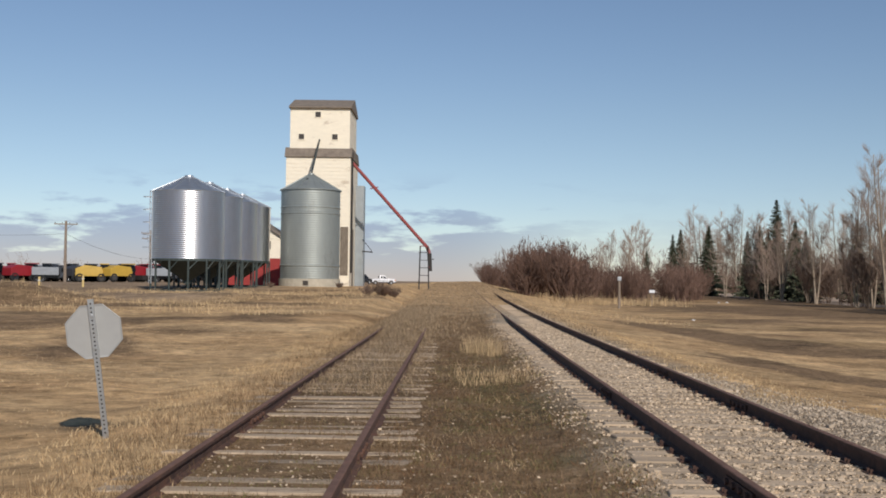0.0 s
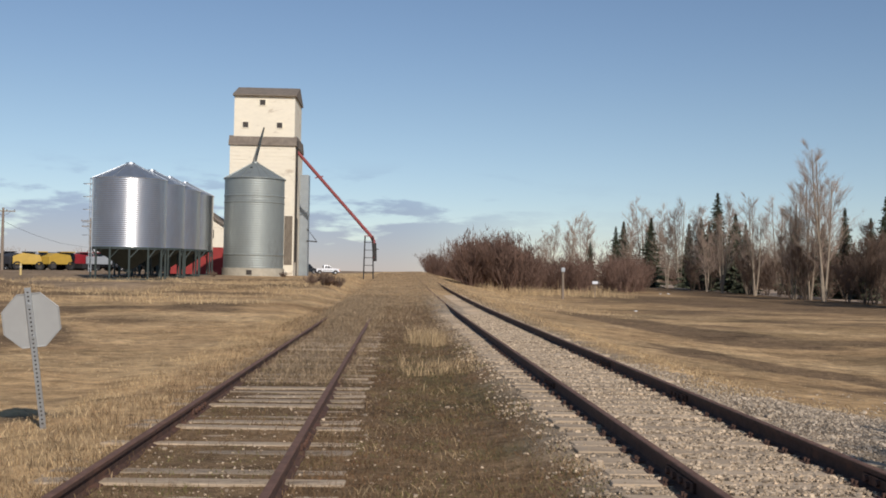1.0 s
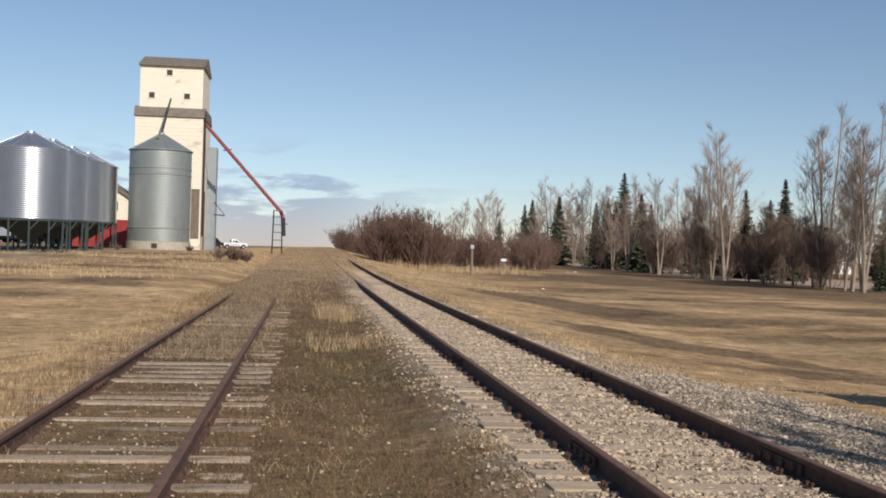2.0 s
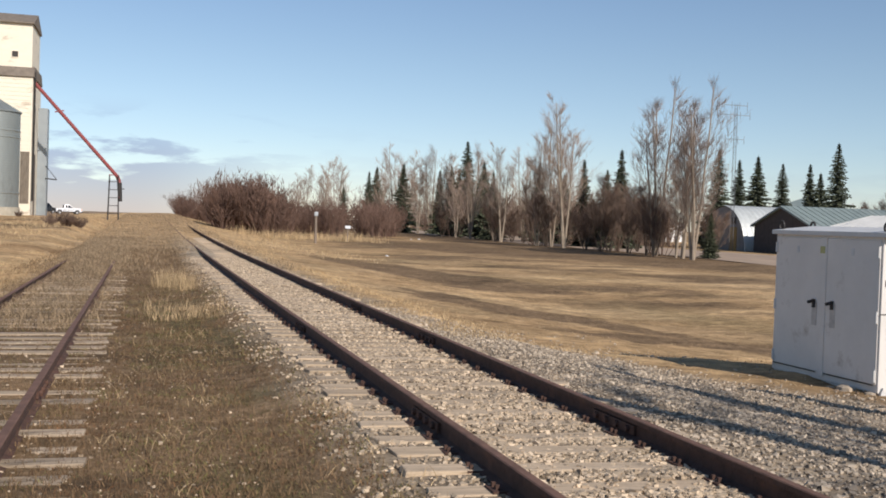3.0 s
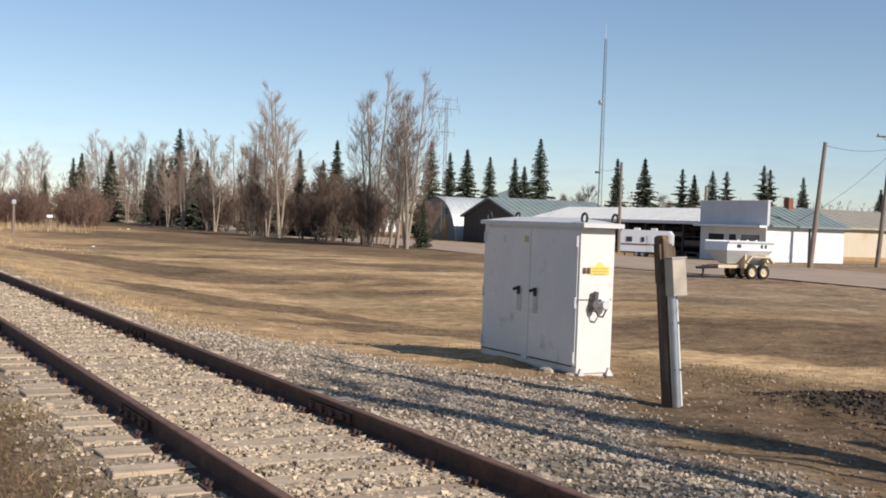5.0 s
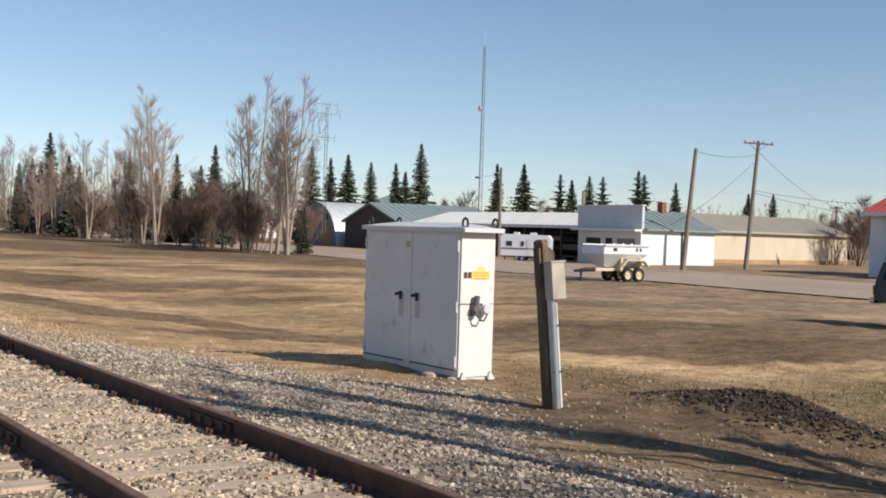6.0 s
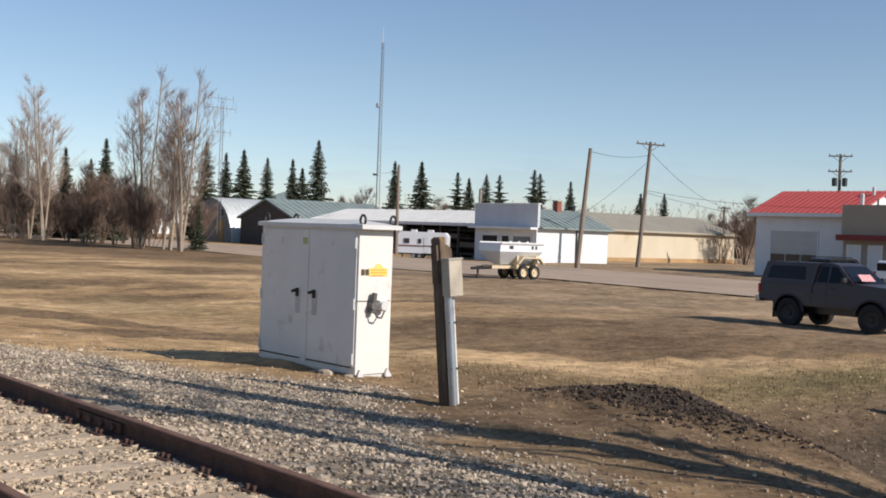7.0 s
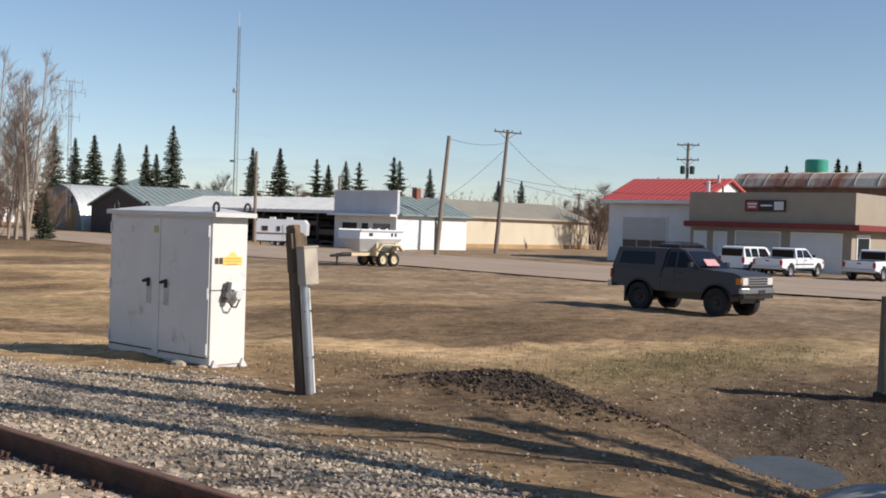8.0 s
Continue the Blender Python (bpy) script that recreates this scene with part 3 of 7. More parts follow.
part("post", Shape().box(-0.032, -0.026, -0.02, 0.03, 0, 1.66).box(0.026, 0.032, -0.02, 0.03, 0, 1.66).box(-0.026, 0.026, -0.02, -0.012, 0, 1.66), GALV, sign)
for k in range(32):
    z = 0.12 + k * 0.048
    part("hole", Shape().tube((0, -0.0225, z), (0, -0.019, z), 0.008, 0.008, 6), DARK_STEEL, sign)
for z in (1.1, 1.47):
    part("bolt", Shape().tube((0, -0.035, z), (0, 0.04, z), 0.012, 0.012, 6), GALV, sign)

# ---- grain bins, elevator ----
BIN = mat("bright_galvanised_bin", (0.70, 0.70, 0.70), 0.3, 1.0, 0.08, 1.2, 0, 4, stretch=(1, 1, 0.3))
BINROOF = mat("bin_roof_steel", (0.55, 0.57, 0.58), 0.4, 0.85, 0.12, 2)
OLDBIN = mat("weathered_grey_bin", (0.335, 0.36, 0.335), 0.5, 0.55, 0.08, 1.0, 0, None, (0.25, 0.26, 0.24), 0.15, 0.6, stretch=(1, 1, 0.35))
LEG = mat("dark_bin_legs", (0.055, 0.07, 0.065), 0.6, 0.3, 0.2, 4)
CONCRETE = mat("pale_concrete", (0.42, 0.38, 0.30), 0.95, 0, 0.15, 2, 0.3, 20)
PAINT = mat("peeling_white_boards", (0.82, 0.745, 0.59), 0.85, 0, 0.05, 1.2, 0.2, 8, (0.45, 0.36, 0.26), 0.16, 0.5, stretch=(1, 1, 2.2))
SHINGLE = mat("grey_brown_shingles", (0.20, 0.165, 0.13), 0.95, 0, 0.25, 2, 0.4, 12)
BLACKHOLE = mat("dark_window_void", (0.05, 0.042, 0.035), 0.5, 0, 0.2, 3)
REDPIPE = mat("dull_red_paint", (0.27, 0.065, 0.06), 0.6, 0.1, 0.2, 3)
BARNRED = mat("barn_red_paint", (0.30, 0.035, 0.03), 0.7, 0, 0.15, 1.5)


def bin_wall(r, z0, z1, ring, depth, n=48):
    """A corrugated wall: rings of sheet with a swelling between each."""
    prof, z = [], z0
    while z < z1 - 1e-3:
        prof += [(r, z), (r + depth / 2, z + ring * 0.25), (r + depth, z + ring * 0.5), (r + depth / 2, z + ring * 0.75)]
        z += ring
    prof.append((r, z1))
    return Shape().lathe(prof, n=n)


def hopper_bin(first):
    g = thing("hopper_bin", "bright galvanised hopper-bottom grain bin on steel legs", "grain bin", group="hopper bins")
    r, foot, eave, apex = 2.72, 2.32, 7.5, 8.75
    part("wall", bin_wall(r, foot, eave, 0.15, 0.026), BIN, g, smooth=60)
    part("roof", Shape().lathe([(r + 0.10, eave - 0.03), (r + 0.10, eave), (0.35, apex - 0.08), (0.33, apex + 0.06), (0, apex + 0.09)], n=28), BINROOF, g)
    for k in range(14):
        a = k * math.tau / 14
        part("roof_rib", Shape().tube(((r + 0.09) * math.cos(a), (r + 0.09) * math.sin(a), eave + 0.02), (0.35 * math.cos(a), 0.35 * math.sin(a), apex - 0.06), 0.03, 0.03, 4), BINROOF, g)
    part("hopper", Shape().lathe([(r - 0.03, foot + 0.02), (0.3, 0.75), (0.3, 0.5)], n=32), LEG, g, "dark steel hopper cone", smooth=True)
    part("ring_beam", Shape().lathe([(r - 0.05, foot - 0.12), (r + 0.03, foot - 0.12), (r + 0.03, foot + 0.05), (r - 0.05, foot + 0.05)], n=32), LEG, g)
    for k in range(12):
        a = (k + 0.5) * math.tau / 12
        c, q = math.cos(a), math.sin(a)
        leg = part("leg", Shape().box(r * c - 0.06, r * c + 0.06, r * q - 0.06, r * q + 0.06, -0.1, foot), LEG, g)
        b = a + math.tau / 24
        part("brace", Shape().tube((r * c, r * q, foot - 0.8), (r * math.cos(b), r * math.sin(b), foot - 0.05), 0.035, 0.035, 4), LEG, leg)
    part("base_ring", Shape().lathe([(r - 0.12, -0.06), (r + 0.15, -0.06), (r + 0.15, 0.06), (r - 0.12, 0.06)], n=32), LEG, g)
    if first:
        a = radians(215)
        lx, ly = (r + 0.22) * math.cos(a), (r + 0.22) * math.sin(a)
        lad = Shape().tube((lx - 0.14, ly + 0.2, 0.5), (lx - 0.14, ly + 0.2, eave), 0.025, 0.025, 5).tube((lx + 0.14, ly - 0.2, 0.5), (lx + 0.14, ly - 0.2, eave), 0.025, 0.025, 5)
        for z in np.arange(0.7, eave, 0.42):
            lad.tube((lx - 0.14, ly + 0.2, z), (lx + 0.14, ly - 0.2, z), 0.018, 0.018, 5)
        part("ladder", lad, BINROOF, g, "narrow steel ladder with hoops")
        for z in np.arange(3.2, eave, 0.95):
            part("ladder_hoop", Shape().path([(lx - 0.14, ly + 0.2, z), (lx - 0.45, ly + 0.1, z), (lx - 0.5, ly - 0.3, z), (lx - 0.1, ly - 0.5, z), (lx + 0.14, ly - 0.2, z)], 0.025, 4), BINROOF, g)
    return g


for k in range(4):
    g = hopper_bin(k == 0)
    g.matrix_world = stand(-20.45, 83.6 + 7.0 * k, 0)

tall = thing("grain_bin", "tall weathered grey steel grain bin on a concrete base", "grain bin", stand(-14.0, 106))
BR = 2.85
part("foundation", Shape().lathe([(BR + 0.12, -0.3), (BR + 0.12, 0.72), (BR - 0.1, 0.75)], n=40), CONCRETE, tall, "pale concrete foundation")
part("wall", bin_wall(BR, 0.72, 9.3, 0.22, 0.012), OLDBIN, tall, smooth=60)
for z in (1.9, 6.9, 7.5):
    part("hoop", Shape().lathe([(BR + 0.01, z), (BR + 0.05, z + 0.05), (BR + 0.05, z + 0.14), (BR + 0.01, z + 0.19)], n=40), OLDBIN, tall)
part("roof", Shape().lathe([(BR + 0.14, 9.24), (BR + 0.14, 9.3), (0.3, 10.85), (0.28, 11.0), (0, 11.05)], n=30), OLDBIN, tall)
for k in range(20):
    a = k * math.tau / 20
    part("roof_rib", Shape().tube(((BR + 0.12) * math.cos(a), (BR + 0.12) * math.sin(a), 9.32), (0.3 * math.cos(a), 0.3 * math.sin(a), 10.87), 0.03, 0.03, 4), OLDBIN, tall)
part("hatch", Shape().box(-0.25, 0.25, -BR - 0.17, -BR + 0.1, 0.12, 0.55), BLACKHOLE, tall, "dark square hatch in the base")
part("roof_vent", Shape().lathe([(0.14, 0), (0.14, 0.22), (0.2, 0.24), (0, 0.34)], (-0.2, -1.1, 10.1), n=10), LEG, tall)

elev = thing("grain_elevator", "tall old wooden grain elevator in peeling white paint", "grain elevator", stand(-15.2, 121))
EZ = -ground_z(-15.2, 121)
E0, E1 = -3.6, 3.55
part("lower_block", Shape().box(E0, E1, 0, 9.5, -0.3, 15.5 + EZ), PAINT, elev, "peeling white boards with bare grey patches")
part("upper_block", Shape().box(E0 + 0.35, E1 - 0.12, 0.35, 8.4, 15.4 + EZ, 21.1 + EZ), PAINT, elev)
part("shoulder_roof", Shape().prism([(-0.25, 15.45 + EZ), (0.4, 16.55 + EZ), (8.35, 16.55 + EZ), (9.75, 15.45 + EZ)], E0 - 0.15, E1 + 0.15, "x"), SHINGLE, elev, "brown shingled shoulder roof")
part("top_roof", Shape().prism([(0.0, 20.95 + EZ), (0.0, 21.1 + EZ), (4.35, 22.55 + EZ), (8.7, 21.1 + EZ), (8.7, 20.95 + EZ)], E0 + 0.2, E1 + 0.05, "x"), SHINGLE, elev, "brown shingled gable roof")
for x, z in ((-0.15, 20.25), (-1.98, 17.75), (1.76, 17.75)):
    wd = part("window", Shape().box(x - 0.3, x + 0.3, 0.3, 0.4, z + EZ - 0.3, z + EZ + 0.3), BLACKHOLE, elev, "small dark square window")
    part("window_frame", Shape().box(x - 0.38, x - 0.3, 0.28, 0.36, z + EZ - 0.38, z + EZ + 0.38).box(x + 0.3, x + 0.38, 0.28, 0.36, z + EZ - 0.38, z + EZ + 0.38)
         .box(x - 0.3, x + 0.3, 0.28, 0.36, z + EZ + 0.3, z + EZ + 0.38).box(x - 0.3, x + 0.3, 0.28, 0.36, z + EZ - 0.38, z + EZ - 0.3), PAINT, wd)
for k in range(34):
    z = 0.15 + k * 0.42
    part("clapboard", Shape().prism([(-0.03, z), (-0.002, z), (-0.002, z + 0.4), (-0.012, z + 0.4)], E0 + 0.02, E1 - 0.02, "x"), PAINT, elev)
part("corner_board", Shape().box(E1 - 0.1, E1 + 0.04, -0.04, 0.1, 0, 15.4 + EZ), PAINT, elev)
part("bare_patch", Shape().box(E1 - 1.0, E1 - 0.12, -0.05, -0.02, 1.2, 6.6), GREYWOOD, elev, "bare grey weathered boards")
part("side_door", Shape().box(E1 - 0.02, E1 + 0.05, 3.0, 4.5, 0, 6.5), GREYWOOD, elev)
part("drain_pipe", Shape().tube((E1 + 0.12, 1.2, 1.5), (E1 + 0.12, 1.2, 15), 0.09, 0.09, 6), DARK_STEEL, elev)
part("side_shed", Shape().box(E1 + 0.02, E1 + 1.0, 7.0, 9.0, 0, 12.9 + EZ), mat("grey_metal_leg", (0.32, 0.35, 0.36), 0.5, 0.5, 0.1, 1), elev, "narrow grey metal leg casing")
part("bracket", Shape().tube((E1 + 0.9, 6.9, 5.2 + EZ), (E1 + 2.1, 6.9, 5.1 + EZ), 0.05, 0.05, 5).tube((E1 + 0.9, 6.9, 6.6 + EZ), (E1 + 2.1, 6.9, 5.1 + EZ), 0.03, 0.03, 5), DARK_STEEL, elev)
part("bin_spout", Shape().tube((0.05, 0.3, 17.4 + EZ), (1.2, -14.9, 12.15 + EZ), 0.075, 0.075, 8), LEG, elev, "thin grey spout down to the bin")
part("loading_spout", Shape().path([(E1 + 0.1, 1.5, 15.0 + EZ), (12.2, 1.5, 5.55 + EZ), (12.4, 1.5, 5.0 + EZ), (12.5, 1.5, 3.3 + EZ)], 0.15, 10).tube((5.7, 1.4, 12.1 + EZ), (6.6, 1.5, 12.3 + EZ), 0.05, 0.05, 5), REDPIPE, elev, "long dull red loading spout")
part("spout_tip", Shape().tube((12.42, 1.5, 4.9 + EZ), (12.55, 1.5, 2.9 + EZ), 0.18, 0.15, 10).box(12.35, 12.95, 1.45, 1.55, 4.2 + EZ, 4.3 + EZ), DARK_STEEL, elev)

tower = thing("loading_stand", "slender steel ladder stand under the loading spout", "steel stand", stand(-3.35, 122.4))
TZ = 5.7 - ground_z(-3.35, 122.4)
for x in (-0.55, 0.55):
    for y in (-0.5, 0.5):
        part("leg", Shape().tube((x, y, -0.1), (x * 0.8, y * 0.8, TZ), 0.045, 0.045, 5), DARK_STEEL, tower)
for z in np.arange(0.8, TZ, 0.85):
    part("cross_bar", Shape().tube((-0.53, -0.48, z), (0.53, -0.48, z), 0.035, 0.035, 4).tube((-0.53, -0.48, z), (-0.53, 0.48, z), 0.035, 0.035, 4), DARK_STEEL, tower)
part("rail_top", Shape().tube((-0.5, -0.45, TZ), (0.5, -0.45, TZ), 0.045, 0.045, 4), REDPIPE, tower)

barn = thing("storage_barn", "white and red boarded barn behind the grain bins", "barn", stand(-21.9, 119.5))
part("lower_wall", Shape().box(-2.9, 2.9, 0, 8, -0.3, 3.0), BARNRED, barn, "red lower wall")
part("upper_wall", Shape().prism([(-2.9, 3.0), (2.9, 3.0), (2.9, 5.4), (0, 7.2), (-2.9, 5.4)], 0.02, 8, "y"), PAINT, barn, "white gable wall")
part("roof", Shape().prism([(-3.2, 5.2), (0, 7.22), (3.2, 5.2), (3.2, 5.35), (0, 7.42), (-3.2, 5.35)], -0.3, 8.3, "y"), SHINGLE, barn)
part("window", Shape().box(0.9, 1.8, -0.03, 0.05, 4.0, 4.9), BLACKHOLE, barn)

# ---- town side: street, buildings ----
STREET = mat("pale_gravel_street", (0.39, 0.29, 0.205), 0.95, 0, 0.15, 0.6, 0.3, 20, (0.24, 0.19, 0.14), 0.25, 0.25, stretch=(1, 0.3, 1))
WHITEWALL = mat("white_stucco_wall", (0.74, 0.74, 0.72), 0.85, 0, 0.05, 0.8, 0.1, 20, (0.55, 0.5, 0.42), 0.02, 0.5)
GREYROOF = mat("grey_green_tin_roof", (0.25, 0.30, 0.28), 0.6, 0.2, 0.1, 0.5, 0, None, (0.33, 0.36, 0.33), 0.2, 0.4, stretch=(1, 1, 1))
WHITEROOF = mat("white_tin_roof", (0.66, 0.65, 0.61), 0.6, 0.15, 0.08, 0.6, 0, None, (0.45, 0.43, 0.40), 0.1, 0.5)
DARKWALL = mat("dark_shed_boards", (0.085, 0.072, 0.065), 0.9, 0, 0.2, 2, 0.2, 10)
CREAM = mat("cream_metal_wall", (0.60, 0.52, 0.38), 0.75, 0, 0.06, 0.5, 0.1, 3, (0.50, 0.36, 0.20), 0.15, 0.3, stretch=(1, 1, 0.6))
TANROOF = mat("tan_tin_roof", (0.40, 0.36, 0.28), 0.7, 0.1, 0.08, 0.6)
BRICK = mat("chimney_brick", (0.26, 0.09, 0.06), 0.95, 0, 0.25, 6, 0.4, 20)
REDROOF = mat("bright_red_tin_roof", (0.46, 0.085, 0.075), 0.6, 0.0, 0.06, 1.2)
BEIGE = mat("beige_stucco", (0.335, 0.285, 0.215), 0.9, 0, 0.06, 1.2, 0.15, 30)
MAROON = mat("maroon_trim", (0.20, 0.035, 0.03), 0.7, 0, 0.12, 1.5)
RUSTROOF = mat("rust_streaked_tin_roof", (0.44, 0.40, 0.34), 0.75, 0.1, 0.2, 0.5, 0.1, 4, (0.24, 0.10, 0.055), 0.55, 0.22, stretch=(0.4, 1.6, 0.4))
TANK = mat("green_tank_paint", (0.045, 0.33, 0.22), 0.5, 0, 0.08, 1)
WINDOW = glass("dark_window_glass", (0.03, 0.035, 0.04), 0.12)
DOORWHITE = mat("white_overhead_door", (0.68, 0.68, 0.67), 0.7, 0, 0.04, 1)
DOORGREY = mat("pale_grey_overhead_door", (0.52, 0.50, 0.46), 0.7, 0, 0.05, 1)


def ribs(parent, x0, x1, y0, y1, za, zb, along, step, material, name="roof_rib"):
    """Standing seams on a roof slope that rises from za (at x0) to zb (at x1), seams spaced along y, or the other way round."""
    a, b = (y0, y1) if along == "y" else (x0, x1)
    s = Shape()
    p = a + step / 2
    while p < b:
        if along == "y":
            s.tube((x0, p, za + 0.02), (x1, p, zb + 0.02), 0.03, 0.03, 4)
        else:
            s.tube((p, y0, za + 0.02), (p, y1, zb + 0.02), 0.03, 0.03, 4)
        p += step
    return part(name, s, material, parent)


def strip_road():
    s = Shape()
    ys = list(range(-120, 330, 6))
    xs = (45.5, 50.5, 53, 56, 60, 64)
    v = [(x + 1.3 * noise.noise(Vector((x, y * 0.09, 2))), y, ground_z(x, y) + 0.05) for y in ys for x in xs]
    n = len(xs)
    s.add(v, [(j * n + i, j * n + i + 1, (j + 1) * n + i + 1, (j + 1) * n + i) for j in range(len(ys) - 1) for i in range(n - 1)])
    return solid("road", s, STREET, "pale gravel town street", "road", kind="structure", smooth=True)


strip_road()


def opening(parent, name, material, x0, x1, y0, y1, z0, z1, frame_mat, label="", t=0.1):
    """A window or door in a west wall (x0 is the wall face) with a frame round it."""
    p = part(name, Shape().box(x0 - 0.03, x0 + 0.05, y0, y1, z0, z1), material, parent, label)
    part("frame", Shape().box(x0 - 0.06, x0 + 0.02, y0 - t, y0, z0, z1 + t).box(x0 - 0.06, x0 + 0.02, y1, y1 + t, z0, z1 + t).box(x0 - 0.06, x0 + 0.02, y0, y1, z1, z1 + t), frame_mat, p)
    return p


# quonset
q = thing("quonset_hut", "corrugated arched steel hut with a boarded end", "quonset hut", pose(72, 126.9, -0.7))
R = 5.6
arc = [(R * math.cos(a), 0.2 + R * 1.02 * math.sin(a)) for a in np.linspace(0, math.pi, 25)]
ARCHED = mat("arched_tin", (0.58, 0.60, 0.57), 0.5, 0.3, 0.1, 1)
for k in range(24):
    x0, x1 = k * 0.75, k * 0.75 + 0.75
    n = len(arc)
    v = [(x0, p[0], p[1]) for p in arc] + [(x0 + 0.375, p[0] * 1.012, p[1] * 1.012) for p in arc] + [(x1, p[0], p[1]) for p in arc]
    sh = Shape()
    sh.add(v, [(j * n + i, j * n + i + 1, (j + 1) * n + i + 1, (j + 1) * n + i) for j in range(2) for i in range(n - 1)])
    part("shell_panel", sh, ARCHED, q)
part("end_wall", Shape().prism([(p[0] * 0.98, p[1] * 0.98) for p in arc] + [(-R * 0.98, -0.2), (R * 0.98, -0.2)], 0.15, 0.3, "x"), mat("grey_end_boards", (0.26, 0.25, 0.23), 0.85, 0, 0.15, 1), q)
part("end_wall", Shape().prism([(p[0] * 0.98, p[1] * 0.98) for p in arc] + [(-R * 0.98, -0.2), (R * 0.98, -0.2)], 17.7, 17.85, "x"), DARKWALL, q)
part("door", Shape().box(0.08, 0.2, -3.4, -1.6, 0, 3.2), mat("ochre_door", (0.36, 0.24, 0.09), 0.8), q, "ochre plank door")
part("window", Shape().box(0.08, 0.2, -3.1, -2.2, 3.6, 4.4), WINDOW, q)

# dark shed
d = thing("dark_shed", "dark boarded shed with a grey-green tin gable roof", "shed", pose(72, 113.2, -0.7))
part("wall", Shape().prism([(-6, -0.2), (6, -0.2), (6, 3.4), (0, 5.55), (-6, 3.4)], 0, 16, "x"), DARKWALL, d)
part("roof", Shape().prism([(-6.4, 3.3), (0, 5.6), (6.4, 3.3), (6.4, 3.5), (0, 5.82), (-6.4, 3.5)], -0.35, 16.3, "x"), GREYROOF, d)
ribs(d, -0.3, 16.2, -6.4, 0, 3.5, 5.82, "x", 0.9, GREYROOF)

# open lumber shed
s = thing("lumber_shed", "long open-fronted lumber shed with a white tin roof", "open shed", pose(74.5, 78.5, -0.7))
L = 28.6
part("back_wall", Shape().box(9.0, 9.2, 0, L, -0.2, 3.4), DARKWALL, s)
part("roof", Shape().prism([(-0.5, 3.35), (5.2, 4.75), (10, 3.4), (10, 3.55), (5.2, 4.92), (-0.5, 3.5)], -0.2, L + 0.2, "y"), WHITEROOF, s)
ribs(s, -0.5, 5.2, 0, L, 3.5, 4.92, "y", 1.0, WHITEROOF)
part("fascia", Shape().box(-0.55, -0.46, -0.2, L + 0.2, 3.2, 3.5), WHITEWALL, s)
part("end_wall", Shape().box(0.4, 9.0, 0, 0.2, -0.2, 3.4), DARKWALL, s)
for k in range(11):
    y = 0.25 + k * (L - 0.5) / 10
    part("post", Shape().box(0, 0.2, y - 0.1, y + 0.1, -0.2, 3.4), DARKWALL, s)
for z in (1.0, 1.9, 2.7):
    part("shelf", Shape().box(0.6, 3.2, 0.3, L - 0.3, z, z + 0.1), DARKWALL, s)
rnd = random.Random(5)
for k in range(26):
    y, z = 0.5 + rnd.random() * (L - 4), rnd.choice((0.0, 1.1, 2.0))
    part("lumber_pack", Shape().box(0.7, 2.6, y, y + 2.6, z, z + 0.25 + 0.3 * rnd.random()), rnd.choice((GREYWOOD, DARKWALL, TIE)), s)

# store with a false front
st = thing("false_front_store", "white store with a tall false front and tin roof", "store", pose(72, 68.3, -0.72))
part("wall", Shape().box(0.3, 10, 0, 8.1, -0.2, 3.3), WHITEWALL, st)
# greyer than the white walls: shade on the west face put into its colour
part("false_front", Shape().box(0, 0.3, -0.1, 8.2, 3.2, 5.35), mat("shaded_false_front", (0.56, 0.58, 0.60), 0.8, 0, 0.06, 0.8), st, "false front with shade painted in as pale grey")
part("cap", Shape().box(-0.08, 0.38, -0.18, 8.28, 5.35, 5.45), WHITEWALL, st)
part("front_wall", Shape().box(0.02, 0.3, 0, 8.1, -0.2, 3.2), WHITEWALL, st)
part("canopy", Shape().box(-0.9, 0, -0.1, 8.2, 3.05, 3.25), WHITEWALL, st)
part("gable", Shape().prism([(0, 3.3), (8.1, 3.3), (4.05, 4.75)], 9.7, 9.98, "x"), WHITEWALL, st)
part("roof", Shape().prism([(-0.5, 3.15), (4.05, 4.9), (8.6, 3.15), (8.6, 3.3), (4.05, 5.05), (-0.5, 3.3)], 0.3, 10.4, "x"), GREYROOF, st)
ribs(st, 0.4, 10.3, -0.5, 4.05, 3.3, 5.05, "x", 0.8, GREYROOF)
opening(st, "window", WINDOW, 0.02, 0, 0.7, 2.9, 1.2, 2.4, WHITEWALL, "wide dark shop window")
opening(st, "window", WINDOW, 0.02, 0, 5.0, 7.0, 1.2, 2.4, WHITEWALL, "wide dark shop window")
opening(st, "door", WINDOW, 0.02, 0, 3.5, 4.4, 0.1, 2.4, WHITEWALL)
ch = part("chimney", Shape().box(6.6, 7.2, 3.6, 4.2, 4.4, 5.9), BRICK, st, "red brick chimney")
part("chimney_cap", Shape().box(6.5, 7.3, 3.5, 4.3, 5.9, 6.0), CONCRETE, ch)
part("drain_pipe", Shape().tube((5.4, -0.08, 0), (5.4, -0.08, 3.2), 0.06, 0.06, 6), LEG, st)

# cream warehouse
w = thing("cream_warehouse", "long low cream warehouse with a tan tin roof", "warehouse", pose(82.6, 75, -0.72))
part("wall", Shape().box(0, 31, 0, 12, -0.2, 3.45), CREAM, w)
part("roof", Shape().prism([(-0.5, 3.3), (6, 5.2), (12.5, 3.3), (12.5, 3.5), (6, 5.4), (-0.5, 3.5)], -0.4, 31.5, "x"), TANROOF, w)
part("gable", Shape().prism([(0, 3.4), (12, 3.4), (6, 5.2)], 30.9, 31, "x"), CREAM, w)
ribs(w, -0.4, 31.4, -0.5, 6, 3.5, 5.4, "x", 1.0, TANROOF)
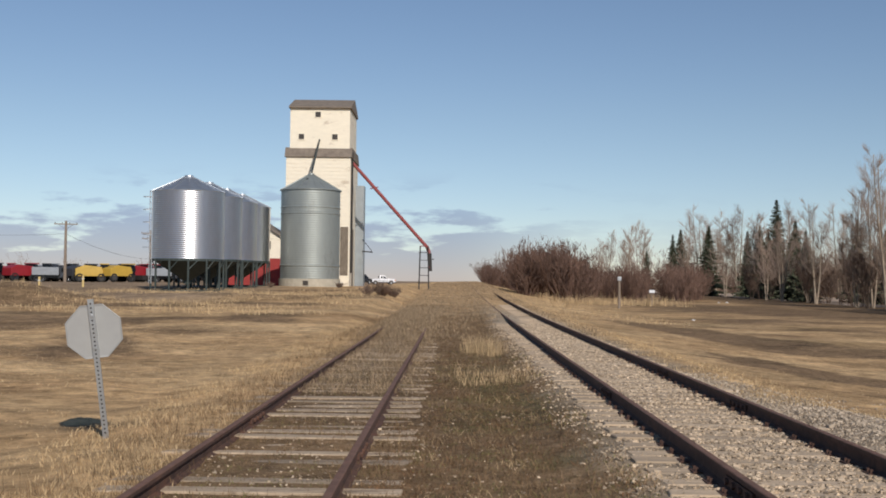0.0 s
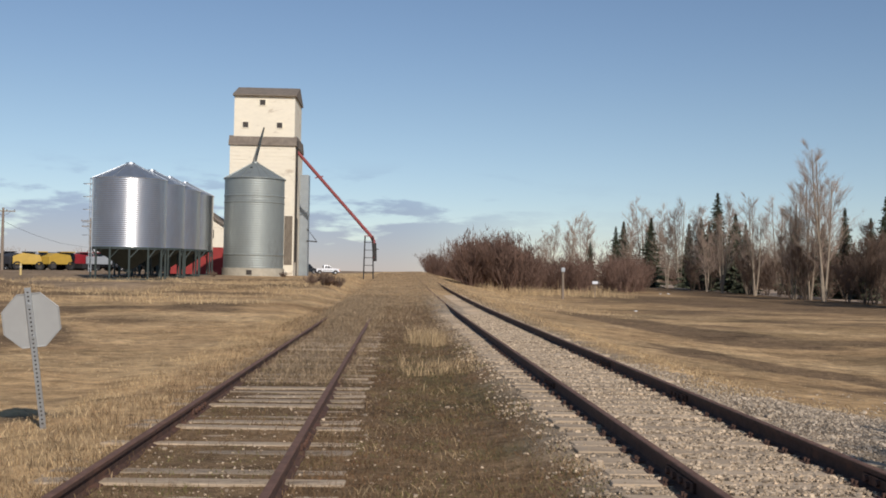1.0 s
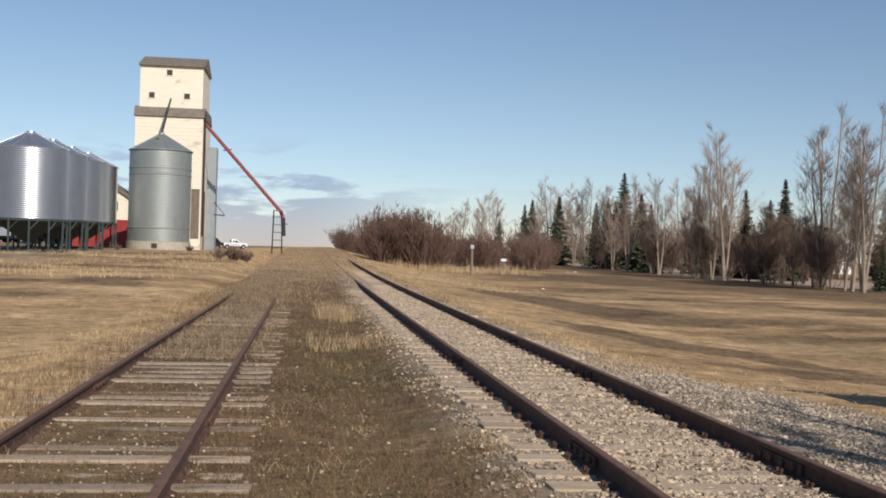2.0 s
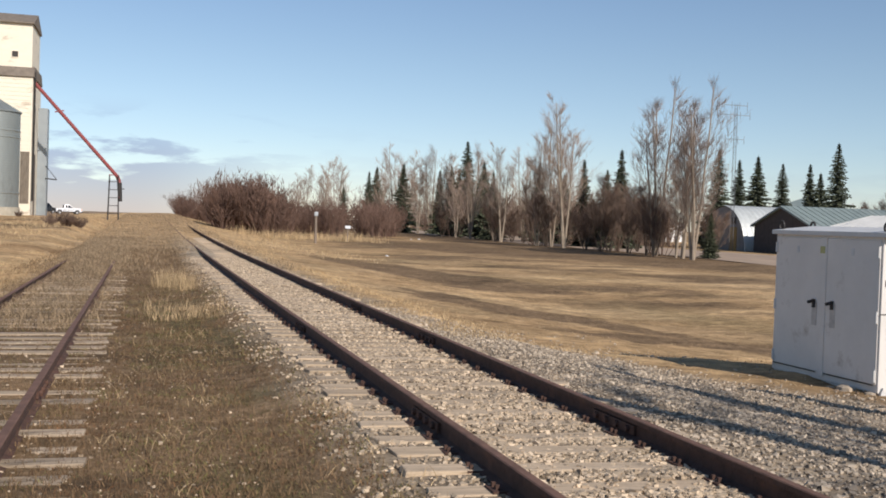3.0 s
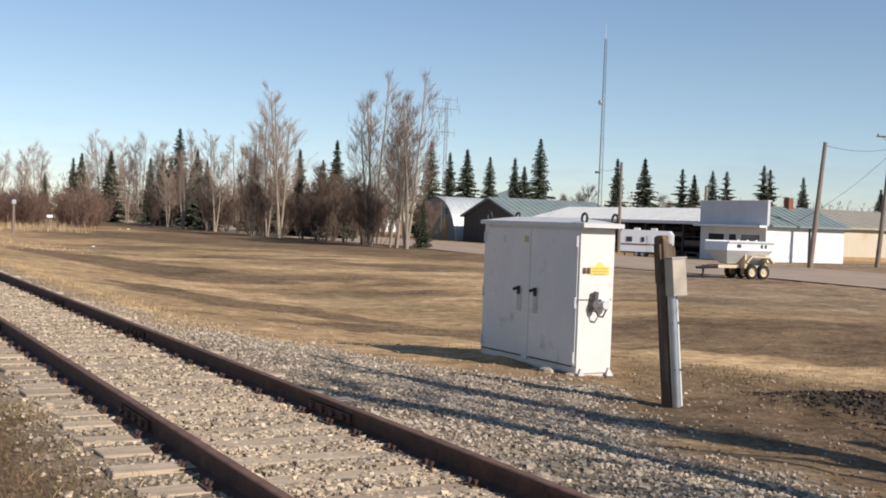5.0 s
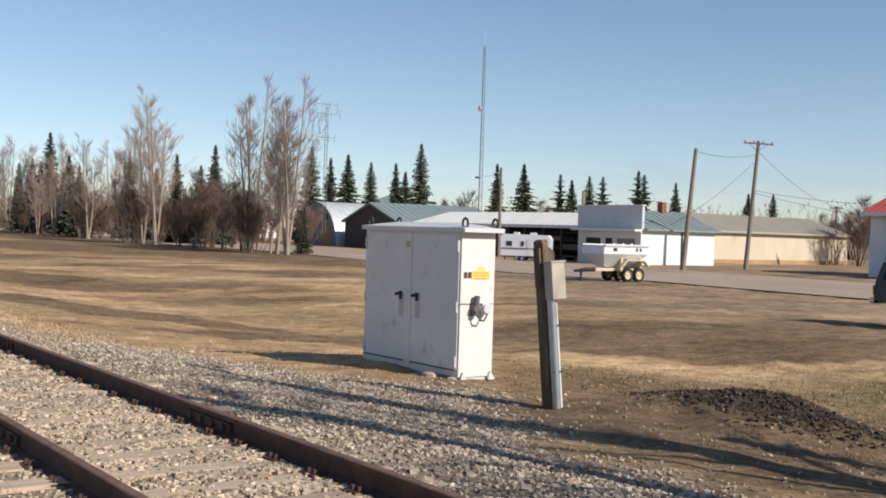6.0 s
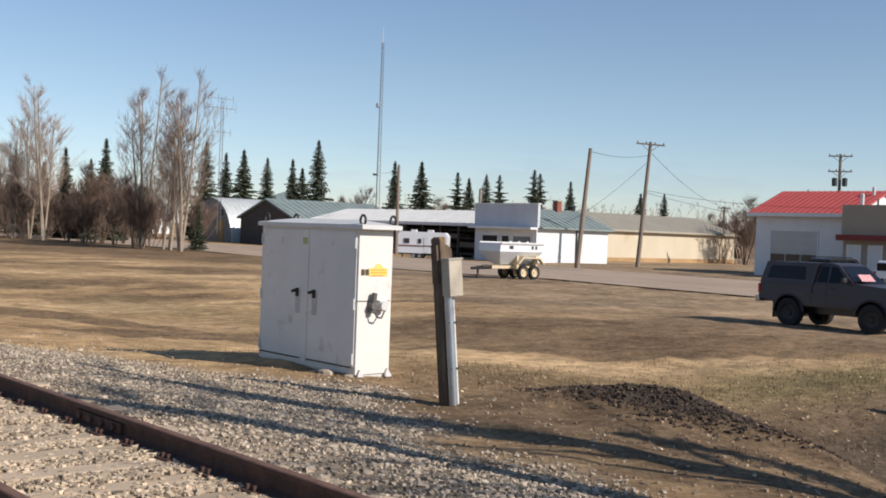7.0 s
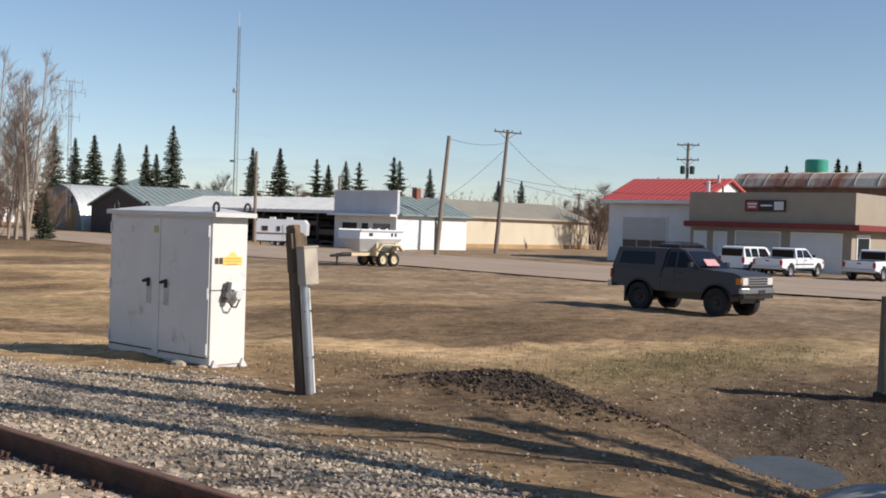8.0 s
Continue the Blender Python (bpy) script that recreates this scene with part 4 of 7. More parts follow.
part("base_board", Shape().box(0, 31, -0.05, 0, -0.2, 0.5), mat("stained_base_boards", (0.42, 0.27, 0.13), 0.9, 0, 0.2, 0.6), w)
part("stove_pipe", Shape().tube((3.0, 1.0, 3.3), (3.0, 1.0, 5.6), 0.12, 0.12, 8).lathe([(0.2, 5.6), (0.2, 5.75), (0, 5.9)], (3.0, 1.0, 0), n=8), LEG, w)

# garage with a red roof
g = thing("red_roofed_garage", "white garage with a bright red tin roof", "garage", pose(77, 40.6, -0.72))
part("wall", Shape().prism([(0, -0.2), (9, -0.2), (9, 4.95), (4.5, 6.7), (0, 4.95)], 0, 8.3, "y"), WHITEWALL, g)
part("roof", Shape().prism([(-0.6, 4.85), (4.5, 6.75), (9.6, 4.85), (9.6, 5.0), (4.5, 6.95), (-0.6, 5.0)], -0.35, 8.8, "y"), REDROOF, g, "red tin roof")
ribs(g, -0.6, 4.5, -0.3, 8.7, 5.0, 6.95, "y", 0.5, REDROOF)
part("fascia", Shape().box(-0.68, -0.58, -0.35, 8.8, 4.72, 5.0), WHITEWALL, g)
part("flue", Shape().tube((3.6, 0.4, 6.2), (3.6, 0.4, 7.2), 0.09, 0.09, 8), LID_STEEL, g)
od = opening(g, "overhead_door", DOORGREY, 0, 0, 2.9, 6.9, 0.05, 3.6, WHITEWALL, "pale overhead door with a row of panes")
for k in range(3):
    part("pane", Shape().box(-0.05, -0.02, 3.0 + k * 1.32, 4.22 + k * 1.32, 1.05, 1.8), WINDOW, od)
for k in range(5):
    part("panel_joint", Shape().box(-0.045, -0.02, 2.9, 6.9, 0.5 + k * 0.62, 0.53 + k * 0.62), LID_STEEL, od)
part("lamp", Shape().lathe([(0.05, 0), (0.16, 0.1), (0.1, 0.2), (0, 0.22)], (-0.1, 0.6, 4.3), n=8), LID_STEEL, g)
part("notice", Shape().box(-0.03, 0, 0.9, 2.1, 1.6, 1.8), DOORGREY, g)

# workshop
t = thing("tyre_workshop", "beige stucco workshop with maroon trim and overhead doors", "workshop", pose(74, 27.7, -0.72))
part("wall", Shape().box(0, 22, 0, 12.1, -0.2, 3.7), BEIGE, t)
part("parapet", Shape().box(-0.3, 22, -0.3, 12.1, 3.4, 5.55), BEIGE, t)
part("trim", Shape().box(-0.75, 22, -0.75, 12.3, 3.0, 3.4), MAROON, t, "maroon canopy edge")
part("canopy_soffit", Shape().box(-0.7, 0.05, -0.5, 12.2, 2.96, 3.02), BEIGE, t)
for y0, y1, m in ((0.7, 4.2, DOORWHITE), (5.1, 8.4, DOORGREY)):
    od = opening(t, "overhead_door", m, 0, 0, y0, y1, 0.0, 2.7, WHITEWALL, "plain overhead door")
    for k in range(4):
        part("panel_joint", Shape().box(-0.04, -0.02, y0, y1, 0.55 + k * 0.55, 0.57 + k * 0.55), LID_STEEL, od)
opening(t, "door", DOORWHITE, 0, 0, 9.2, 10.1, 0, 2.6, WHITEWALL)
opening(t, "door", DOORWHITE, 0, 0, 10.8, 11.7, 0, 2.6, WHITEWALL)
wd = part("window", Shape().box(1.0, 3.2, -0.04, 0.03, 1.0, 2.5), WINDOW, t, "wide window in a white frame")
part("frame", Shape().box(0.85, 3.35, -0.06, 0.0, 2.5, 2.75).box(0.85, 1.0, -0.06, 0, 0.9, 2.5).box(3.2, 3.35, -0.06, 0, 0.9, 2.5), WHITEWALL, wd)
sg = part("sign_board", Shape().box(-0.45, -0.28, 4.6, 7.6, 4.2, 5.0), DARK_STEEL, t, "dark shop sign with a red end")
part("sign_field", Shape().box(-0.48, -0.45, 6.6, 7.5, 4.3, 4.9), mat("sign_red", (0.45, 0.05, 0.04), 0.6), sg)
part("sign_field", Shape().box(-0.48, -0.45, 4.7, 5.4, 4.3, 4.9), LID_STEEL, sg)
for y0, y1, z in ((6.7, 7.4, 4.66), (6.75, 7.35, 4.45), (5.55, 6.4, 4.55)):
    part("text_bar", Shape().box(-0.495, -0.48, y0, y1, z, z + 0.12), WHITEWALL, sg)
part("flue", Shape().tube((1.6, 11.6, 5.5), (1.6, 11.6, 6.3), 0.1, 0.1, 8).lathe([(0.16, 6.3), (0.16, 6.4), (0, 6.48)], (1.6, 11.6, 0), n=8), LID_STEEL, t)
part("roof_pipe", Shape().tube((0.6, 9.9, 5.5), (0.6, 9.9, 6.0), 0.05, 0.05, 6), LEG, t)

# arched warehouse with a rusty roof
r = thing("rusty_roofed_warehouse", "big warehouse with a rounded rust-streaked tin roof", "warehouse", pose(97, 10, -0.72))
part("wall", Shape().box(0, 18, 0, 37.5, -0.2, 7.0), mat("rusty_tin_wall", (0.22, 0.12, 0.08), 0.85, 0, 0.25, 1), r)
prof = [(-0.4, 6.95), (-0.4, 7.1), (0.2, 7.8), (1.0, 8.3), (4, 8.55), (9, 8.7), (14, 8.5), (18.4, 7.1), (18.4, 6.95)]
part("roof", Shape().prism(prof, -0.4, 37.9, "y"), RUSTROOF, r, "rust-streaked rounded roof")
for k in range(18):
    part("sheet_seam", Shape().path([(x, 1 + k * 2.1, z + 0.03) for x, z in prof[1:6]], 0.04, 4), RUSTROOF, r)

tk = thing("water_tank", "green round water tank on steel legs", "water tank", pose(139, 57, -0.7))
part("tank", Shape().lathe([(1.45, 9.8), (1.45, 12.35), (1.3, 12.5), (0, 12.6)], n=20), TANK, tk, smooth=30)
part("tank_floor", Shape().lathe([(0, 9.75), (1.5, 9.75), (1.5, 9.85)], n=20), LEG, tk)
for k in range(4):
    a = radians(45 + 90 * k)
    part("leg", Shape().tube((1.6 * math.cos(a), 1.6 * math.sin(a), -0.1), (1.2 * math.cos(a), 1.2 * math.sin(a), 9.8), 0.1, 0.1, 6), LEG, tk)

# small house behind the sheds
for x, y, ww, hh, wall, roof, lab in ((99, 150, 7, 6.4, WHITEWALL, GREYROOF, "white house with a low grey roof"), (92, 186, 8, 3.6, WHITEWALL, SHINGLE, "small white house among trees"),
                                     (152, 99, 10, 4.5, DARKWALL, SHINGLE, "grey house with a dark shingled roof")):
    hs = thing("house", lab, "house", pose(x, y, -0.7), group="houses behind the sheds")
    part("wall", Shape().box(-ww / 2, ww / 2, -4, 4, -0.2, hh), wall, hs)
    part("roof", Shape().lathe([(ww * 0.78, hh - 0.1), (ww * 0.78, hh + 0.05), (0.2, hh + 1.8)], n=4), roof, hs)
    part("window", Shape().box(-ww / 2 - 0.03, -ww / 2 + 0.02, -1.5, 0, 1.2, 2.4), WINDOW, hs)
    part("window", Shape().box(-1, 0.4, -4.03, -3.98, 1.2, 2.4), WINDOW, hs)

# ---- vehicles ----
TYRE = mat("black_rubber", (0.022, 0.022, 0.022), 0.9, 0, 0.2, 8)
RIM = mat("grey_alloy_rim", (0.38, 0.38, 0.38), 0.4, 0.6, 0.1, 8)
CHROME = mat("chrome_trim", (0.42, 0.42, 0.42), 0.3, 0.95, 0.05, 8)
CARGLASS = mat("tinted_car_glass", (0.008, 0.009, 0.011), 0.08, 0, 0.05, 2.0, spec=0.22)
LAMPW = mat("headlamp_lens", (0.62, 0.6, 0.55), 0.15, 0, 0.05, 8)
LAMPA = mat("amber_lens", (0.62, 0.2, 0.03), 0.25, 0, 0.05, 8)
LAMPR = mat("red_lens", (0.42, 0.02, 0.02), 0.25, 0, 0.05, 8)
CHARCOAL = mat("charcoal_car_paint", (0.042, 0.034, 0.038), 0.38, 0.15, 0.06, 2, spec=0.45)
CARWHITE = mat("white_car_paint", (0.72, 0.73, 0.74), 0.3, 0, 0.03, 2, spec=0.6)
CARBLACK = mat("black_car_paint", (0.02, 0.021, 0.024), 0.25, 0, 0.05, 2, spec=0.6)


def wheel(parent, x, y, r, wd, rim_mat=None):
    """A wheel with its axle along y; the outer face looks to the side of y's sign."""
    o = 1 if y > 0 else -1
    tyre = part("wheel", Shape().lathe([(r * 0.62, -wd / 2), (r * 0.93, -wd / 2), (r, -wd * 0.32), (r, wd * 0.32), (r * 0.93, wd / 2), (r * 0.62, wd / 2)], (x, y, r), 22, "y"), TYRE, parent, smooth=50)
    part("rim", Shape().lathe([(0, wd * 0.3 * o), (r * 0.18, wd * 0.36 * o), (r * 0.25, wd * 0.2 * o), (r * 0.52, wd * 0.26 * o), (r * 0.62, wd * 0.47 * o), (r * 0.64, wd * 0.3 * o), (r * 0.63, -wd * 0.3 * o)], (x, y, r), 18, "y"), rim_mat or RIM, tyre, smooth=40)
    return tyre


def arch(cx, r, z, n=9):
    """Points of a wheel arch, from front to back (x falls)."""
    return [(cx + r * math.cos(a), z + r * math.sin(a)) for a in np.linspace(0.12, math.pi - 0.12, n)]


def loft(outline, half, inset, top_z, base_z, m=None):
    """A side outline (x, z) made solid: full half width at base_z and below, drawn in by inset at top_z."""
    def w(z):
        t = min(1, max(0, (z - base_z) / (top_z - base_z)))
        return half - inset * t
    n = len(outline)
    v = [(x, -w(z), z) for x, z in outline] + [(x, w(z), z) for x, z in outline]
    return Shape().add(v, [tuple(range(n))[::-1], tuple(range(n, 2 * n))] + [(i, (i + 1) % n, n + (i + 1) % n, n + i) for i in range(n)])


def side_pane(parent, pts, half, inset, top_z, base_z, name="side_window"):
    for o in (-1, 1):
        def w(z):
            return half - inset * (z - base_z) / (top_z - base_z) + 0.006
        v = [(x, o * w(z), z) for x, z in pts] + [(x, o * (w(z) - 0.02), z) for x, z in pts]
        n = len(pts)
        part(name, Shape().add(v, [tuple(range(n)), tuple(range(n, 2 * n))] + [(i, (i + 1) % n, n + (i + 1) % n, n + i) for i in range(n)]), CARGLASS, parent)


def pickup(label, paint, m, length=5.0, half=0.86, lift=0.0, r=0.36, topper=False, note=False, group="", rim_mat=None):
    """Nose towards +x, origin on the ground between the wheels."""
    g = thing("pickup_truck", label, "pickup truck", m, group)
    L, z0 = length / 2, 0.42 + lift
    fx, rx = L - 0.85, -L + 1.15
    ar, az = r + 0.09, r
    bed, hood, roof = z0 + 0.62, z0 + 0.66, z0 + 1.28
    c0, c1 = -L + 1.95, L - 1.75
    low = [(L - 0.05, z0 + 0.05), (L, z0 + 0.3), (L - 0.04, z0 + 0.55), (L - 0.3, hood - 0.03), (c1 + 0.15, hood + 0.06), (c0, bed + 0.02), (-L + 0.03, bed), (-L, z0 + 0.1), (rx - ar - 0.02, z0)]
    low += [p for p in arch(rx, ar, az)[::-1] if p[1] > z0 - 0.2]
    low += [(rx + ar, z0), (fx - ar, z0)] + arch(fx, ar, az)[::-1] + [(fx + ar + 0.02, z0)]
    part("body", loft(low, half, 0.05, hood, z0 + 0.3), paint, g, smooth=30)
    cabin = [(c1 + 0.3, hood), (c1 - 0.35, roof - 0.06), (c1 - 0.6, roof), (c0 + 0.25, roof), (c0 + 0.06, roof - 0.05), (c0, bed - 0.05)]
    part("cabin", loft(cabin, half - 0.04, 0.17, roof, hood), paint, g, smooth=30)
    ch2, ci = half - 0.04, 0.17
    mid = (c0 + c1) / 2 - 0.05
    side_pane(g, [(c1 + 0.08, hood + 0.04), (c1 - 0.38, roof - 0.12), (mid + 0.05, roof - 0.1), (mid + 0.05, hood + 0.04)], ch2, ci, roof, hood)
    side_pane(g, [(mid - 0.03, hood + 0.04), (mid - 0.03, roof - 0.1), (c0 + 0.24, roof - 0.12), (c0 + 0.16, hood + 0.04)], ch2, ci, roof, hood)
    a, b = (c1 + 0.285, hood + 0.05), (c1 - 0.33, roof - 0.08)
    part("windscreen", Shape().add([(a[0] + 0.01, -ch2 + 0.07, a[1]), (a[0] + 0.01, ch2 - 0.07, a[1]), (b[0] + 0.012, ch2 - 0.24, b[1]), (b[0] + 0.012, -ch2 + 0.24, b[1]),
                                    (a[0] - 0.03, -ch2 + 0.07, a[1]), (a[0] - 0.03, ch2 - 0.07, a[1]), (b[0] - 0.03, ch2 - 0.24, b[1]), (b[0] - 0.03, -ch2 + 0.24, b[1])],
                                   [(0, 1, 2, 3), (7, 6, 5, 4), (0, 4, 5, 1), (1, 5, 6, 2), (2, 6, 7, 3), (3, 7, 4, 0)]), CARGLASS, g)
    part("rear_window", Shape().box(c0 - 0.012, c0 + 0.05, -ch2 + 0.2, ch2 - 0.2, bed + 0.08, roof - 0.12), CARGLASS, g)
    if topper:
        tp = part("topper", loft([(c0 + 0.05, bed - 0.02), (c0 + 0.16, roof - 0.012), (-L + 0.22, roof - 0.03), (-L + 0.04, bed - 0.02)], half - 0.01, 0.12, roof, bed), paint, g, "bed topper with dark side glass", smooth=30)
        side_pane(tp, [(c0 - 0.25, bed + 0.12), (c0 - 0.28, roof - 0.14), (-L + 0.4, roof - 0.15), (-L + 0.3, bed + 0.12)], half - 0.01, 0.12, roof, bed)
    else:
        part("bed_floor", Shape().box(-L + 0.12, c0 - 0.04, -half + 0.14, half - 0.14, bed - 0.1, bed + 0.025), CARBLACK, g)
    bumper = Shape().prism([(L - 0.06, -half - 0.02), (L + 0.03, -half - 0.02), (L + 0.14, -half + 0.22), (L + 0.16, 0), (L + 0.14, half - 0.22), (L + 0.03, half + 0.02), (L - 0.06, half + 0.02)], z0 + 0.04, z0 + 0.2, "z")
    part("front_bumper", bumper, CHROME, g, "chrome bumper", bevel=0.015)
    part("valance", Shape().box(L - 0.12, L + 0.06, -half + 0.06, half - 0.06, z0 - 0.12, z0 + 0.045), CARBLACK, g, "dark lower valance", bevel=0.02)
    part("plate_holder", Shape().box(L + 0.155, L + 0.17, -0.16, 0.16, z0 + 0.03, z0 + 0.15), DARK_STEEL, g)
    for o in (-1, 1):
        for ax in (fx, rx):
            lip = arch(ax, ar + 0.015, az, 11)
            part("arch_lip", Shape().path([(q[0], o * (half + 0.012), q[1]) for q in lip], 0.022, 6), paint, g)
        part("mud_flap", Shape().box(rx - ar - 0.05, rx - ar - 0.02, o * (half - 0.12) - 0.13, o * (half - 0.12) + 0.13, 0.24, z0 + 0.06), CARBLACK, g)
        part("rocker", Shape().box(rx + ar + 0.02, fx - ar - 0.02, o * (half - 0.03) - 0.04, o * (half - 0.03) + 0.04, z0 - 0.05, z0 + 0.06), CARBLACK, g)
        part("cab_seam", Shape().box(c0 - 0.012, c0 + 0.012, o * (half + 0.001) - 0.006, o * (half + 0.001) + 0.006, z0 + 0.06, bed), CARBLACK, g)
    part("rear_bumper", Shape().box(-L - 0.13, -L + 0.04, -half, half, z0 - 0.02, z0 + 0.16), CHROME, g, bevel=0.02)
    part("grille", Shape().box(L - 0.06, L + 0.025, -0.5, 0.5, z0 + 0.26, z0 + 0.52), CHROME, g)
    for k in range(3):
        part("grille_bar", Shape().box(L + 0.02, L + 0.035, -0.46, 0.46, z0 + 0.30 + 0.075 * k, z0 + 0.335 + 0.075 * k), CARBLACK, g)
    part("tailgate", Shape().box(-L - 0.015, -L + 0.02, -half + 0.17, half - 0.17, z0 + 0.14, bed - 0.02), paint, g, bevel=0.008)
    part("tailgate_handle", Shape().box(-L - 0.03, -L - 0.012, -0.12, 0.12, bed - 0.17, bed - 0.1), CARBLACK, g)
    for o in (-1, 1):
        part("headlight", Shape().box(L - 0.1, L + 0.02, o * 0.66 - 0.14, o * 0.66 + 0.14, z0 + 0.28, z0 + 0.5), LAMPW, g, "clear headlight", bevel=0.015)
        part("turn_signal", Shape().box(L - 0.18, L - 0.01, o * (half - 0.025) - 0.03, o * (half - 0.025) + 0.03, z0 + 0.3, z0 + 0.48), LAMPA, g, "amber turn signal")
        part("tail_light", Shape().box(-L - 0.02, -L + 0.06, o * (half - 0.07) - 0.07, o * (half - 0.07) + 0.07, z0 + 0.25, bed - 0.08), LAMPR, g, "red tail light")
        part("mirror", Shape().box(c1 + 0.0, c1 + 0.1, o * (half + 0.1) - 0.09, o * (half + 0.1) + 0.09, hood + 0.06, hood + 0.22), CARBLACK, g, bevel=0.02)
        part("door_handle", Shape().box(mid + 0.14, mid + 0.3, o * (half - 0.005) - 0.012, o * (half - 0.005) + 0.012, hood - 0.14, hood - 0.1), CARBLACK, g)
        part("door_seam", Shape().box(mid - 0.005, mid + 0.005, o * (half + 0.001) - 0.004, o * (half + 0.001) + 0.004, z0 + 0.05, hood - 0.02), CARBLACK, g)
        part("side_moulding", Shape().box(fx - ar - 0.1, rx + ar + 0.1, o * (half + 0.004) - 0.01, o * (half + 0.004) + 0.01, z0 + 0.27, z0 + 0.32), CARBLACK, g)
        wheel(g, fx, o * (half - 0.1), r, 0.27, rim_mat)
        wheel(g, rx, o * (half - 0.1), r, 0.27, rim_mat)
    part("axle", Shape().tube((fx, -half + 0.1, r), (fx, half - 0.1, r), 0.05, 0.05, 6).tube((rx, -half + 0.1, r), (rx, half - 0.1, r), 0.06, 0.06, 6).box(-L + 0.3, L - 0.3, -0.4, 0.4, r, z0 + 0.05), CARBLACK, g)
    if note:
        nt = part("sale_notice", Shape().add([(c1 + 0.15, -0.55, hood + 0.13), (c1 + 0.15, 0.1, hood + 0.13), (c1 - 0.03, 0.08, hood + 0.32), (c1 - 0.03, -0.53, hood + 0.32),
                                              (c1 + 0.13, -0.55, hood + 0.13), (c1 + 0.13, 0.1, hood + 0.13), (c1 - 0.05, 0.08, hood + 0.32), (c1 - 0.05, -0.53, hood + 0.32)],
                                             [(0, 1, 2, 3), (7, 6, 5, 4), (0, 4, 5, 1), (2, 6, 7, 3), (1, 5, 6, 2), (0, 3, 7, 4)]), mat("red_white_notice", (0.62, 0.3, 0.3), 0.7, 0, 0.5, 12), g, "red and white paper notice behind the windscreen")
        nt.location.x += 0.22
    return g


def suv(label, paint, m, length=4.9, half=0.93, r=0.38, tall=1.8, group=""):
    g = thing("suv", label, "suv", m, group)
    L, z0 = length / 2, 0.42
    fx, rx, ar = L - 0.9, -L + 1.0, r + 0.08
    belt = 1.08
    low = [(L - 0.04, z0 + 0.05), (L, z0 + 0.35), (L - 0.1, belt - 0.1), (L - 1.15, belt), (-L + 0.03, belt), (-L, z0 + 0.05), (rx - ar, z0)] + arch(rx, ar, r)[::-1] + [(rx + ar, z0), (fx - ar, z0)] + arch(fx, ar, r)[::-1] + [(fx + ar, z0)]
    part("body", loft(low, half, 0.04, belt, z0 + 0.3), paint, g, smooth=30)
    top = [(L - 1.1, belt - 0.02), (L - 1.75, tall - 0.07), (L - 2.1, tall), (-L + 0.4, tall), (-L + 0.16, tall - 0.06), (-L + 0.02, belt - 0.02)]
    part("cabin", loft(top, half - 0.03, 0.16, tall, belt), paint, g, smooth=30)
    for x0, x1 in ((L - 2.9, L - 1.55), (L - 3.85, L - 2.98), (-L + 0.3, L - 3.93)):
        side_pane(g, [(x1, belt + 0.06), (x1 - 0.12 if x1 < L - 1.6 else x1 - 0.45, tall - 0.12), (x0, tall - 0.12), (x0, belt + 0.06)], half - 0.03, 0.16, tall, belt)
    part("rear_window", Shape().box(-L + 0.03, -L + 0.12, -half + 0.2, half - 0.2, belt + 0.1, tall - 0.15), CARGLASS, g)
    part("windscreen", Shape().add([(L - 1.1, -half + 0.1, belt + 0.03), (L - 1.1, half - 0.1, belt + 0.03), (L - 1.7, half - 0.22, tall - 0.1), (L - 1.7, -half + 0.22, tall - 0.1),
                                    (L - 1.16, -half + 0.1, belt), (L - 1.16, half - 0.1, belt), (L - 1.76, half - 0.22, tall - 0.1), (L - 1.76, -half + 0.22, tall - 0.1)],
                                   [(0, 1, 2, 3), (7, 6, 5, 4), (0, 4, 5, 1), (1, 5, 6, 2), (2, 6, 7, 3), (3, 7, 4, 0)]), CARGLASS, g)
    part("rear_bumper", Shape().box(-L - 0.08, -L + 0.05, -half, half, z0, z0 + 0.24), paint, g, bevel=0.03)
    part("front_bumper", Shape().box(L - 0.1, L + 0.08, -half, half, z0, z0 + 0.24), paint, g, bevel=0.03)
    for o in (-1, 1):
        part("tail_light", Shape().box(-L - 0.02, -L + 0.08, o * (half - 0.09) - 0.07, o * (half - 0.09) + 0.07, z0 + 0.35, belt + 0.05), LAMPR, g, "red tail light")
        part("headlight", Shape().box(L - 0.15, L, o * 0.7 - 0.16, o * 0.7 + 0.16, z0 + 0.35, z0 + 0.52), LAMPW, g)
        part("mirror", Shape().box(L - 1.5, L - 1.4, o * (half + 0.08) - 0.08, o * (half + 0.08) + 0.08, belt + 0.05, belt + 0.22), CARBLACK, g, bevel=0.02)
        wheel(g, fx, o * (half - 0.12), r, 0.26)
        wheel(g, rx, o * (half - 0.12), r, 0.26)
        part("roof_rail", Shape().tube((L - 2.2, o * 0.62, tall + 0.06), (-L + 0.5, o * 0.62, tall + 0.06), 0.025, 0.025, 5), CARBLACK, g)
    part("underside", Shape().box(-L + 0.2, L - 0.2, -half + 0.25, half - 0.25, r - 0.05, z0 + 0.06), CARBLACK, g)
    return g


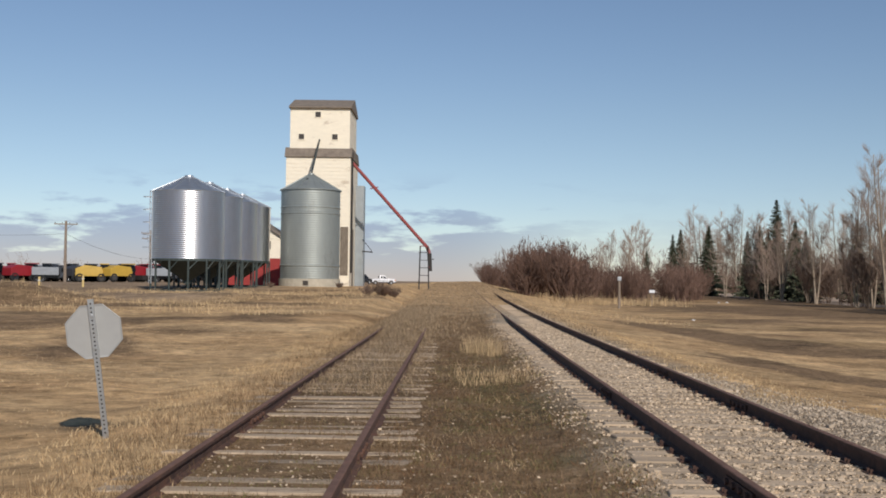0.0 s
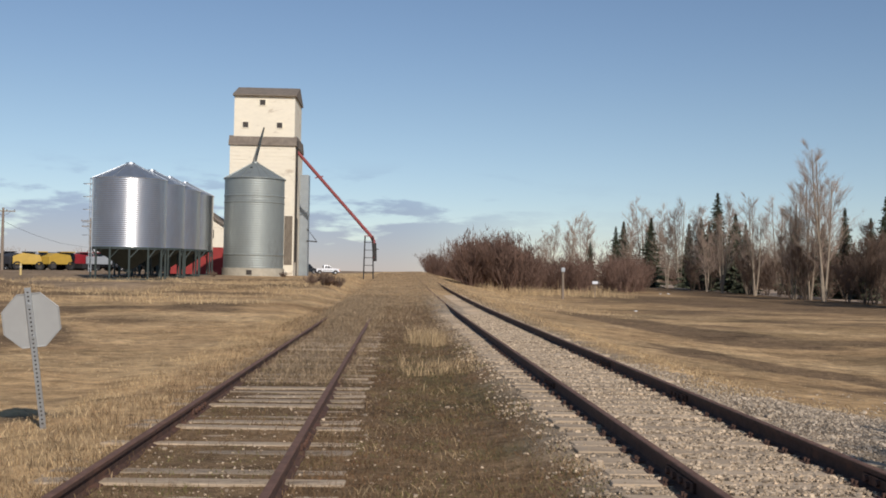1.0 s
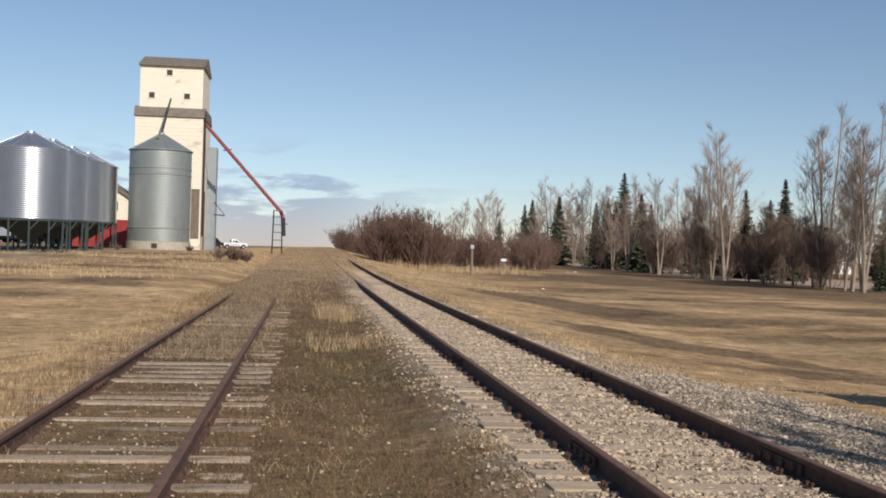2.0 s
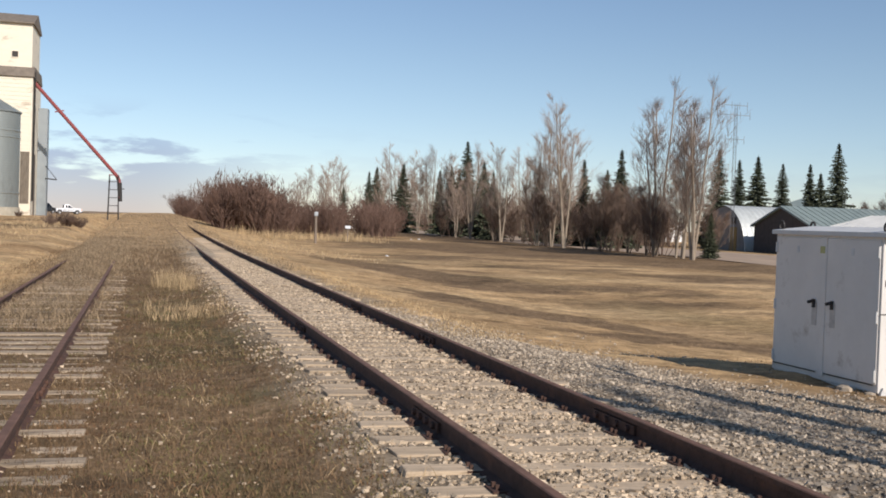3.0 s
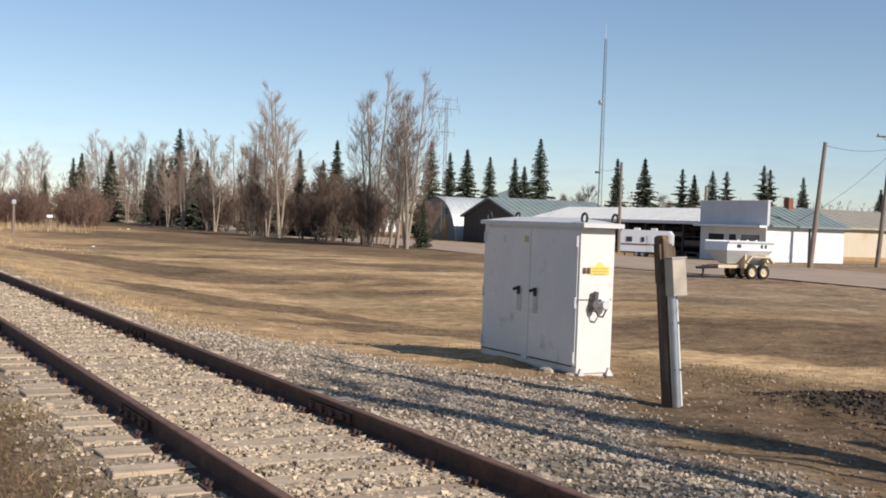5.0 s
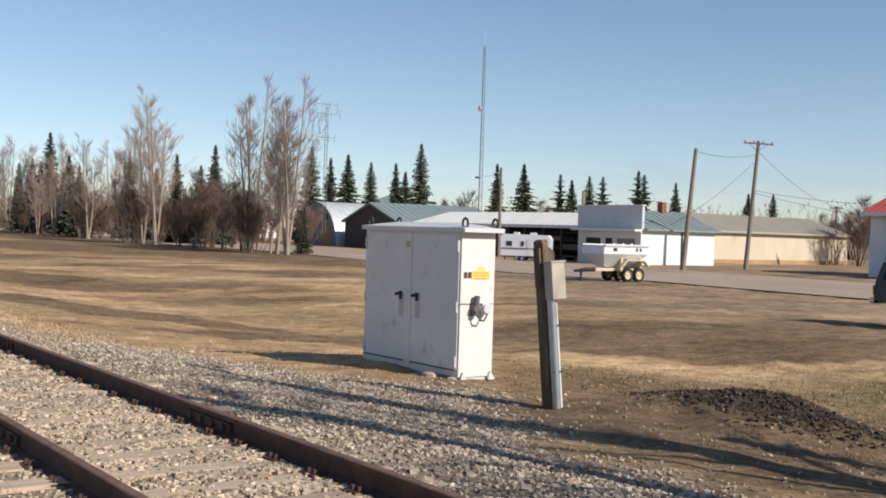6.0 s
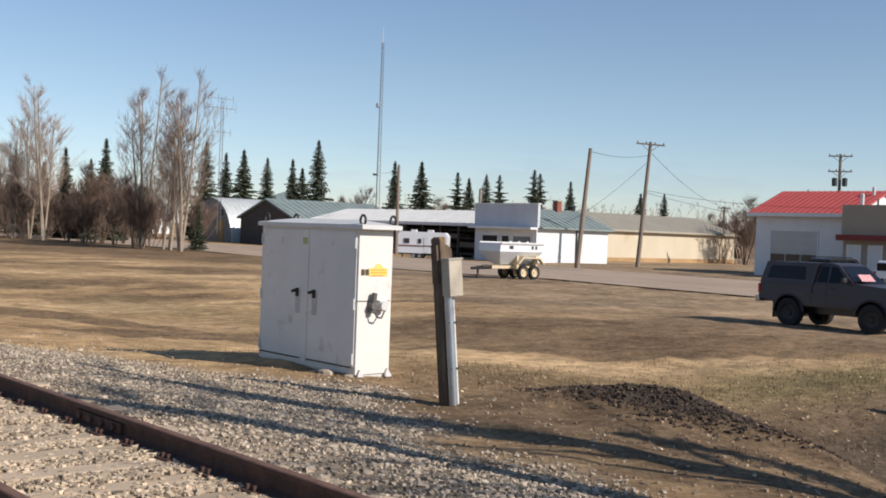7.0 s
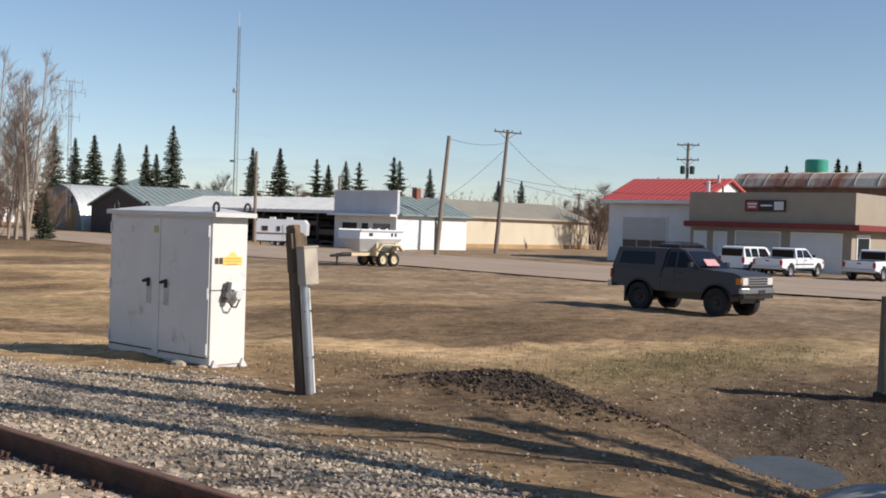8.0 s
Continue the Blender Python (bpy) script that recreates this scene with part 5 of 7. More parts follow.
pickup("dark charcoal pickup with a bed topper and raised suspension", CHARCOAL, stand(30.9, 16.6, -97), 4.85, 0.86, 0.30, 0.44, topper=True, note=True, rim_mat=DARK_STEEL)
pickup("white crew pickup parked nose-in at the workshop", CARWHITE, stand(66.3, 28.7, -3), 5.7, 0.97, 0.12, 0.42, group="vehicles at the workshop")
pickup("white crew pickup parked nose-in at the workshop", CARWHITE, stand(66.5, 23.2, -3), 5.7, 0.97, 0.12, 0.42, group="vehicles at the workshop")
suv("white suv with dark glass parked at the workshop", CARWHITE, stand(67.6, 31.9, -4), 4.9, group="vehicles at the workshop")
suv("black suv parked at the workshop", CARBLACK, stand(67.5, 36.4, -4), 4.9, group="vehicles at the workshop")

# fertiliser spreader trailer
sp = thing("spreader_trailer", "white fertiliser spreader trailer on two axles", "farm trailer", stand(*polar(45.2, 61.5), -6) @ Matrix.Diagonal((0.88, 0.88, 0.95, 1)))
CREAMSTEEL = mat("cream_frame_paint", (0.62, 0.50, 0.32), 0.6, 0, 0.08, 4)
part("hopper", Shape().add([(-1.75, -1.1, 1.62), (1.75, -1.1, 1.62), (1.75, 1.1, 1.62), (-1.75, 1.1, 1.62), (-1.7, -1.1, 2.1), (1.8, -1.1, 2.1), (1.8, 1.1, 2.1), (-1.7, 1.1, 2.1),
                           (-1.1, -0.35, 0.85), (1.3, -0.35, 0.85), (1.3, 0.35, 0.85), (-1.1, 0.35, 0.85)],
                          [(0, 1, 5, 4), (1, 2, 6, 5), (2, 3, 7, 6), (3, 0, 4, 7), (8, 9, 1, 0), (9, 10, 2, 1), (10, 11, 3, 2), (11, 8, 0, 3), (11, 10, 9, 8), (4, 5, 6, 7)]), CARWHITE, sp, "white sloping hopper")
part("rim", Shape().tube((-1.7, -1.12, 2.1), (1.8, -1.12, 2.1), 0.05, 0.05, 6).tube((-1.7, 1.12, 2.1), (1.8, 1.12, 2.1), 0.05, 0.05, 6), LID_STEEL, sp)
for x in (-1.1, -0.4, 0.3):
    part("lid_hoop", Shape().tube((x, -1.1, 2.12), (x + 0.35, -0.9, 2.2), 0.04, 0.04, 5), CARWHITE, sp)
part("frame", Shape().box(-1.9, 1.6, -0.55, -0.43, 0.62, 0.8).box(-1.9, 1.6, 0.43, 0.55, 0.62, 0.8).box(-0.2, -0.05, -0.9, 0.9, 0.62, 1.5).box(1.35, 1.5, -0.9, 0.9, 0.62, 1.5), CREAMSTEEL, sp, "cream steel frame")
part("mudguard", Shape().prism([(-0.3, 0.95), (0.1, 1.35), (1.5, 1.3), (1.85, 0.95), (1.8, 0.9), (1.45, 1.22), (0.15, 1.27), (-0.22, 0.9)], -1.2, -0.9, "y"), CREAMSTEEL, sp)
part("drawbar", Shape().tube((-1.9, -0.5, 0.66), (-3.1, 0, 0.6), 0.06, 0.06, 6).tube((-1.9, 0.5, 0.66), (-3.1, 0, 0.6), 0.06, 0.06, 6).tube((-2.6, 0, -0.02), (-2.6, 0, 0.75), 0.05, 0.05, 6), DARK_STEEL, sp)
for x0, x1 in ((-1.0, -0.7), (0.8, 0.95), (1.1, 1.25)):
    part("number_mark", Shape().box(x0, x1, -1.12, -1.108, 1.78, 1.97), DARK_STEEL, sp)
for x in (0.25, 1.15):
    for y in (-0.95, 0.95):
        wheel(sp, x, y, 0.42, 0.3, CREAMSTEEL)

# camper trailer
rv = thing("camper_trailer", "white camper trailer with brown stripes", "camper trailer", stand(*polar(40.6, 101), -50) @ Matrix.Diagonal((0.74, 0.8, 0.86, 1)))
part("body", loft([(-2.9, 0.55), (2.2, 0.55), (3.2, 1.2), (3.25, 2.4), (2.9, 2.8), (-2.8, 2.85), (-2.95, 2.5)], 1.2, 0.06, 2.8, 1.0), CARWHITE, rv, smooth=30)
part("stripe", Shape().box(-2.85, 2.8, -1.215, -1.19, 1.25, 1.4), mat("brown_stripe", (0.2, 0.11, 0.08), 0.6), rv)
for x0, x1 in ((-2.2, -1.5), (-0.4, 0.0), (1.3, 2.0)):
    part("window", Shape().box(x0, x1, -1.22, -1.18, 1.6, 2.1), WINDOW, rv)
part("door", Shape().box(0.35, 0.95, -1.215, -1.19, 0.6, 2.3), DOORWHITE, rv)
for x0 in (-1.5, 0.6):
    part("roof_vent", Shape().box(x0, x0 + 0.7, -0.4, 0.4, 2.78, 3.05), LID_STEEL, rv, bevel=0.03)
for x in (-0.9, -0.15):
    for y in (-1.05, 1.05):
        wheel(rv, x, y, 0.34, 0.22)
part("jack", Shape().tube((2.6, 0, -0.05), (2.6, 0, 0.9), 0.06, 0.06, 6).tube((-2.6, 0, -0.05), (-2.6, 0, 0.6), 0.05, 0.05, 6), DARK_STEEL, rv)

# ---- poles, masts ----
POLEWOOD = mat("grey_pole_wood", (0.24, 0.19, 0.145), 0.95, 0, 0.2, 2, 0.3, 20, stretch=(3, 3, 0.4))
GLASSINS = mat("insulator_glaze", (0.10, 0.07, 0.05), 0.3, 0, 0.1, 5)
WIREMAT = mat("dark_wire", (0.05, 0.05, 0.05), 0.7, 0.3, 0.1, 3)


def pole(label, x, y, height, lean=0.0, arms=(), turn=0.0, r=0.15, cans=0):
    g = thing("utility_pole", label, "utility pole", stand(x, y, turn) @ pose(0, 0, -0.2, 0, lean, 0), "utility poles")
    part("pole", Shape().tube((0, 0, 0), (0, 0, height + 0.2), r, r * 0.68, 10), POLEWOOD, g, smooth=True)
    for z, w in arms:
        arm = part("crossarm", Shape().box(-w / 2, w / 2, -0.16, -0.06, height - z, height - z + 0.13), POLEWOOD, g)
        for k in range(4):
            xx = -w / 2 + 0.12 + k * (w - 0.24) / 3
            part("insulator", Shape().lathe([(0.03, 0), (0.06, 0.06), (0.04, 0.16), (0, 0.18)], (xx, -0.11, height - z + 0.13), n=7), GLASSINS, arm)
        part("arm_brace", Shape().tube((-w * 0.3, -0.12, height - z), (0, -0.1, height - z - 0.6), 0.02, 0.02, 4).tube((w * 0.3, -0.12, height - z), (0, -0.1, height - z - 0.6), 0.02, 0.02, 4), DARK_STEEL, g)
    for k in range(cans):
        part("transformer", Shape().lathe([(0, 0), (0.26, 0.02), (0.28, 0.8), (0.2, 0.9), (0, 0.92)], (-0.5 + k * 1.0, -0.1, height - 3.2), n=10), LEG, g, "grey transformer can")
    return g


pole("bare leaning wooden pole beside the street", *polar(48.66, 86), 9.4, 4.3, turn=-45)
pole("wooden power pole with one crossarm", *polar(51.76, 99), 11.2, 3.8, ((0.1, 2.5),), turn=-50)
pole("wooden power pole with two crossarms and transformers", *polar(61.45, 122), 12.2, 0, ((0.1, 2.4), (1.7, 2.4)), turn=-60, cans=2)
pole("wooden pole with a street lamp by the shed", *polar(39.2, 110), 9.0, 0, turn=-40, r=0.13)
pole("wooden pole behind the store", *polar(43.5, 122), 7.4, 0, turn=-40)
pole("wooden pole with a crossarm across the yard", *polar(-19.65, 150), 8.0, 0, ((0.3, 2.9),), turn=20)
pole("wooden pole with a crossarm behind the grain bins", *polar(-15.6, 190), 8.6, 0, ((0.3, 2.9), (1.2, 2.6)), turn=20)
pole("far wooden pole among the trees", *polar(56.0, 150), 7.2, 0, ((0.1, 1.6),), turn=-60)


MASTGREY = mat("dull_mast_steel", (0.20, 0.20, 0.20), 0.6, 0.4, 0.1, 2)


def lattice(label, x, y, height, w0, w1, step, name="lattice_mast"):
    g = thing(name, label, "mast", pose(x, y, -0.9))
    s = Shape()
    def corner(k, z):
        t = z / height
        w = w0 + (w1 - w0) * t
        a = radians(90 + 120 * k)
        return (w * math.cos(a), w * math.sin(a), z)
    for k in range(3):
        part("leg", Shape().tube(corner(k, 0), corner(k, height), 0.026, 0.022, 5), MASTGREY, g)
    for j, z in enumerate(np.arange(0, height - step, step)):
        for k in range(3):
            s.tube(corner(k, z), corner((k + 1) % 3, z + step), 0.011, 0.011, 3, False)
            s.tube(corner(k, z + step), corner((k + 1) % 3, z + step), 0.011, 0.011, 3, False)
    part("lattice", s, MASTGREY, g)
    return g


g = lattice("tall slender steel radio mast behind the sheds", *polar(38.13, 140), 26.6, 0.32, 0.16, 0.6)
part("whip", Shape().tube((0, 0, 26.5), (0, 0, 28.5), 0.03, 0.015, 5), LID_STEEL, g)
part("dish", Shape().lathe([(0, 0), (0.3, 0.08), (0.38, 0.2), (0.36, 0.22)], (-0.3, 0.45, 18.6), 12, "x"), CARWHITE, g, "small white dish")
part("floodlight", Shape().box(-0.75, -0.3, -0.15, 0.15, 9.6, 9.85).tube((-0.3, 0, 9.7), (0, 0, 9.7), 0.04, 0.04, 5), LEG, g)
g = lattice("short lattice tower with a comb of aerials", *polar(30.0, 140), 18.6, 0.3, 0.2, 0.6, "aerial_tower")
for z, w in ((18.4, 1.6), (17.2, 2.0), (14.2, 1.3)):
    bar = part("aerial", Shape().tube((-w, 0, z), (w, 0, z), 0.03, 0.03, 4), MASTGREY, g)
    for k in range(4):
        xx = -w + k * 2 * w / 3
        part("element", Shape().tube((xx, 0, z - 0.5), (xx, 0, z + 0.45), 0.02, 0.02, 4), MASTGREY, bar)


def wire(a, b, sag, group=""):
    a, b = Vector(a), Vector(b)
    pts = []
    for k in range(13):
        t = k / 12
        p = a.lerp(b, t)
        p.z -= sag * 4 * t * (1 - t)
        pts.append(p)
    solid("overhead_wire", Shape().path(pts, 0.014, 4), WIREMAT, "thin dark overhead wire slung between poles", "wire", group="overhead wires")


def top_of(bearing, d, z):
    return (*polar(bearing, d), z)


wire(top_of(49.2, 86, 8.5), top_of(52.1, 99, 9.3), 0.3)
wire(top_of(52.2, 99, 9.6), top_of(56.0, 150, 6.5), 0.8)
wire(top_of(52.0, 99, 6.0), top_of(60.5, 92, 3.4), 0.3)
wire(top_of(52.0, 99, 6.2), (74, 40, 4.6), 0.4)
wire(top_of(52.0, 99, 8.6), top_of(48.0, 99, 3.0), 0.4)
wire(top_of(39.2, 110, 8.0), top_of(38.13, 140, 9.2), 0.3)
wire(top_of(-19.65, 150, 7.4), top_of(-15.0, 190, 5.0), 1.0)
wire(top_of(-19.65, 150, 7.4), top_of(-28, 150, 7.6), 0.5)

# ---- parked farm machines across the yard ----
def yard_machine(label, kind, paint, m, trim):
    g = thing(kind, label, "farm machine" if kind != "grain_truck" else "truck", m, "machines across the yard")
    if kind == "grain_truck":
        part("box", Shape().box(-3.4, 0.9, -1.2, 1.2, 1.15, 2.5), paint, g, bevel=0.04)
        part("cab", loft([(1.1, 0.7), (3.3, 0.7), (3.3, 1.5), (2.4, 1.65), (2.0, 2.5), (1.1, 2.55)], 1.1, 0.15, 2.5, 1.5), trim, g)
        part("side_window", Shape().box(1.3, 1.9, -1.1, 1.1, 1.7, 2.35), CARGLASS, g)
        part("frame", Shape().box(-3.4, 3.2, -0.5, 0.5, 0.7, 1.1), CARBLACK, g)
        xs, r = (-2.6, -1.6, 2.5), 0.5
    else:
        part("body", loft([(-2.6, 1.0), (1.6, 1.0), (1.9, 1.7), (1.6, 2.6), (-1.2, 2.9), (-2.6, 2.3)], 1.35, 0.1, 2.8, 1.5), paint, g, bevel=0.05)
        part("cab", loft([(1.4, 1.5), (2.7, 1.6), (2.9, 2.2), (2.6, 3.0), (1.4, 3.05)], 0.95, 0.1, 3.0, 1.6), CARGLASS, g)
        part("cab_roof", Shape().box(1.3, 2.85, -1.0, 1.0, 3.03, 3.2), paint, g, bevel=0.03)
        part("header", Shape().box(3.0, 4.0, -2.6, 2.6, 0.4, 1.2).tube((2.2, 0, 1.3), (3.2, 0, 0.8), 0.3, 0.3, 6), trim, g)
        xs, r = (-1.9, 1.6), 0.75
    for x in xs:
        for y in (-1.15, 1.15):
            wheel(g, x, y, r, 0.45, trim)
    return g


RED = mat("machine_red", (0.27, 0.018, 0.024), 0.45, 0, 0.1, 2)
YEL = mat("machine_yellow", (0.50, 0.32, 0.05), 0.45, 0, 0.08, 2)
DARKP = mat("machine_dark_grey", (0.045, 0.045, 0.05), 0.6, 0.1, 0.2, 2)
GREYP = mat("machine_grey", (0.26, 0.28, 0.30), 0.5, 0.2, 0.1, 2)
row = [(-24.3, "combine", RED), (-23.3, "combine", DARKP), (-22.7, "combine", RED), (-21.7, "combine", RED), (-21.1, "combine", DARKP), (-20.7, "combine", GREYP), (-20.2, "grain_truck", GREYP), (-19.8, "combine", DARKP),
       (-19.3, "grain_truck", GREYP), (-18.9, "combine", DARKP), (-18.4, "combine", YEL), (-17.9, "combine", GREYP), (-17.5, "combine", DARKP), (-17.1, "combine", YEL), (-16.6, "combine", DARKP), (-16.2, "combine", RED),
       (-15.8, "combine", RED), (-15.3, "combine", GREYP), (-14.8, "grain_truck", GREYP), (-14.0, "combine", DARKP), (-13.4, "grain_truck", GREYP), (-12.6, "combine", DARKP)]
names = {RED: "red", YEL: "yellow", GREYP: "grey", CARWHITE: "white", DARKP: "dark grey"}
for k, (b, kind, paint) in enumerate(row):
    yard_machine("%s %s parked in the yard row" % (names[paint], "combine harvester" if kind == "combine" else "grain truck"), kind, paint, stand(*polar(b, 165 if paint == YEL else 168 + 3 * (k % 3)), 20 + 35 * (k % 2)) @ Matrix.Diagonal((0.85, 0.85, 0.84, 1)), (CARBLACK, DARK_STEEL, DARKP)[k % 3])
pickup("white pickup far off beside the line", CARWHITE, stand(-13.5, 205, 15), group="far vehicles")
suv("dark suv far off beside the line", CARBLACK, stand(-17.2, 202, 60), group="far vehicles")

# ---- marker post, far post, culvert ----
YELLOWSTAKE = mat("pale_yellow_stake_paint", (0.62, 0.47, 0.2), 0.7, 0, 0.1, 5)
mk = thing("marker_post", "grey timber marker post with a small white box", "marker post", stand(*polar(8.6, 104)))
part("post", Shape().tube((0, 0, -0.2), (0, 0, 2.9), 0.09, 0.08, 8), POLEWOOD, mk)
part("box", Shape().box(-0.17, 0.17, -0.2, 0.08, 2.6, 2.98), GALV, mk, bevel=0.02)
sl = thing("small_notice", "small white notice on a thin stake in reeds", "notice board", stand(*polar(10.27, 112)))
part("stake", Shape().box(-0.04, 0.04, 0, 0.06, -0.1, 1.5), POLEWOOD, sl)
part("panel", Shape().box(-0.28, 0.28, -0.03, 0.0, 1.38, 1.66), CARWHITE, sl)

ep = thing("ditch_post", "dark wooden post at the ditch edge", "post", stand(18.45, 6.25))
part("post", Shape().tube((0, 0, -0.1), (0, 0, 1.7), 0.1, 0.09, 8), GREYWOOD, ep)
part("foot_block", Shape().box(-0.16, 0.16, -0.16, 0.16, -0.1, 0.12), SOIL, ep, bevel=0.03)
cx, cy = polar(72.0, 9.0)
OLDGALV = mat("dull_galvanised_steel", (0.40, 0.38, 0.35), 0.7, 0.3, 0.2, 5)
cv = thing("culvert_pipe", "galvanised culvert end filled with earth in the ditch bank", "culvert", pose(cx, cy, -1.42, 0, 0, -70))
prof = []
for k in range(13):
    prof += [(1.10, 0.02 + k * 0.1), (1.07, 0.07 + k * 0.1)]
part("pipe", Shape().lathe(prof, n=48, axis="y"), OLDGALV, cv, smooth=50)
part("rim", Shape().lathe([(1.06, -0.03), (1.12, -0.03), (1.12, 0.03), (1.06, 0.03), (1.06, -0.03)], n=48, axis="y"), OLDGALV, cv, "pale steel rim")
part("earth_fill", Shape().lathe([(0, 0.12), (0.6, 0.08), (1.07, 0.02)], n=32, axis="y"), mat("brown_earth_fill", (0.30, 0.22, 0.15), 1, 0, 0.3, 6, 0.5, 25), cv)
solid("puddle", Shape().add([(13.75 + 1.15 * math.cos(a) * (1 + 0.12 * math.sin(3 * a)), 6.05 + 0.85 * math.sin(a), -1.33) for a in np.linspace(0, math.tau, 33)[:-1]], [tuple(range(32))]),
      WATER, "still grey puddle at the bottom of the ditch", "puddle", kind="structure")
for b, d in ((-20.85, 90), (-18.8, 96)):
    ym = thing("marker_stake", "short pale yellow stake standing in the gravel yard", "stake", stand(*polar(b, d)), "yard stakes")
    part("stake", Shape().tube((0, 0, -0.1), (0, 0, 0.95), 0.07, 0.06, 8), YELLOWSTAKE, ym)
    part("collar", Shape().tube((0, 0, 0.62), (0, 0, 0.7), 0.085, 0.085, 8), LID_STEEL, ym)

# ---- trees ----
BARK = mat("pale_poplar_bark", (0.33, 0.265, 0.195), 0.9, 0, 0.25, 1.5, 0.3, 10)
TWIG = mat("grey_brown_twigs", (0.34, 0.255, 0.195), 0.95, 0, 0.2, 1.0, island=0.2)
DARKTWIG = mat("dark_brown_twigs", (0.165, 0.112, 0.082), 0.95, 0, 0.25, 0.6, island=0.3)
NEEDLE = mat("spruce_needles", (0.058, 0.066, 0.036), 0.85, 0, 0.25, 1.5, island=0.45)
SPRUCEBARK = mat("spruce_bark", (0.10, 0.075, 0.055), 0.95, 0, 0.2, 3)
WILLOW = mat("red_brown_willow_stems", (0.15, 0.092, 0.068), 0.95, 0, 0.2, 0.6, island=0.35)


def limb(s, rng, p, d, length, r, segs, sides, bend=0.18, lift=0.0, tips=None):
    """One wavering, tapering limb; gives the points along it."""
    pts = [p.copy()]
    for k in range(segs):
        d = (d + Vector((rng.uniform(-bend, bend), rng.uniform(-bend, bend), rng.uniform(-bend, bend) * 0.6 + lift))).normalized()
        q2 = p + d * (length / segs)
        s.tube(p, q2, r * (1 - k / segs * 0.75), r * (1 - (k + 1) / segs * 0.75), sides, False)
        p = q2
        pts.append((p.copy(), d.copy()))
    return pts


def bare_tree_mesh(seed, height, stems, flare, low, limbs=38, thick=0.0085, spread_=0.72, reach=0.30, limb_r=0.17):
    rng = random.Random(seed)
    trunk, crown = Shape(), Shape()
    for st_no in range(stems):
        a = rng.uniform(0, math.tau)
        d0 = Vector((math.cos(a) * flare, math.sin(a) * flare, 1)).normalized()
        h = height * (1 if st_no == 0 else rng.uniform(0.7, 0.96))
        base = Vector((math.cos(a) * 0.15, math.sin(a) * 0.15, -0.15)) * (st_no > 0)
        pts = limb(trunk, rng, base, d0, h, thick * height * (0.75 if stems > 1 else 1), 9, 7, 0.035, 0.02)
        n1 = int(limbs / stems ** 0.6)
        for k in range(n1):
            t = low + (0.97 - low) * (k + rng.random() * 0.8) / n1
            i = min(8, int(t * 9))
            p, d = pts[i + 1]
            q0 = pts[i][0] if i else pts[0]
            p = q0.lerp(p, t * 9 - i)
            a = rng.uniform(0, math.tau)
            out = Vector((math.cos(a), math.sin(a), 0))
            ln = h * (reach * (1 - t) + 0.06) * rng.uniform(0.6, 1.3)
            limb_pts = limb(crown, rng, p, (out * spread_ * rng.uniform(0.7, 1.4) + Vector((0, 0, 1.0))).normalized(), ln, limb_r * thick * height * (1.15 - t), 4, 3, 0.055, 0.03)
            for j in range(10):
                pp, dd = limb_pts[1 + min(3, int(rng.random() * 4))]
                a2 = rng.uniform(0, math.tau)
                side = (dd * 1.1 + Vector((math.cos(a2), math.sin(a2), 0.3)) * 0.6).normalized()
                tip = pp + side * (ln * rng.uniform(0.25, 0.55) + 0.3)
                crown.spike(pp, tip, 0.011)
                for j2 in range(6):
                    p3 = pp.lerp(tip, rng.uniform(0.15, 0.95))
                    a3 = rng.uniform(0, math.tau)
                    e = p3 + (side * 1.0 + Vector((math.cos(a3), math.sin(a3), 0.35)) * 0.6).normalized() * rng.uniform(0.35, 1.0)
                    crown.spike(p3, e, 0.008)
    return mesh_of("trunk", trunk, BARK, smooth=True), mesh_of("crown", crown, TWIG)


def spruce_mesh(seed, height, width, low=0.04, ragged=0.2):
    rng = random.Random(seed)
    trunk, crown = Shape(), Shape()
    trunk.tube((0, 0, -0.1), (0, 0, height * 0.97), height * 0.014, 0.02, 7)
    z = low * height
    while z < height * 0.985:
        t = z / height
        reach = 1.3 * width * (1 - t) ** 0.9 * rng.uniform(1 - ragged, 1 + ragged * 0.5) + 0.03
        n = 11 if t < 0.8 else 7
        fine = 0.25 + 0.75 * (1 - t)
        a0 = rng.uniform(0, math.tau)
        for k in range(n):
            a = a0 + k * math.tau / n + rng.uniform(-0.25, 0.25)
            ln = reach * rng.uniform(0.7, 1.15)
            c, s_ = math.cos(a), math.sin(a)
            droop = -0.25 - 0.25 * (1 - t)
            steps = max(3, int(ln / 0.3))
            zj = z + rng.uniform(-0.16, 0.16) * fine
            for j in range(steps):
                u = (j + 0.6) / steps
                r0 = ln * u
                w = (0.22 + 0.34 * (1 - u) + 0.08 * rng.random()) * fine
                zz = zj + droop * r0 * 0.8 + 0.18 * r0 * u
                for side in (-1, 1):
                    tip = (r0 + rng.uniform(0.12, 0.4) * fine) , side * w * rng.uniform(0.7, 1.5)
                    inner = r0 - rng.uniform(0.12, 0.28)
                    v = [(inner * c, inner * s_, zz + 0.05), (r0 * c - 0.02 * side * s_, r0 * s_ + 0.02 * side * c, zz - (0.16 + 0.18 * rng.random()) * fine),
                         (tip[0] * c - tip[1] * s_, tip[0] * s_ + tip[1] * c, zz - (0.12 - 0.1 * rng.random()) * fine)]
                    crown.add(v, [(0, 1, 2)])
        z += 0.15 + 0.2 * (1 - t) * (height / 12)
    crown.tube((0, 0, height * 0.93), (0, 0, height), 0.05, 0.01, 4)
    return mesh_of("trunk", trunk, SPRUCEBARK), mesh_of("crown", crown, NEEDLE)


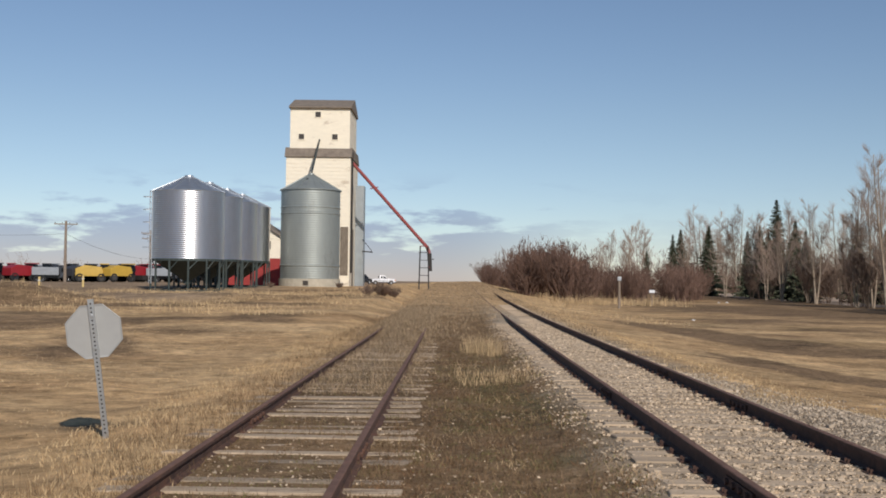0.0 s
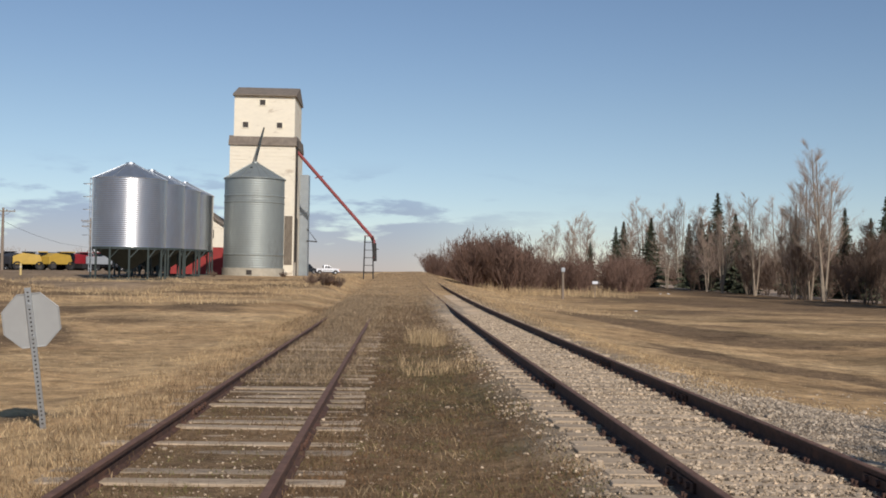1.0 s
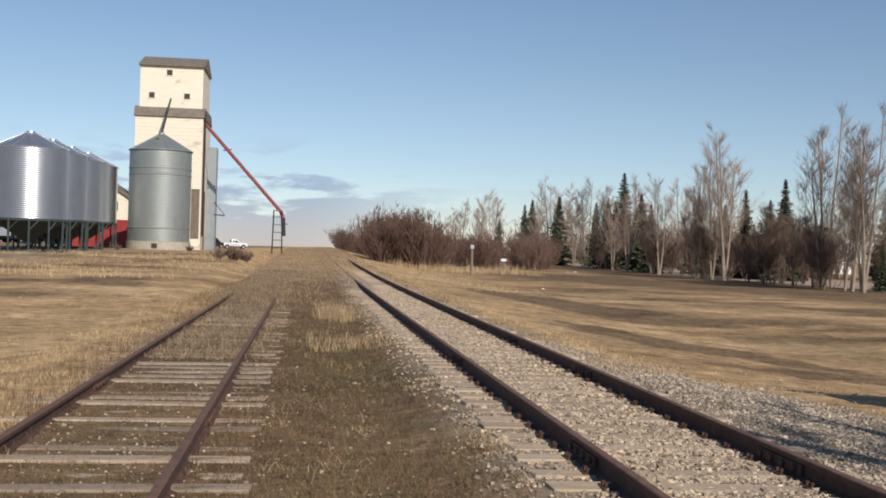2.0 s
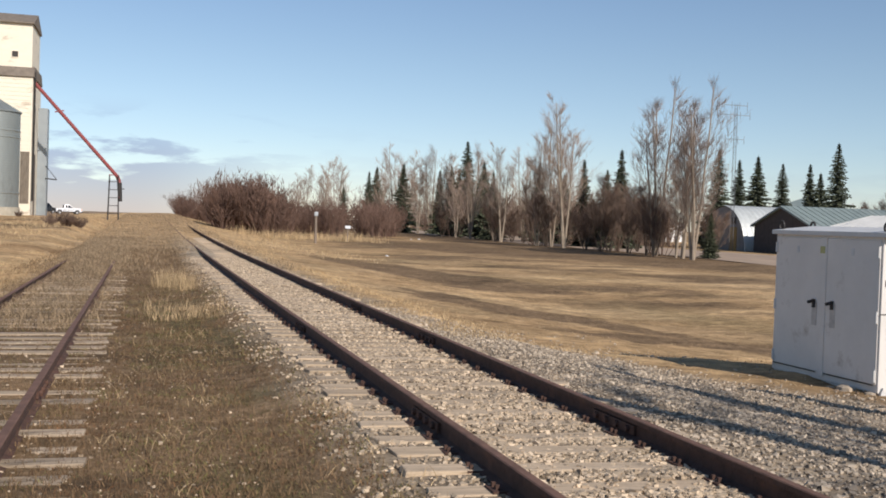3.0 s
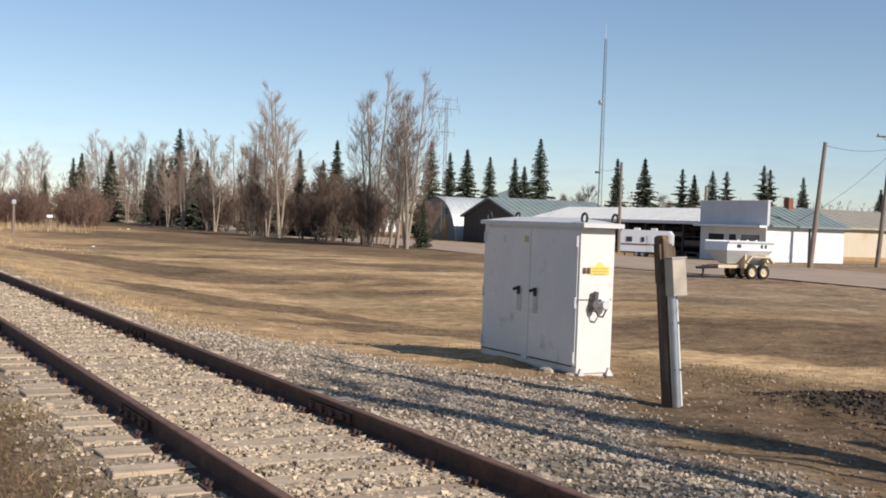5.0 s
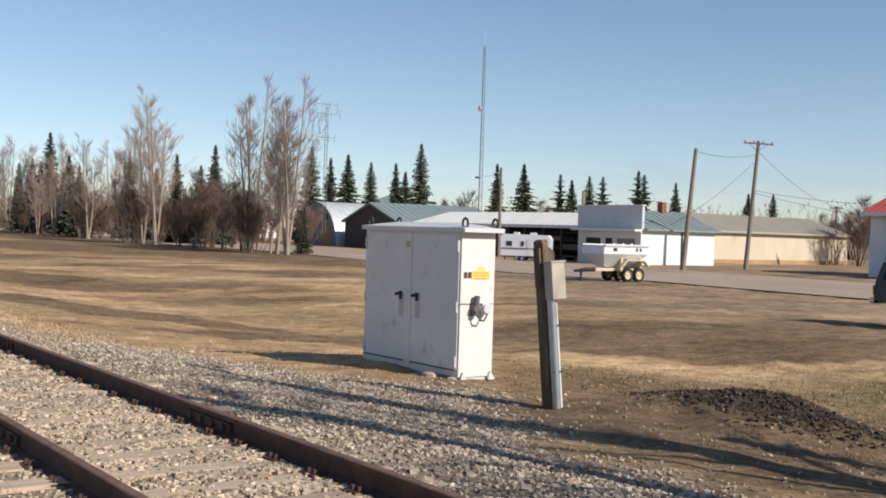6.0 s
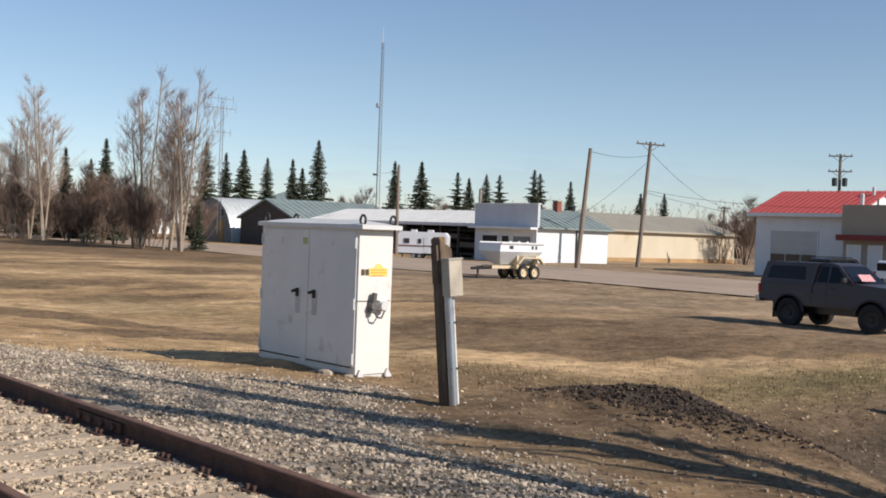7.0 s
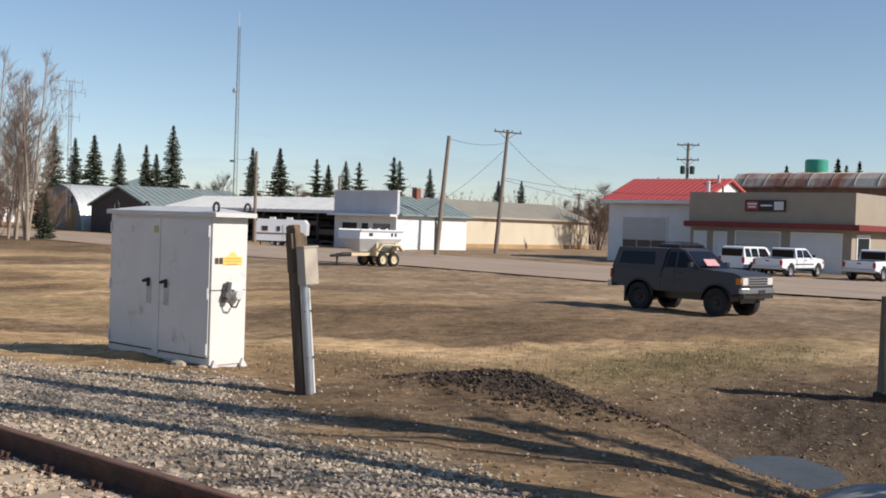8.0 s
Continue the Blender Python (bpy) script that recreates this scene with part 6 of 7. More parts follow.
def shrub_shape(seed, height, width, stems=26, twigs=6):
    rng = random.Random(seed)
    s = Shape()
    for k in range(stems):
        a, f = rng.uniform(0, math.tau), rng.random() ** 0.6
        d = Vector((math.cos(a) * f * width / height, math.sin(a) * f * width / height, 1)).normalized()
        p = Vector((math.cos(a) * 0.25 * f * width, math.sin(a) * 0.25 * f * width, -0.1))
        pts = limb(s, rng, p, d, height * rng.uniform(0.6, 0.92), 0.026, 4, 3, 0.14, 0.02)
        for j in range(twigs):
            pp, dd = pts[1 + int(rng.random() * 4)]
            a2 = rng.uniform(0, math.tau)
            tw = limb(s, rng, pp, (dd + Vector((math.cos(a2), math.sin(a2), 0.3)) * 0.6).normalized(), height * rng.uniform(0.14, 0.3), 0.014, 2, 3, 0.2, 0.03)
            for j2 in range(3):
                p3, d3 = tw[1 + int(rng.random() * 2)]
                a3 = rng.uniform(0, math.tau)
                s.spike(p3, p3 + (d3 + Vector((math.cos(a3), math.sin(a3), 0.4)) * 0.7).normalized() * rng.uniform(0.3, 0.7), 0.021)
    return s


def scatter(name, shapes, places, material, label, category):
    """Many shrubs joined into one mesh of undergrowth: places are (x, y, scale, turn)."""
    vs, fs, k = [], [], 0
    for i, (x, y, sc, turn) in enumerate(places):
        sh = shapes[i % len(shapes)]
        v = np.array(sh.v)
        c, s_ = math.cos(turn), math.sin(turn)
        w = np.stack([v[:, 0] * c - v[:, 1] * s_, v[:, 0] * s_ + v[:, 1] * c, v[:, 2]], 1) * sc + np.array((x, y, ground_z(x, y)))
        vs.append(w)
        fs += [tuple(q2 + k for q2 in f) for f in sh.f]
        k += len(v)
    me = bpy.data.meshes.new(name)
    me.from_pydata(np.concatenate(vs).tolist(), [], fs)
    me.materials.append(material)
    return tagged(new(name, me), label, category, kind="stuff")


bare_kinds = [(h, *bare_tree_mesh(11 + k, h, stems, flare, low)) for k, (h, stems, flare, low) in
              enumerate(((16, 3, 0.09, 0.2), (15, 4, 0.13, 0.2), (13, 2, 0.07, 0.18), (12, 3, 0.11, 0.16), (8, 5, 0.30, 0.2), (15, 4, 0.11, 0.2)))]
low_trunk, low_crown = bare_kinds[4][1], bare_kinds[4][2]
low_trunk.materials[0], low_crown.materials[0] = SPRUCEBARK, DARKTWIG
bare_kinds.append((11, *bare_tree_mesh(29, 11, 1, 0.03, 0.3, 14, 0.034, 0.95, 0.34, 0.29)))
spruce_kinds = [(h, *spruce_mesh(31 + k, h, w, low, rg)) for k, (h, w, low, rg) in enumerate(((12, 2.5, 0.03, 0.45), (11, 2.0, 0.05, 0.5), (9, 2.0, 0.02, 0.5), (11, 2.4, 0.2, 0.85)))]


def tree(kind, kinds, pick, bearing, d, height, label, group):
    h, trunk, crown = kinds[pick]
    x, y = polar(bearing, d)
    f = height / h * (0.92 if kind == "bare_tree" else 1.0)
    g = thing(kind, label, "tree", stand(x, y, (bearing * 97 + d * 31) % 360, 0.1) @ Matrix.Diagonal((f, f, f, 1)), group)
    for nm, me in (("trunk", trunk), ("crown", crown)):
        o = new(nm, me)
        o.parent = g
    return g


BARE = [
    (21.6, 119, 17.2), (20.9, 123, 14.6), (26.3, 99, 16.6), (28.2, 93, 15.9), (27.6, 95, 13.0), (20.2, 127, 14.0), (12.7, 205, 17.4),
    (13.9, 190, 14.6), (14.6, 190, 16.1), (15.3, 180, 14.1), (18.3, 140, 13.3), (16.7, 153, 12.8), (17.2, 170, 14.7), (9.6, 270, 18.6),
    (8.9, 260, 16.5), (8.0, 250, 14.8), (7.5, 260, 13.2), (24.9, 105, 7.0), (23.9, 109, 6.6), (25.8, 101, 6.9), (12.0, 215, 14.6),
    (19.4, 150, 13.6), (15.9, 161, 11.9), (13.4, 210, 13.6), (17.9, 143, 9.7), (27.3, 96, 9.2), (22.7, 114, 5.6), (29.1, 100, 5.5),
]
for k, (b, d, h) in enumerate(BARE):
    pick = 4 if h < 8.5 else (0, 5, 2, 1, 3)[k % 5]
    if k in (2, 3):
        pick = 5
    tree("bare_tree", bare_kinds, pick, b, d, h, "tall leafless poplar with pale bark" if h > 8.5 else "low leafless tree with forked stems", "leafless trees along the street")
PARK_SPRUCES = [
    (16.4, 175, 15.5), (24.4, 125, 11.4), (13.1, 200, 12.8), (15.6, 180, 11.8), (17.8, 150, 9.6), (17.3, 165, 11.8), (20.2, 150, 11.0),
    (22.5, 130, 10.5), (21.5, 140, 9.1), (23.7, 130, 9.3), (11.3, 240, 13.0), (11.7, 240, 14.1), (10.0, 250, 9.8), (15.0, 190, 11.3),
    (16.0, 175, 11.1), (29.3, 150, 13.5), (30.3, 155, 12.4), (31.2, 160, 13.3), (32.4, 170, 12.9), (33.7, 165, 12.6), (34.2, 165, 11.3),
    (35.0, 150, 14.4), (39.0, 160, 12.7), (40.4, 150, 12.2), (29.0, 97, 4.2),
]
TOWN_SPRUCES = [
    (42.3, 165, 11.6), (42.9, 170, 11.1), (43.8, 150, 10.7), (44.5, 150, 10.7), (46.3, 145, 11.3), (46.6, 150, 11.1), (48.2, 180, 11.6),
    (51.8, 180, 10.0), (53.0, 190, 10.5), (60.0, 180, 11.4), (68.7, 200, 16.3), (69.1, 200, 15.1), (69.7, 210, 16.6), (66.3, 220, 16.2),
]
for k in range(13):
    b = 15.2 + k * 0.92
    tree("bare_tree", bare_kinds, 4, b, (43.5 + 2.5 * (k % 3)) / math.sin(radians(b)), 5.6 + 0.9 * (k * 7 % 4), "low leafless tree with forked stems", "leafless trees along the street")
SPRUCES = PARK_SPRUCES + TOWN_SPRUCES
for k, (b, d, h) in enumerate(SPRUCES):
    tree("spruce_tree", spruce_kinds, 3 if k in (25, 28, 29, 30) else k % 3, b, d, h, "dark green spruce with a pointed crown", "spruces of the town")
for b, d, h in ((57.1, 131, 8.6), (58.3, 138, 7.4), (55.6, 146, 6.8), (37.0, 150, 8.8), (41.2, 158, 8.0)):
    tree("bare_tree", bare_kinds, 4, b, d, h, "spreading leafless yard tree behind the sheds", "leafless yard trees")
# a leafless tree behind the camera whose shadow falls across the gravel
tree("bare_tree", bare_kinds, 6, 91.8, 10.1, 10.0, "leafless young tree at the crossing ditch", "leafless trees at the ditch")
tree("bare_tree", bare_kinds, 6, 89.5, 8.0, 8.2, "leafless young tree at the crossing ditch", "leafless trees at the ditch")
# unseen spruce, added out of view only for the clumpy shadow it throws
tree("spruce_tree", spruce_kinds, 3, 88.2, 11.0, 5.2, "unseen ragged spruce added to cast a clumpy shadow", "spruces at the ditch")

rng = random.Random(77)
shrubs = [shrub_shape(51, 4.4, 2.9, 22, 7), shrub_shape(52, 3.9, 3.0, 22, 7), shrub_shape(53, 4.4, 2.7, 22, 7)]
thin_shrubs = [shrub_shape(63, 4.4, 2.8, 12, 5), shrub_shape(64, 4.0, 2.8, 12, 5), shrub_shape(65, 4.5, 2.5, 12, 5)]
far_shrubs = [shrub_shape(55, 4.6, 2.6, 12, 4), shrub_shape(56, 5.2, 2.2, 12, 4)]
thicket = []
for k in range(80):
    b = rng.uniform(3.6, 7.0)
    d = rng.uniform(128, 150)
    x, y = polar(b, d)
    dome = 1.0 - 0.45 * ((b - 5.0) / 1.9) ** 2
    thicket.append((x, y, rng.uniform(0.95, 1.25) * max(0.7, 1.25 * dome), rng.uniform(0, 6.28)))
for k in range(30):
    x, y = polar(rng.uniform(1.5, 3.5), rng.uniform(190, 235))
    thicket.append((max(x, 6.5), y, rng.uniform(0.8, 1.1), rng.uniform(0, 6.28)))
for k in range(42):
    x, y = polar(rng.uniform(7.0, 12.8), rng.uniform(135, 180))
    thicket.append((x, y, rng.uniform(0.8, 1.15), rng.uniform(0, 6.28)))
scatter("willow_thicket", shrubs, thicket, WILLOW, "dense red-brown leafless willow thicket by the line", "bushes")
under = []
for k in range(170):
    b = rng.uniform(12.5, 27.2)
    x, y = polar(b, rng.uniform(66, 84) / math.sin(radians(b)))
    under.append((x, y, rng.uniform(1.15, 1.9), rng.uniform(0, 6.28)))
for k in range(14):
    b = rng.uniform(15, 27)
    x, y = polar(b, 45.5 / math.sin(radians(b)))
    under.append((x, y, rng.uniform(0.5, 0.9), rng.uniform(0, 6.28)))
scatter("undergrowth", thin_shrubs, under, DARKTWIG, "brown leafless undergrowth below the street trees", "bushes")
far = []
for k in range(110):
    b = rng.uniform(10, 64)
    x, y = polar(b, rng.uniform(215, 290))
    far.append((x, y, rng.uniform(1.2, 2.0), rng.uniform(0, 6.28)))
for k in range(40):
    b = rng.uniform(-26, -10)
    x, y = polar(b, rng.uniform(300, 340))
    far.append((x, y, rng.uniform(0.6, 1.3), rng.uniform(0, 6.28)))
for k in range(5):
    x, y = polar(rng.uniform(55, 60), rng.uniform(130, 160))
    far.append((x, y, rng.uniform(1.1, 1.6), rng.uniform(0, 6.28)))
scatter("far_woods", far_shrubs, far, TWIG, "far leafless woods behind the town", "woods")
small = [shrub_shape(61, 1.1, 1.2, 30, 4)]
scatter("low_shrubs", small, [(-5.0, 76, 0.75, 0), (-6.2, 78, 0.6, 1), (-4.4, 79, 0.6, 2), (-10.5, 100, 0.4, 2), (-16.5, 98, 0.4, 1)], DARKTWIG, "low brown shrubs in the dry grass", "bushes")


# ---- ties ----
def tie_mesh(seed, material):
    rng = random.Random(seed)
    s = Shape().box(-1.28, 1.28, -0.11, 0.11, -0.16, 0.0)
    s.v = [(x + rng.uniform(-0.04, 0.04), y + rng.uniform(-0.012, 0.012), z + (rng.uniform(-0.012, 0.006) if z > -0.1 else 0)) for x, y, z in s.v]
    return mesh_of("tie", s, material, bevel=0.012)


tie_meshes = [tie_mesh(k, TIE) for k in range(5)]
dusty_ties = [tie_mesh(k + 9, DUSTYTIE) for k in range(5)]
RIGHT_TIES = []
rng = random.Random(9)
for track, side, centre, y0, y1, gap in ((left_track, "left", -1.71, -12, 62, 0.53), (right_track, "right", 2.95, -12, 70, 0.53)):
    y = y0
    k = 0
    while y < y1:
        o = new("tie", (tie_meshes if side == "left" else dusty_ties)[rng.randrange(5)])
        o.parent = track
        o.matrix_world = pose(centre + rng.uniform(-0.05, 0.05), y, track_z(side, y) + (rng.uniform(-0.004, 0.024) if side == "left" else rng.uniform(0.002, 0.016)), 0, rng.uniform(-0.5, 0.5), rng.uniform(-2.2, 2.2))
        y += gap + rng.uniform(-0.05, 0.05)
        if side == "right":
            RIGHT_TIES.append(o.matrix_world.translation.y)
        k += 1

# ---- tie plates under the near rails ----
plate = Shape().box(-0.15, 0.15, -0.09, 0.09, 0.0, 0.014)
for ox in (-0.11, 0.11):
    plate.box(ox - 0.012, ox + 0.012, -0.05, -0.026, 0.014, 0.045).box(ox - 0.012, ox + 0.012, 0.026, 0.05, 0.014, 0.045)
plate_mesh = mesh_of("tie_plate", plate, RUST)
for y in [t for t in RIGHT_TIES if t < 24]:
    for x in (2.1975, 3.7025):
        o = new("tie_plate", plate_mesh)
        o.parent = right_track
        o.matrix_world = pose(x, y, track_z("right", y) + 0.002)

# ---- loose stones ----
CUBE = np.array([(x, y, z) for x in (-1, 1) for y in (-1, 1) for z in (-1, 1)], float)
CUBE_F = np.array([(0, 1, 3, 2), (4, 6, 7, 5), (0, 4, 5, 1), (2, 3, 7, 6), (0, 2, 6, 4), (1, 5, 7, 3)])
gen = np.random.default_rng(3)


def heap(name, xs, ys, size, material, label, category, lift=0.3, spread_=0.45):
    n = len(xs)
    p = CUBE[None] * (0.62 + 0.38 * gen.random((n, 8, 1))) + gen.normal(0, 0.18, (n, 8, 3))
    sc = size * np.exp(gen.normal(0, spread_, (n, 1, 1))) * np.array([1.0, 0.85, 0.6])
    p = p * sc * 0.5
    a = gen.random(n) * math.tau
    tilt = gen.normal(0, 0.4, n)
    c, s_ = np.cos(a), np.sin(a)
    ct, st_ = np.cos(tilt), np.sin(tilt)
    y2, z2 = p[..., 1] * ct[:, None] - p[..., 2] * st_[:, None], p[..., 1] * st_[:, None] + p[..., 2] * ct[:, None]
    x3, y3 = p[..., 0] * c[:, None] - y2 * s_[:, None], p[..., 0] * s_[:, None] + y2 * c[:, None]
    gz = np.array([ground_z(x, y) for x, y in zip(xs, ys)])
    v = np.stack([x3 + xs[:, None], y3 + ys[:, None], z2 + (gz + size * lift)[:, None]], 2).reshape(-1, 3)
    f = (CUBE_F[None] + 8 * np.arange(n)[:, None, None]).reshape(-1, 4)
    me = bpy.data.meshes.new(name)
    me.from_pydata(v.tolist(), [], f.tolist())
    me.materials.append(material)
    return tagged(new(name, me), label, category, kind="stuff")


def sown(n, x0, x1, y0, y1, power=1.6):
    """Random places, thicker towards the near end."""
    return x0 + (x1 - x0) * gen.random(n), y0 + (y1 - y0) * gen.random(n) ** power


def keep(xs, ys, test):
    ok = np.array([test(x, y) for x, y in zip(xs, ys)])
    return xs[ok], ys[ok]


def tie_gap(x, y):
    """True between ties; on a tie only a few stones lie."""
    near_tie = min((abs(y - t) for t in RIGHT_TIES), default=1)
    return near_tie > 0.125 + 0.04 * noise.noise(Vector((x * 3, y * 3, 0))) or gen.random() < 0.16 or y > 34


xs, ys = keep(*sown(44000, 2.28, 3.62, 3.5, 42, 1.7), tie_gap)
heap("ballast_stones", xs, ys, 0.029, STONE, "pale angular ballast between the rails", "ballast", 0.4, 0.3)
xs, ys = keep(*sown(10500, 1.2, 2.12, 3.5, 42, 1.6), lambda x, y: tie_gap(x, y) and gen.random() < smooth_step(1.1, 1.8, x + 0.3 * noise.noise(Vector((x, y, 3)))))
heap("shoulder_stones", xs, ys, 0.026, STONE, "pale angular ballast at the tie ends", "ballast", 0.25, 0.35)
xs, ys = keep(*sown(42000, 3.78, 8.6, 2.0, 20, 1.2), lambda x, y: gen.random() < sum(zones(x, y)[:2]) + 0.03)
heap("grey_gravel", xs, ys, 0.024, GREYSTONE, "grey crushed gravel beside the track", "gravel", 0.3, 0.35)
xs, ys = keep(*sown(9000, -3.0, 1.6, 4.5, 34, 1.5), lambda x, y: gen.random() < 0.12 + 0.6 * max(0, noise.noise(Vector((x * 0.9, y * 0.5, 21)))) + 0.35 * (1 - smooth_step(-0.9, 0.2, x)))
heap("scattered_stones", xs, ys, 0.017, STONE, "stray pale stones among the weeds", "gravel", 0.25, 0.4)
xs, ys = keep(*sown(20000, 8.2, 14, 2.5, 10.5, 1), lambda x, y: y > 5.6 and bump_at(x, y, 10.6, 7.4, 1.15, 2.0, radians(20)) > 0.25 + 0.5 * gen.random())
heap("soil_clods", xs, ys, 0.032, SOIL, "dark clods of freshly turned soil", "soil", 0.35, 0.38)
xs, ys = sown(9000, 6.0, 19, 2.0, 11.5, 1)
heap("earth_lumps", xs, ys, 0.016, mat("brown_earth_lumps", (0.27, 0.19, 0.12), 1, 0, 0.3, 4, island=0.4), "brown earth lumps and stones on the bank", "soil", 0.2, 0.5)


# ---- grass ----
def grass(name, xs, ys, height, width, material, label, lean=0.5, flat=False):
    n = len(xs)
    gz = np.array([ground_z(x, y) for x, y in zip(xs, ys)])
    a = gen.random(n) * math.tau
    h = height * np.exp(gen.normal(0, 0.35, n))
    ln = h * lean * (0.3 + gen.random(n))
    b = gen.random(n) * math.tau
    base = np.stack([xs, ys, gz - 0.01], 1)
    side = np.stack([np.cos(a), np.sin(a), 0 * a], 1) * width / 2
    mid = base + np.stack([np.cos(b) * ln * 0.35, np.sin(b) * ln * 0.35, h * 0.6], 1)
    tip = base + np.stack([np.cos(b) * ln, np.sin(b) * ln, h], 1)
    v = np.stack([base - side, base + side, mid + side * 0.7, mid - side * 0.7, tip], 1).reshape(-1, 3)
    k = 5 * np.arange(n)
    f = [(i, i + 1, i + 2, i + 3) for i in k] + [(i + 3, i + 2, i + 4) for i in k]
    me = bpy.data.meshes.new(name)
    me.from_pydata(v.tolist(), [], f)
    me.materials.append(material)
    return tagged(new(name, me), label, "grass", kind="stuff")


def tufts(n, per, x0, x1, y0, y1, r, power=1.5, test=None):
    cx, cy = sown(n, x0, x1, y0, y1, power)
    if test:
        cx, cy = keep(cx, cy, test)
    m = len(cx)
    return (np.repeat(cx, per) + gen.normal(0, r, m * per)), (np.repeat(cy, per) + gen.normal(0, r, m * per))


def patchy(scale, bias, seed):
    """True in drifting patches."""
    return lambda x, y: noise.noise(Vector((x * scale, y * scale * 0.6, seed))) + 0.35 * gen.normal() > bias


grass("verge_grass", *tufts(5000, 9, -4.4, -2.6, 4, 46, 0.10, 1.3, patchy(0.8, -0.05, 2)), 0.055, 0.008, GRASSBLADE, "golden dry grass along the siding", 0.8)
grass("verge_weeds", *tufts(1500, 9, -3.6, -2.5, 4, 50, 0.09, 1.2, patchy(0.7, -0.1, 6)), 0.10, 0.007, WEED, "brown weeds leaning over the siding rail", 0.6)
grass("field_grass", *tufts(7000, 6, -16, -4.2, 8, 40, 0.3, 1.3, patchy(0.35, -0.05, 4)), 0.03, 0.012, GRASSBLADE, "short dry mown grass of the field", 1.5)
grass("rough_grass", *tufts(1500, 10, -26, -5.5, 48, 86, 0.3, 1.0, lambda x, y: noise.noise(Vector((x * 0.15, y * 0.2, 1))) > -0.05), 0.16, 0.022, GRASSBLADE, "rough golden grass in front of the bins")
grass("middle_weeds", *tufts(6500, 10, -0.8, 1.7, 4.5, 50, 0.08, 1.7, lambda x, y: gen.random() < 1.2 - smooth_step(0.9, 1.7, x)), 0.042, 0.007, WEED, "brown weeds between the tracks", 0.9)
grass("middle_moss", *tufts(2600, 14, -0.7, 1.5, 4.5, 26, 0.07, 1.5, patchy(1.1, 0.08, 8)), 0.022, 0.010, REDWEED, "red-brown mossy mat between the tracks", 1.2)
grass("middle_green", *tufts(3200, 14, -0.5, 1.6, 4.5, 28, 0.07, 1.5, patchy(0.9, 0.12, 12)), 0.024, 0.010, GREENGRASS, "dull green moss and grass between the tracks", 1.2)
grass("middle_straw", *tufts(520, 9, -0.8, 1.8, 5, 60, 0.09, 1.3, patchy(0.8, 0.0, 15)), 0.075, 0.006, GRASSBLADE, "straw tufts between the tracks", 1.6)
grass("middle_litter", *tufts(2200, 6, -0.8, 1.6, 4.5, 34, 0.15, 1.6), 0.014, 0.006, GRASSBLADE, "short broken straw lying between the tracks", 4.5)
grass("siding_weeds", *tufts(6200, 9, -2.9, -0.55, 4.5, 50, 0.07, 1.5, patchy(0.9, 0.05, 18)), 0.045, 0.007, WEED, "brown weeds between the siding rails", 0.8)
grass("siding_green", *tufts(1200, 10, -2.7, -0.6, 4.5, 26, 0.08, 1.4, patchy(0.8, 0.1, 22)), 0.03, 0.009, GREENGRASS, "dull green weeds between the siding ties", 1.0)
grass("siding_straw", *tufts(2600, 10, -2.9, -0.7, 17, 62, 0.12, 1.1), 0.085, 0.011, GREYWEED, "grey straw tufts over the siding ties", 0.9)
grass("siding_litter", *tufts(2200, 6, -2.4, -1.0, 4.5, 24, 0.12, 1.4), 0.014, 0.006, GRASSBLADE, "short broken straw lying on the siding ties", 4.5)
grass("tall_tuft", *tufts(40, 26, 0.3, 1.0, 26.0, 28.5, 0.14, 1.0), 0.30, 0.008, GRASSBLADE, "tall golden grass tuft between the tracks")
grass("tall_tuft", *tufts(26, 24, 0.1, 1.3, 18.5, 21.0, 0.14, 1.0), 0.13, 0.008, GRASSBLADE, "tall golden grass tuft between the tracks")
grass("right_verge", *tufts(2400, 8, 4.2, 6.5, 15, 80, 0.14, 1.2), 0.05, 0.010, GRASSBLADE, "dry grass beside the main track")
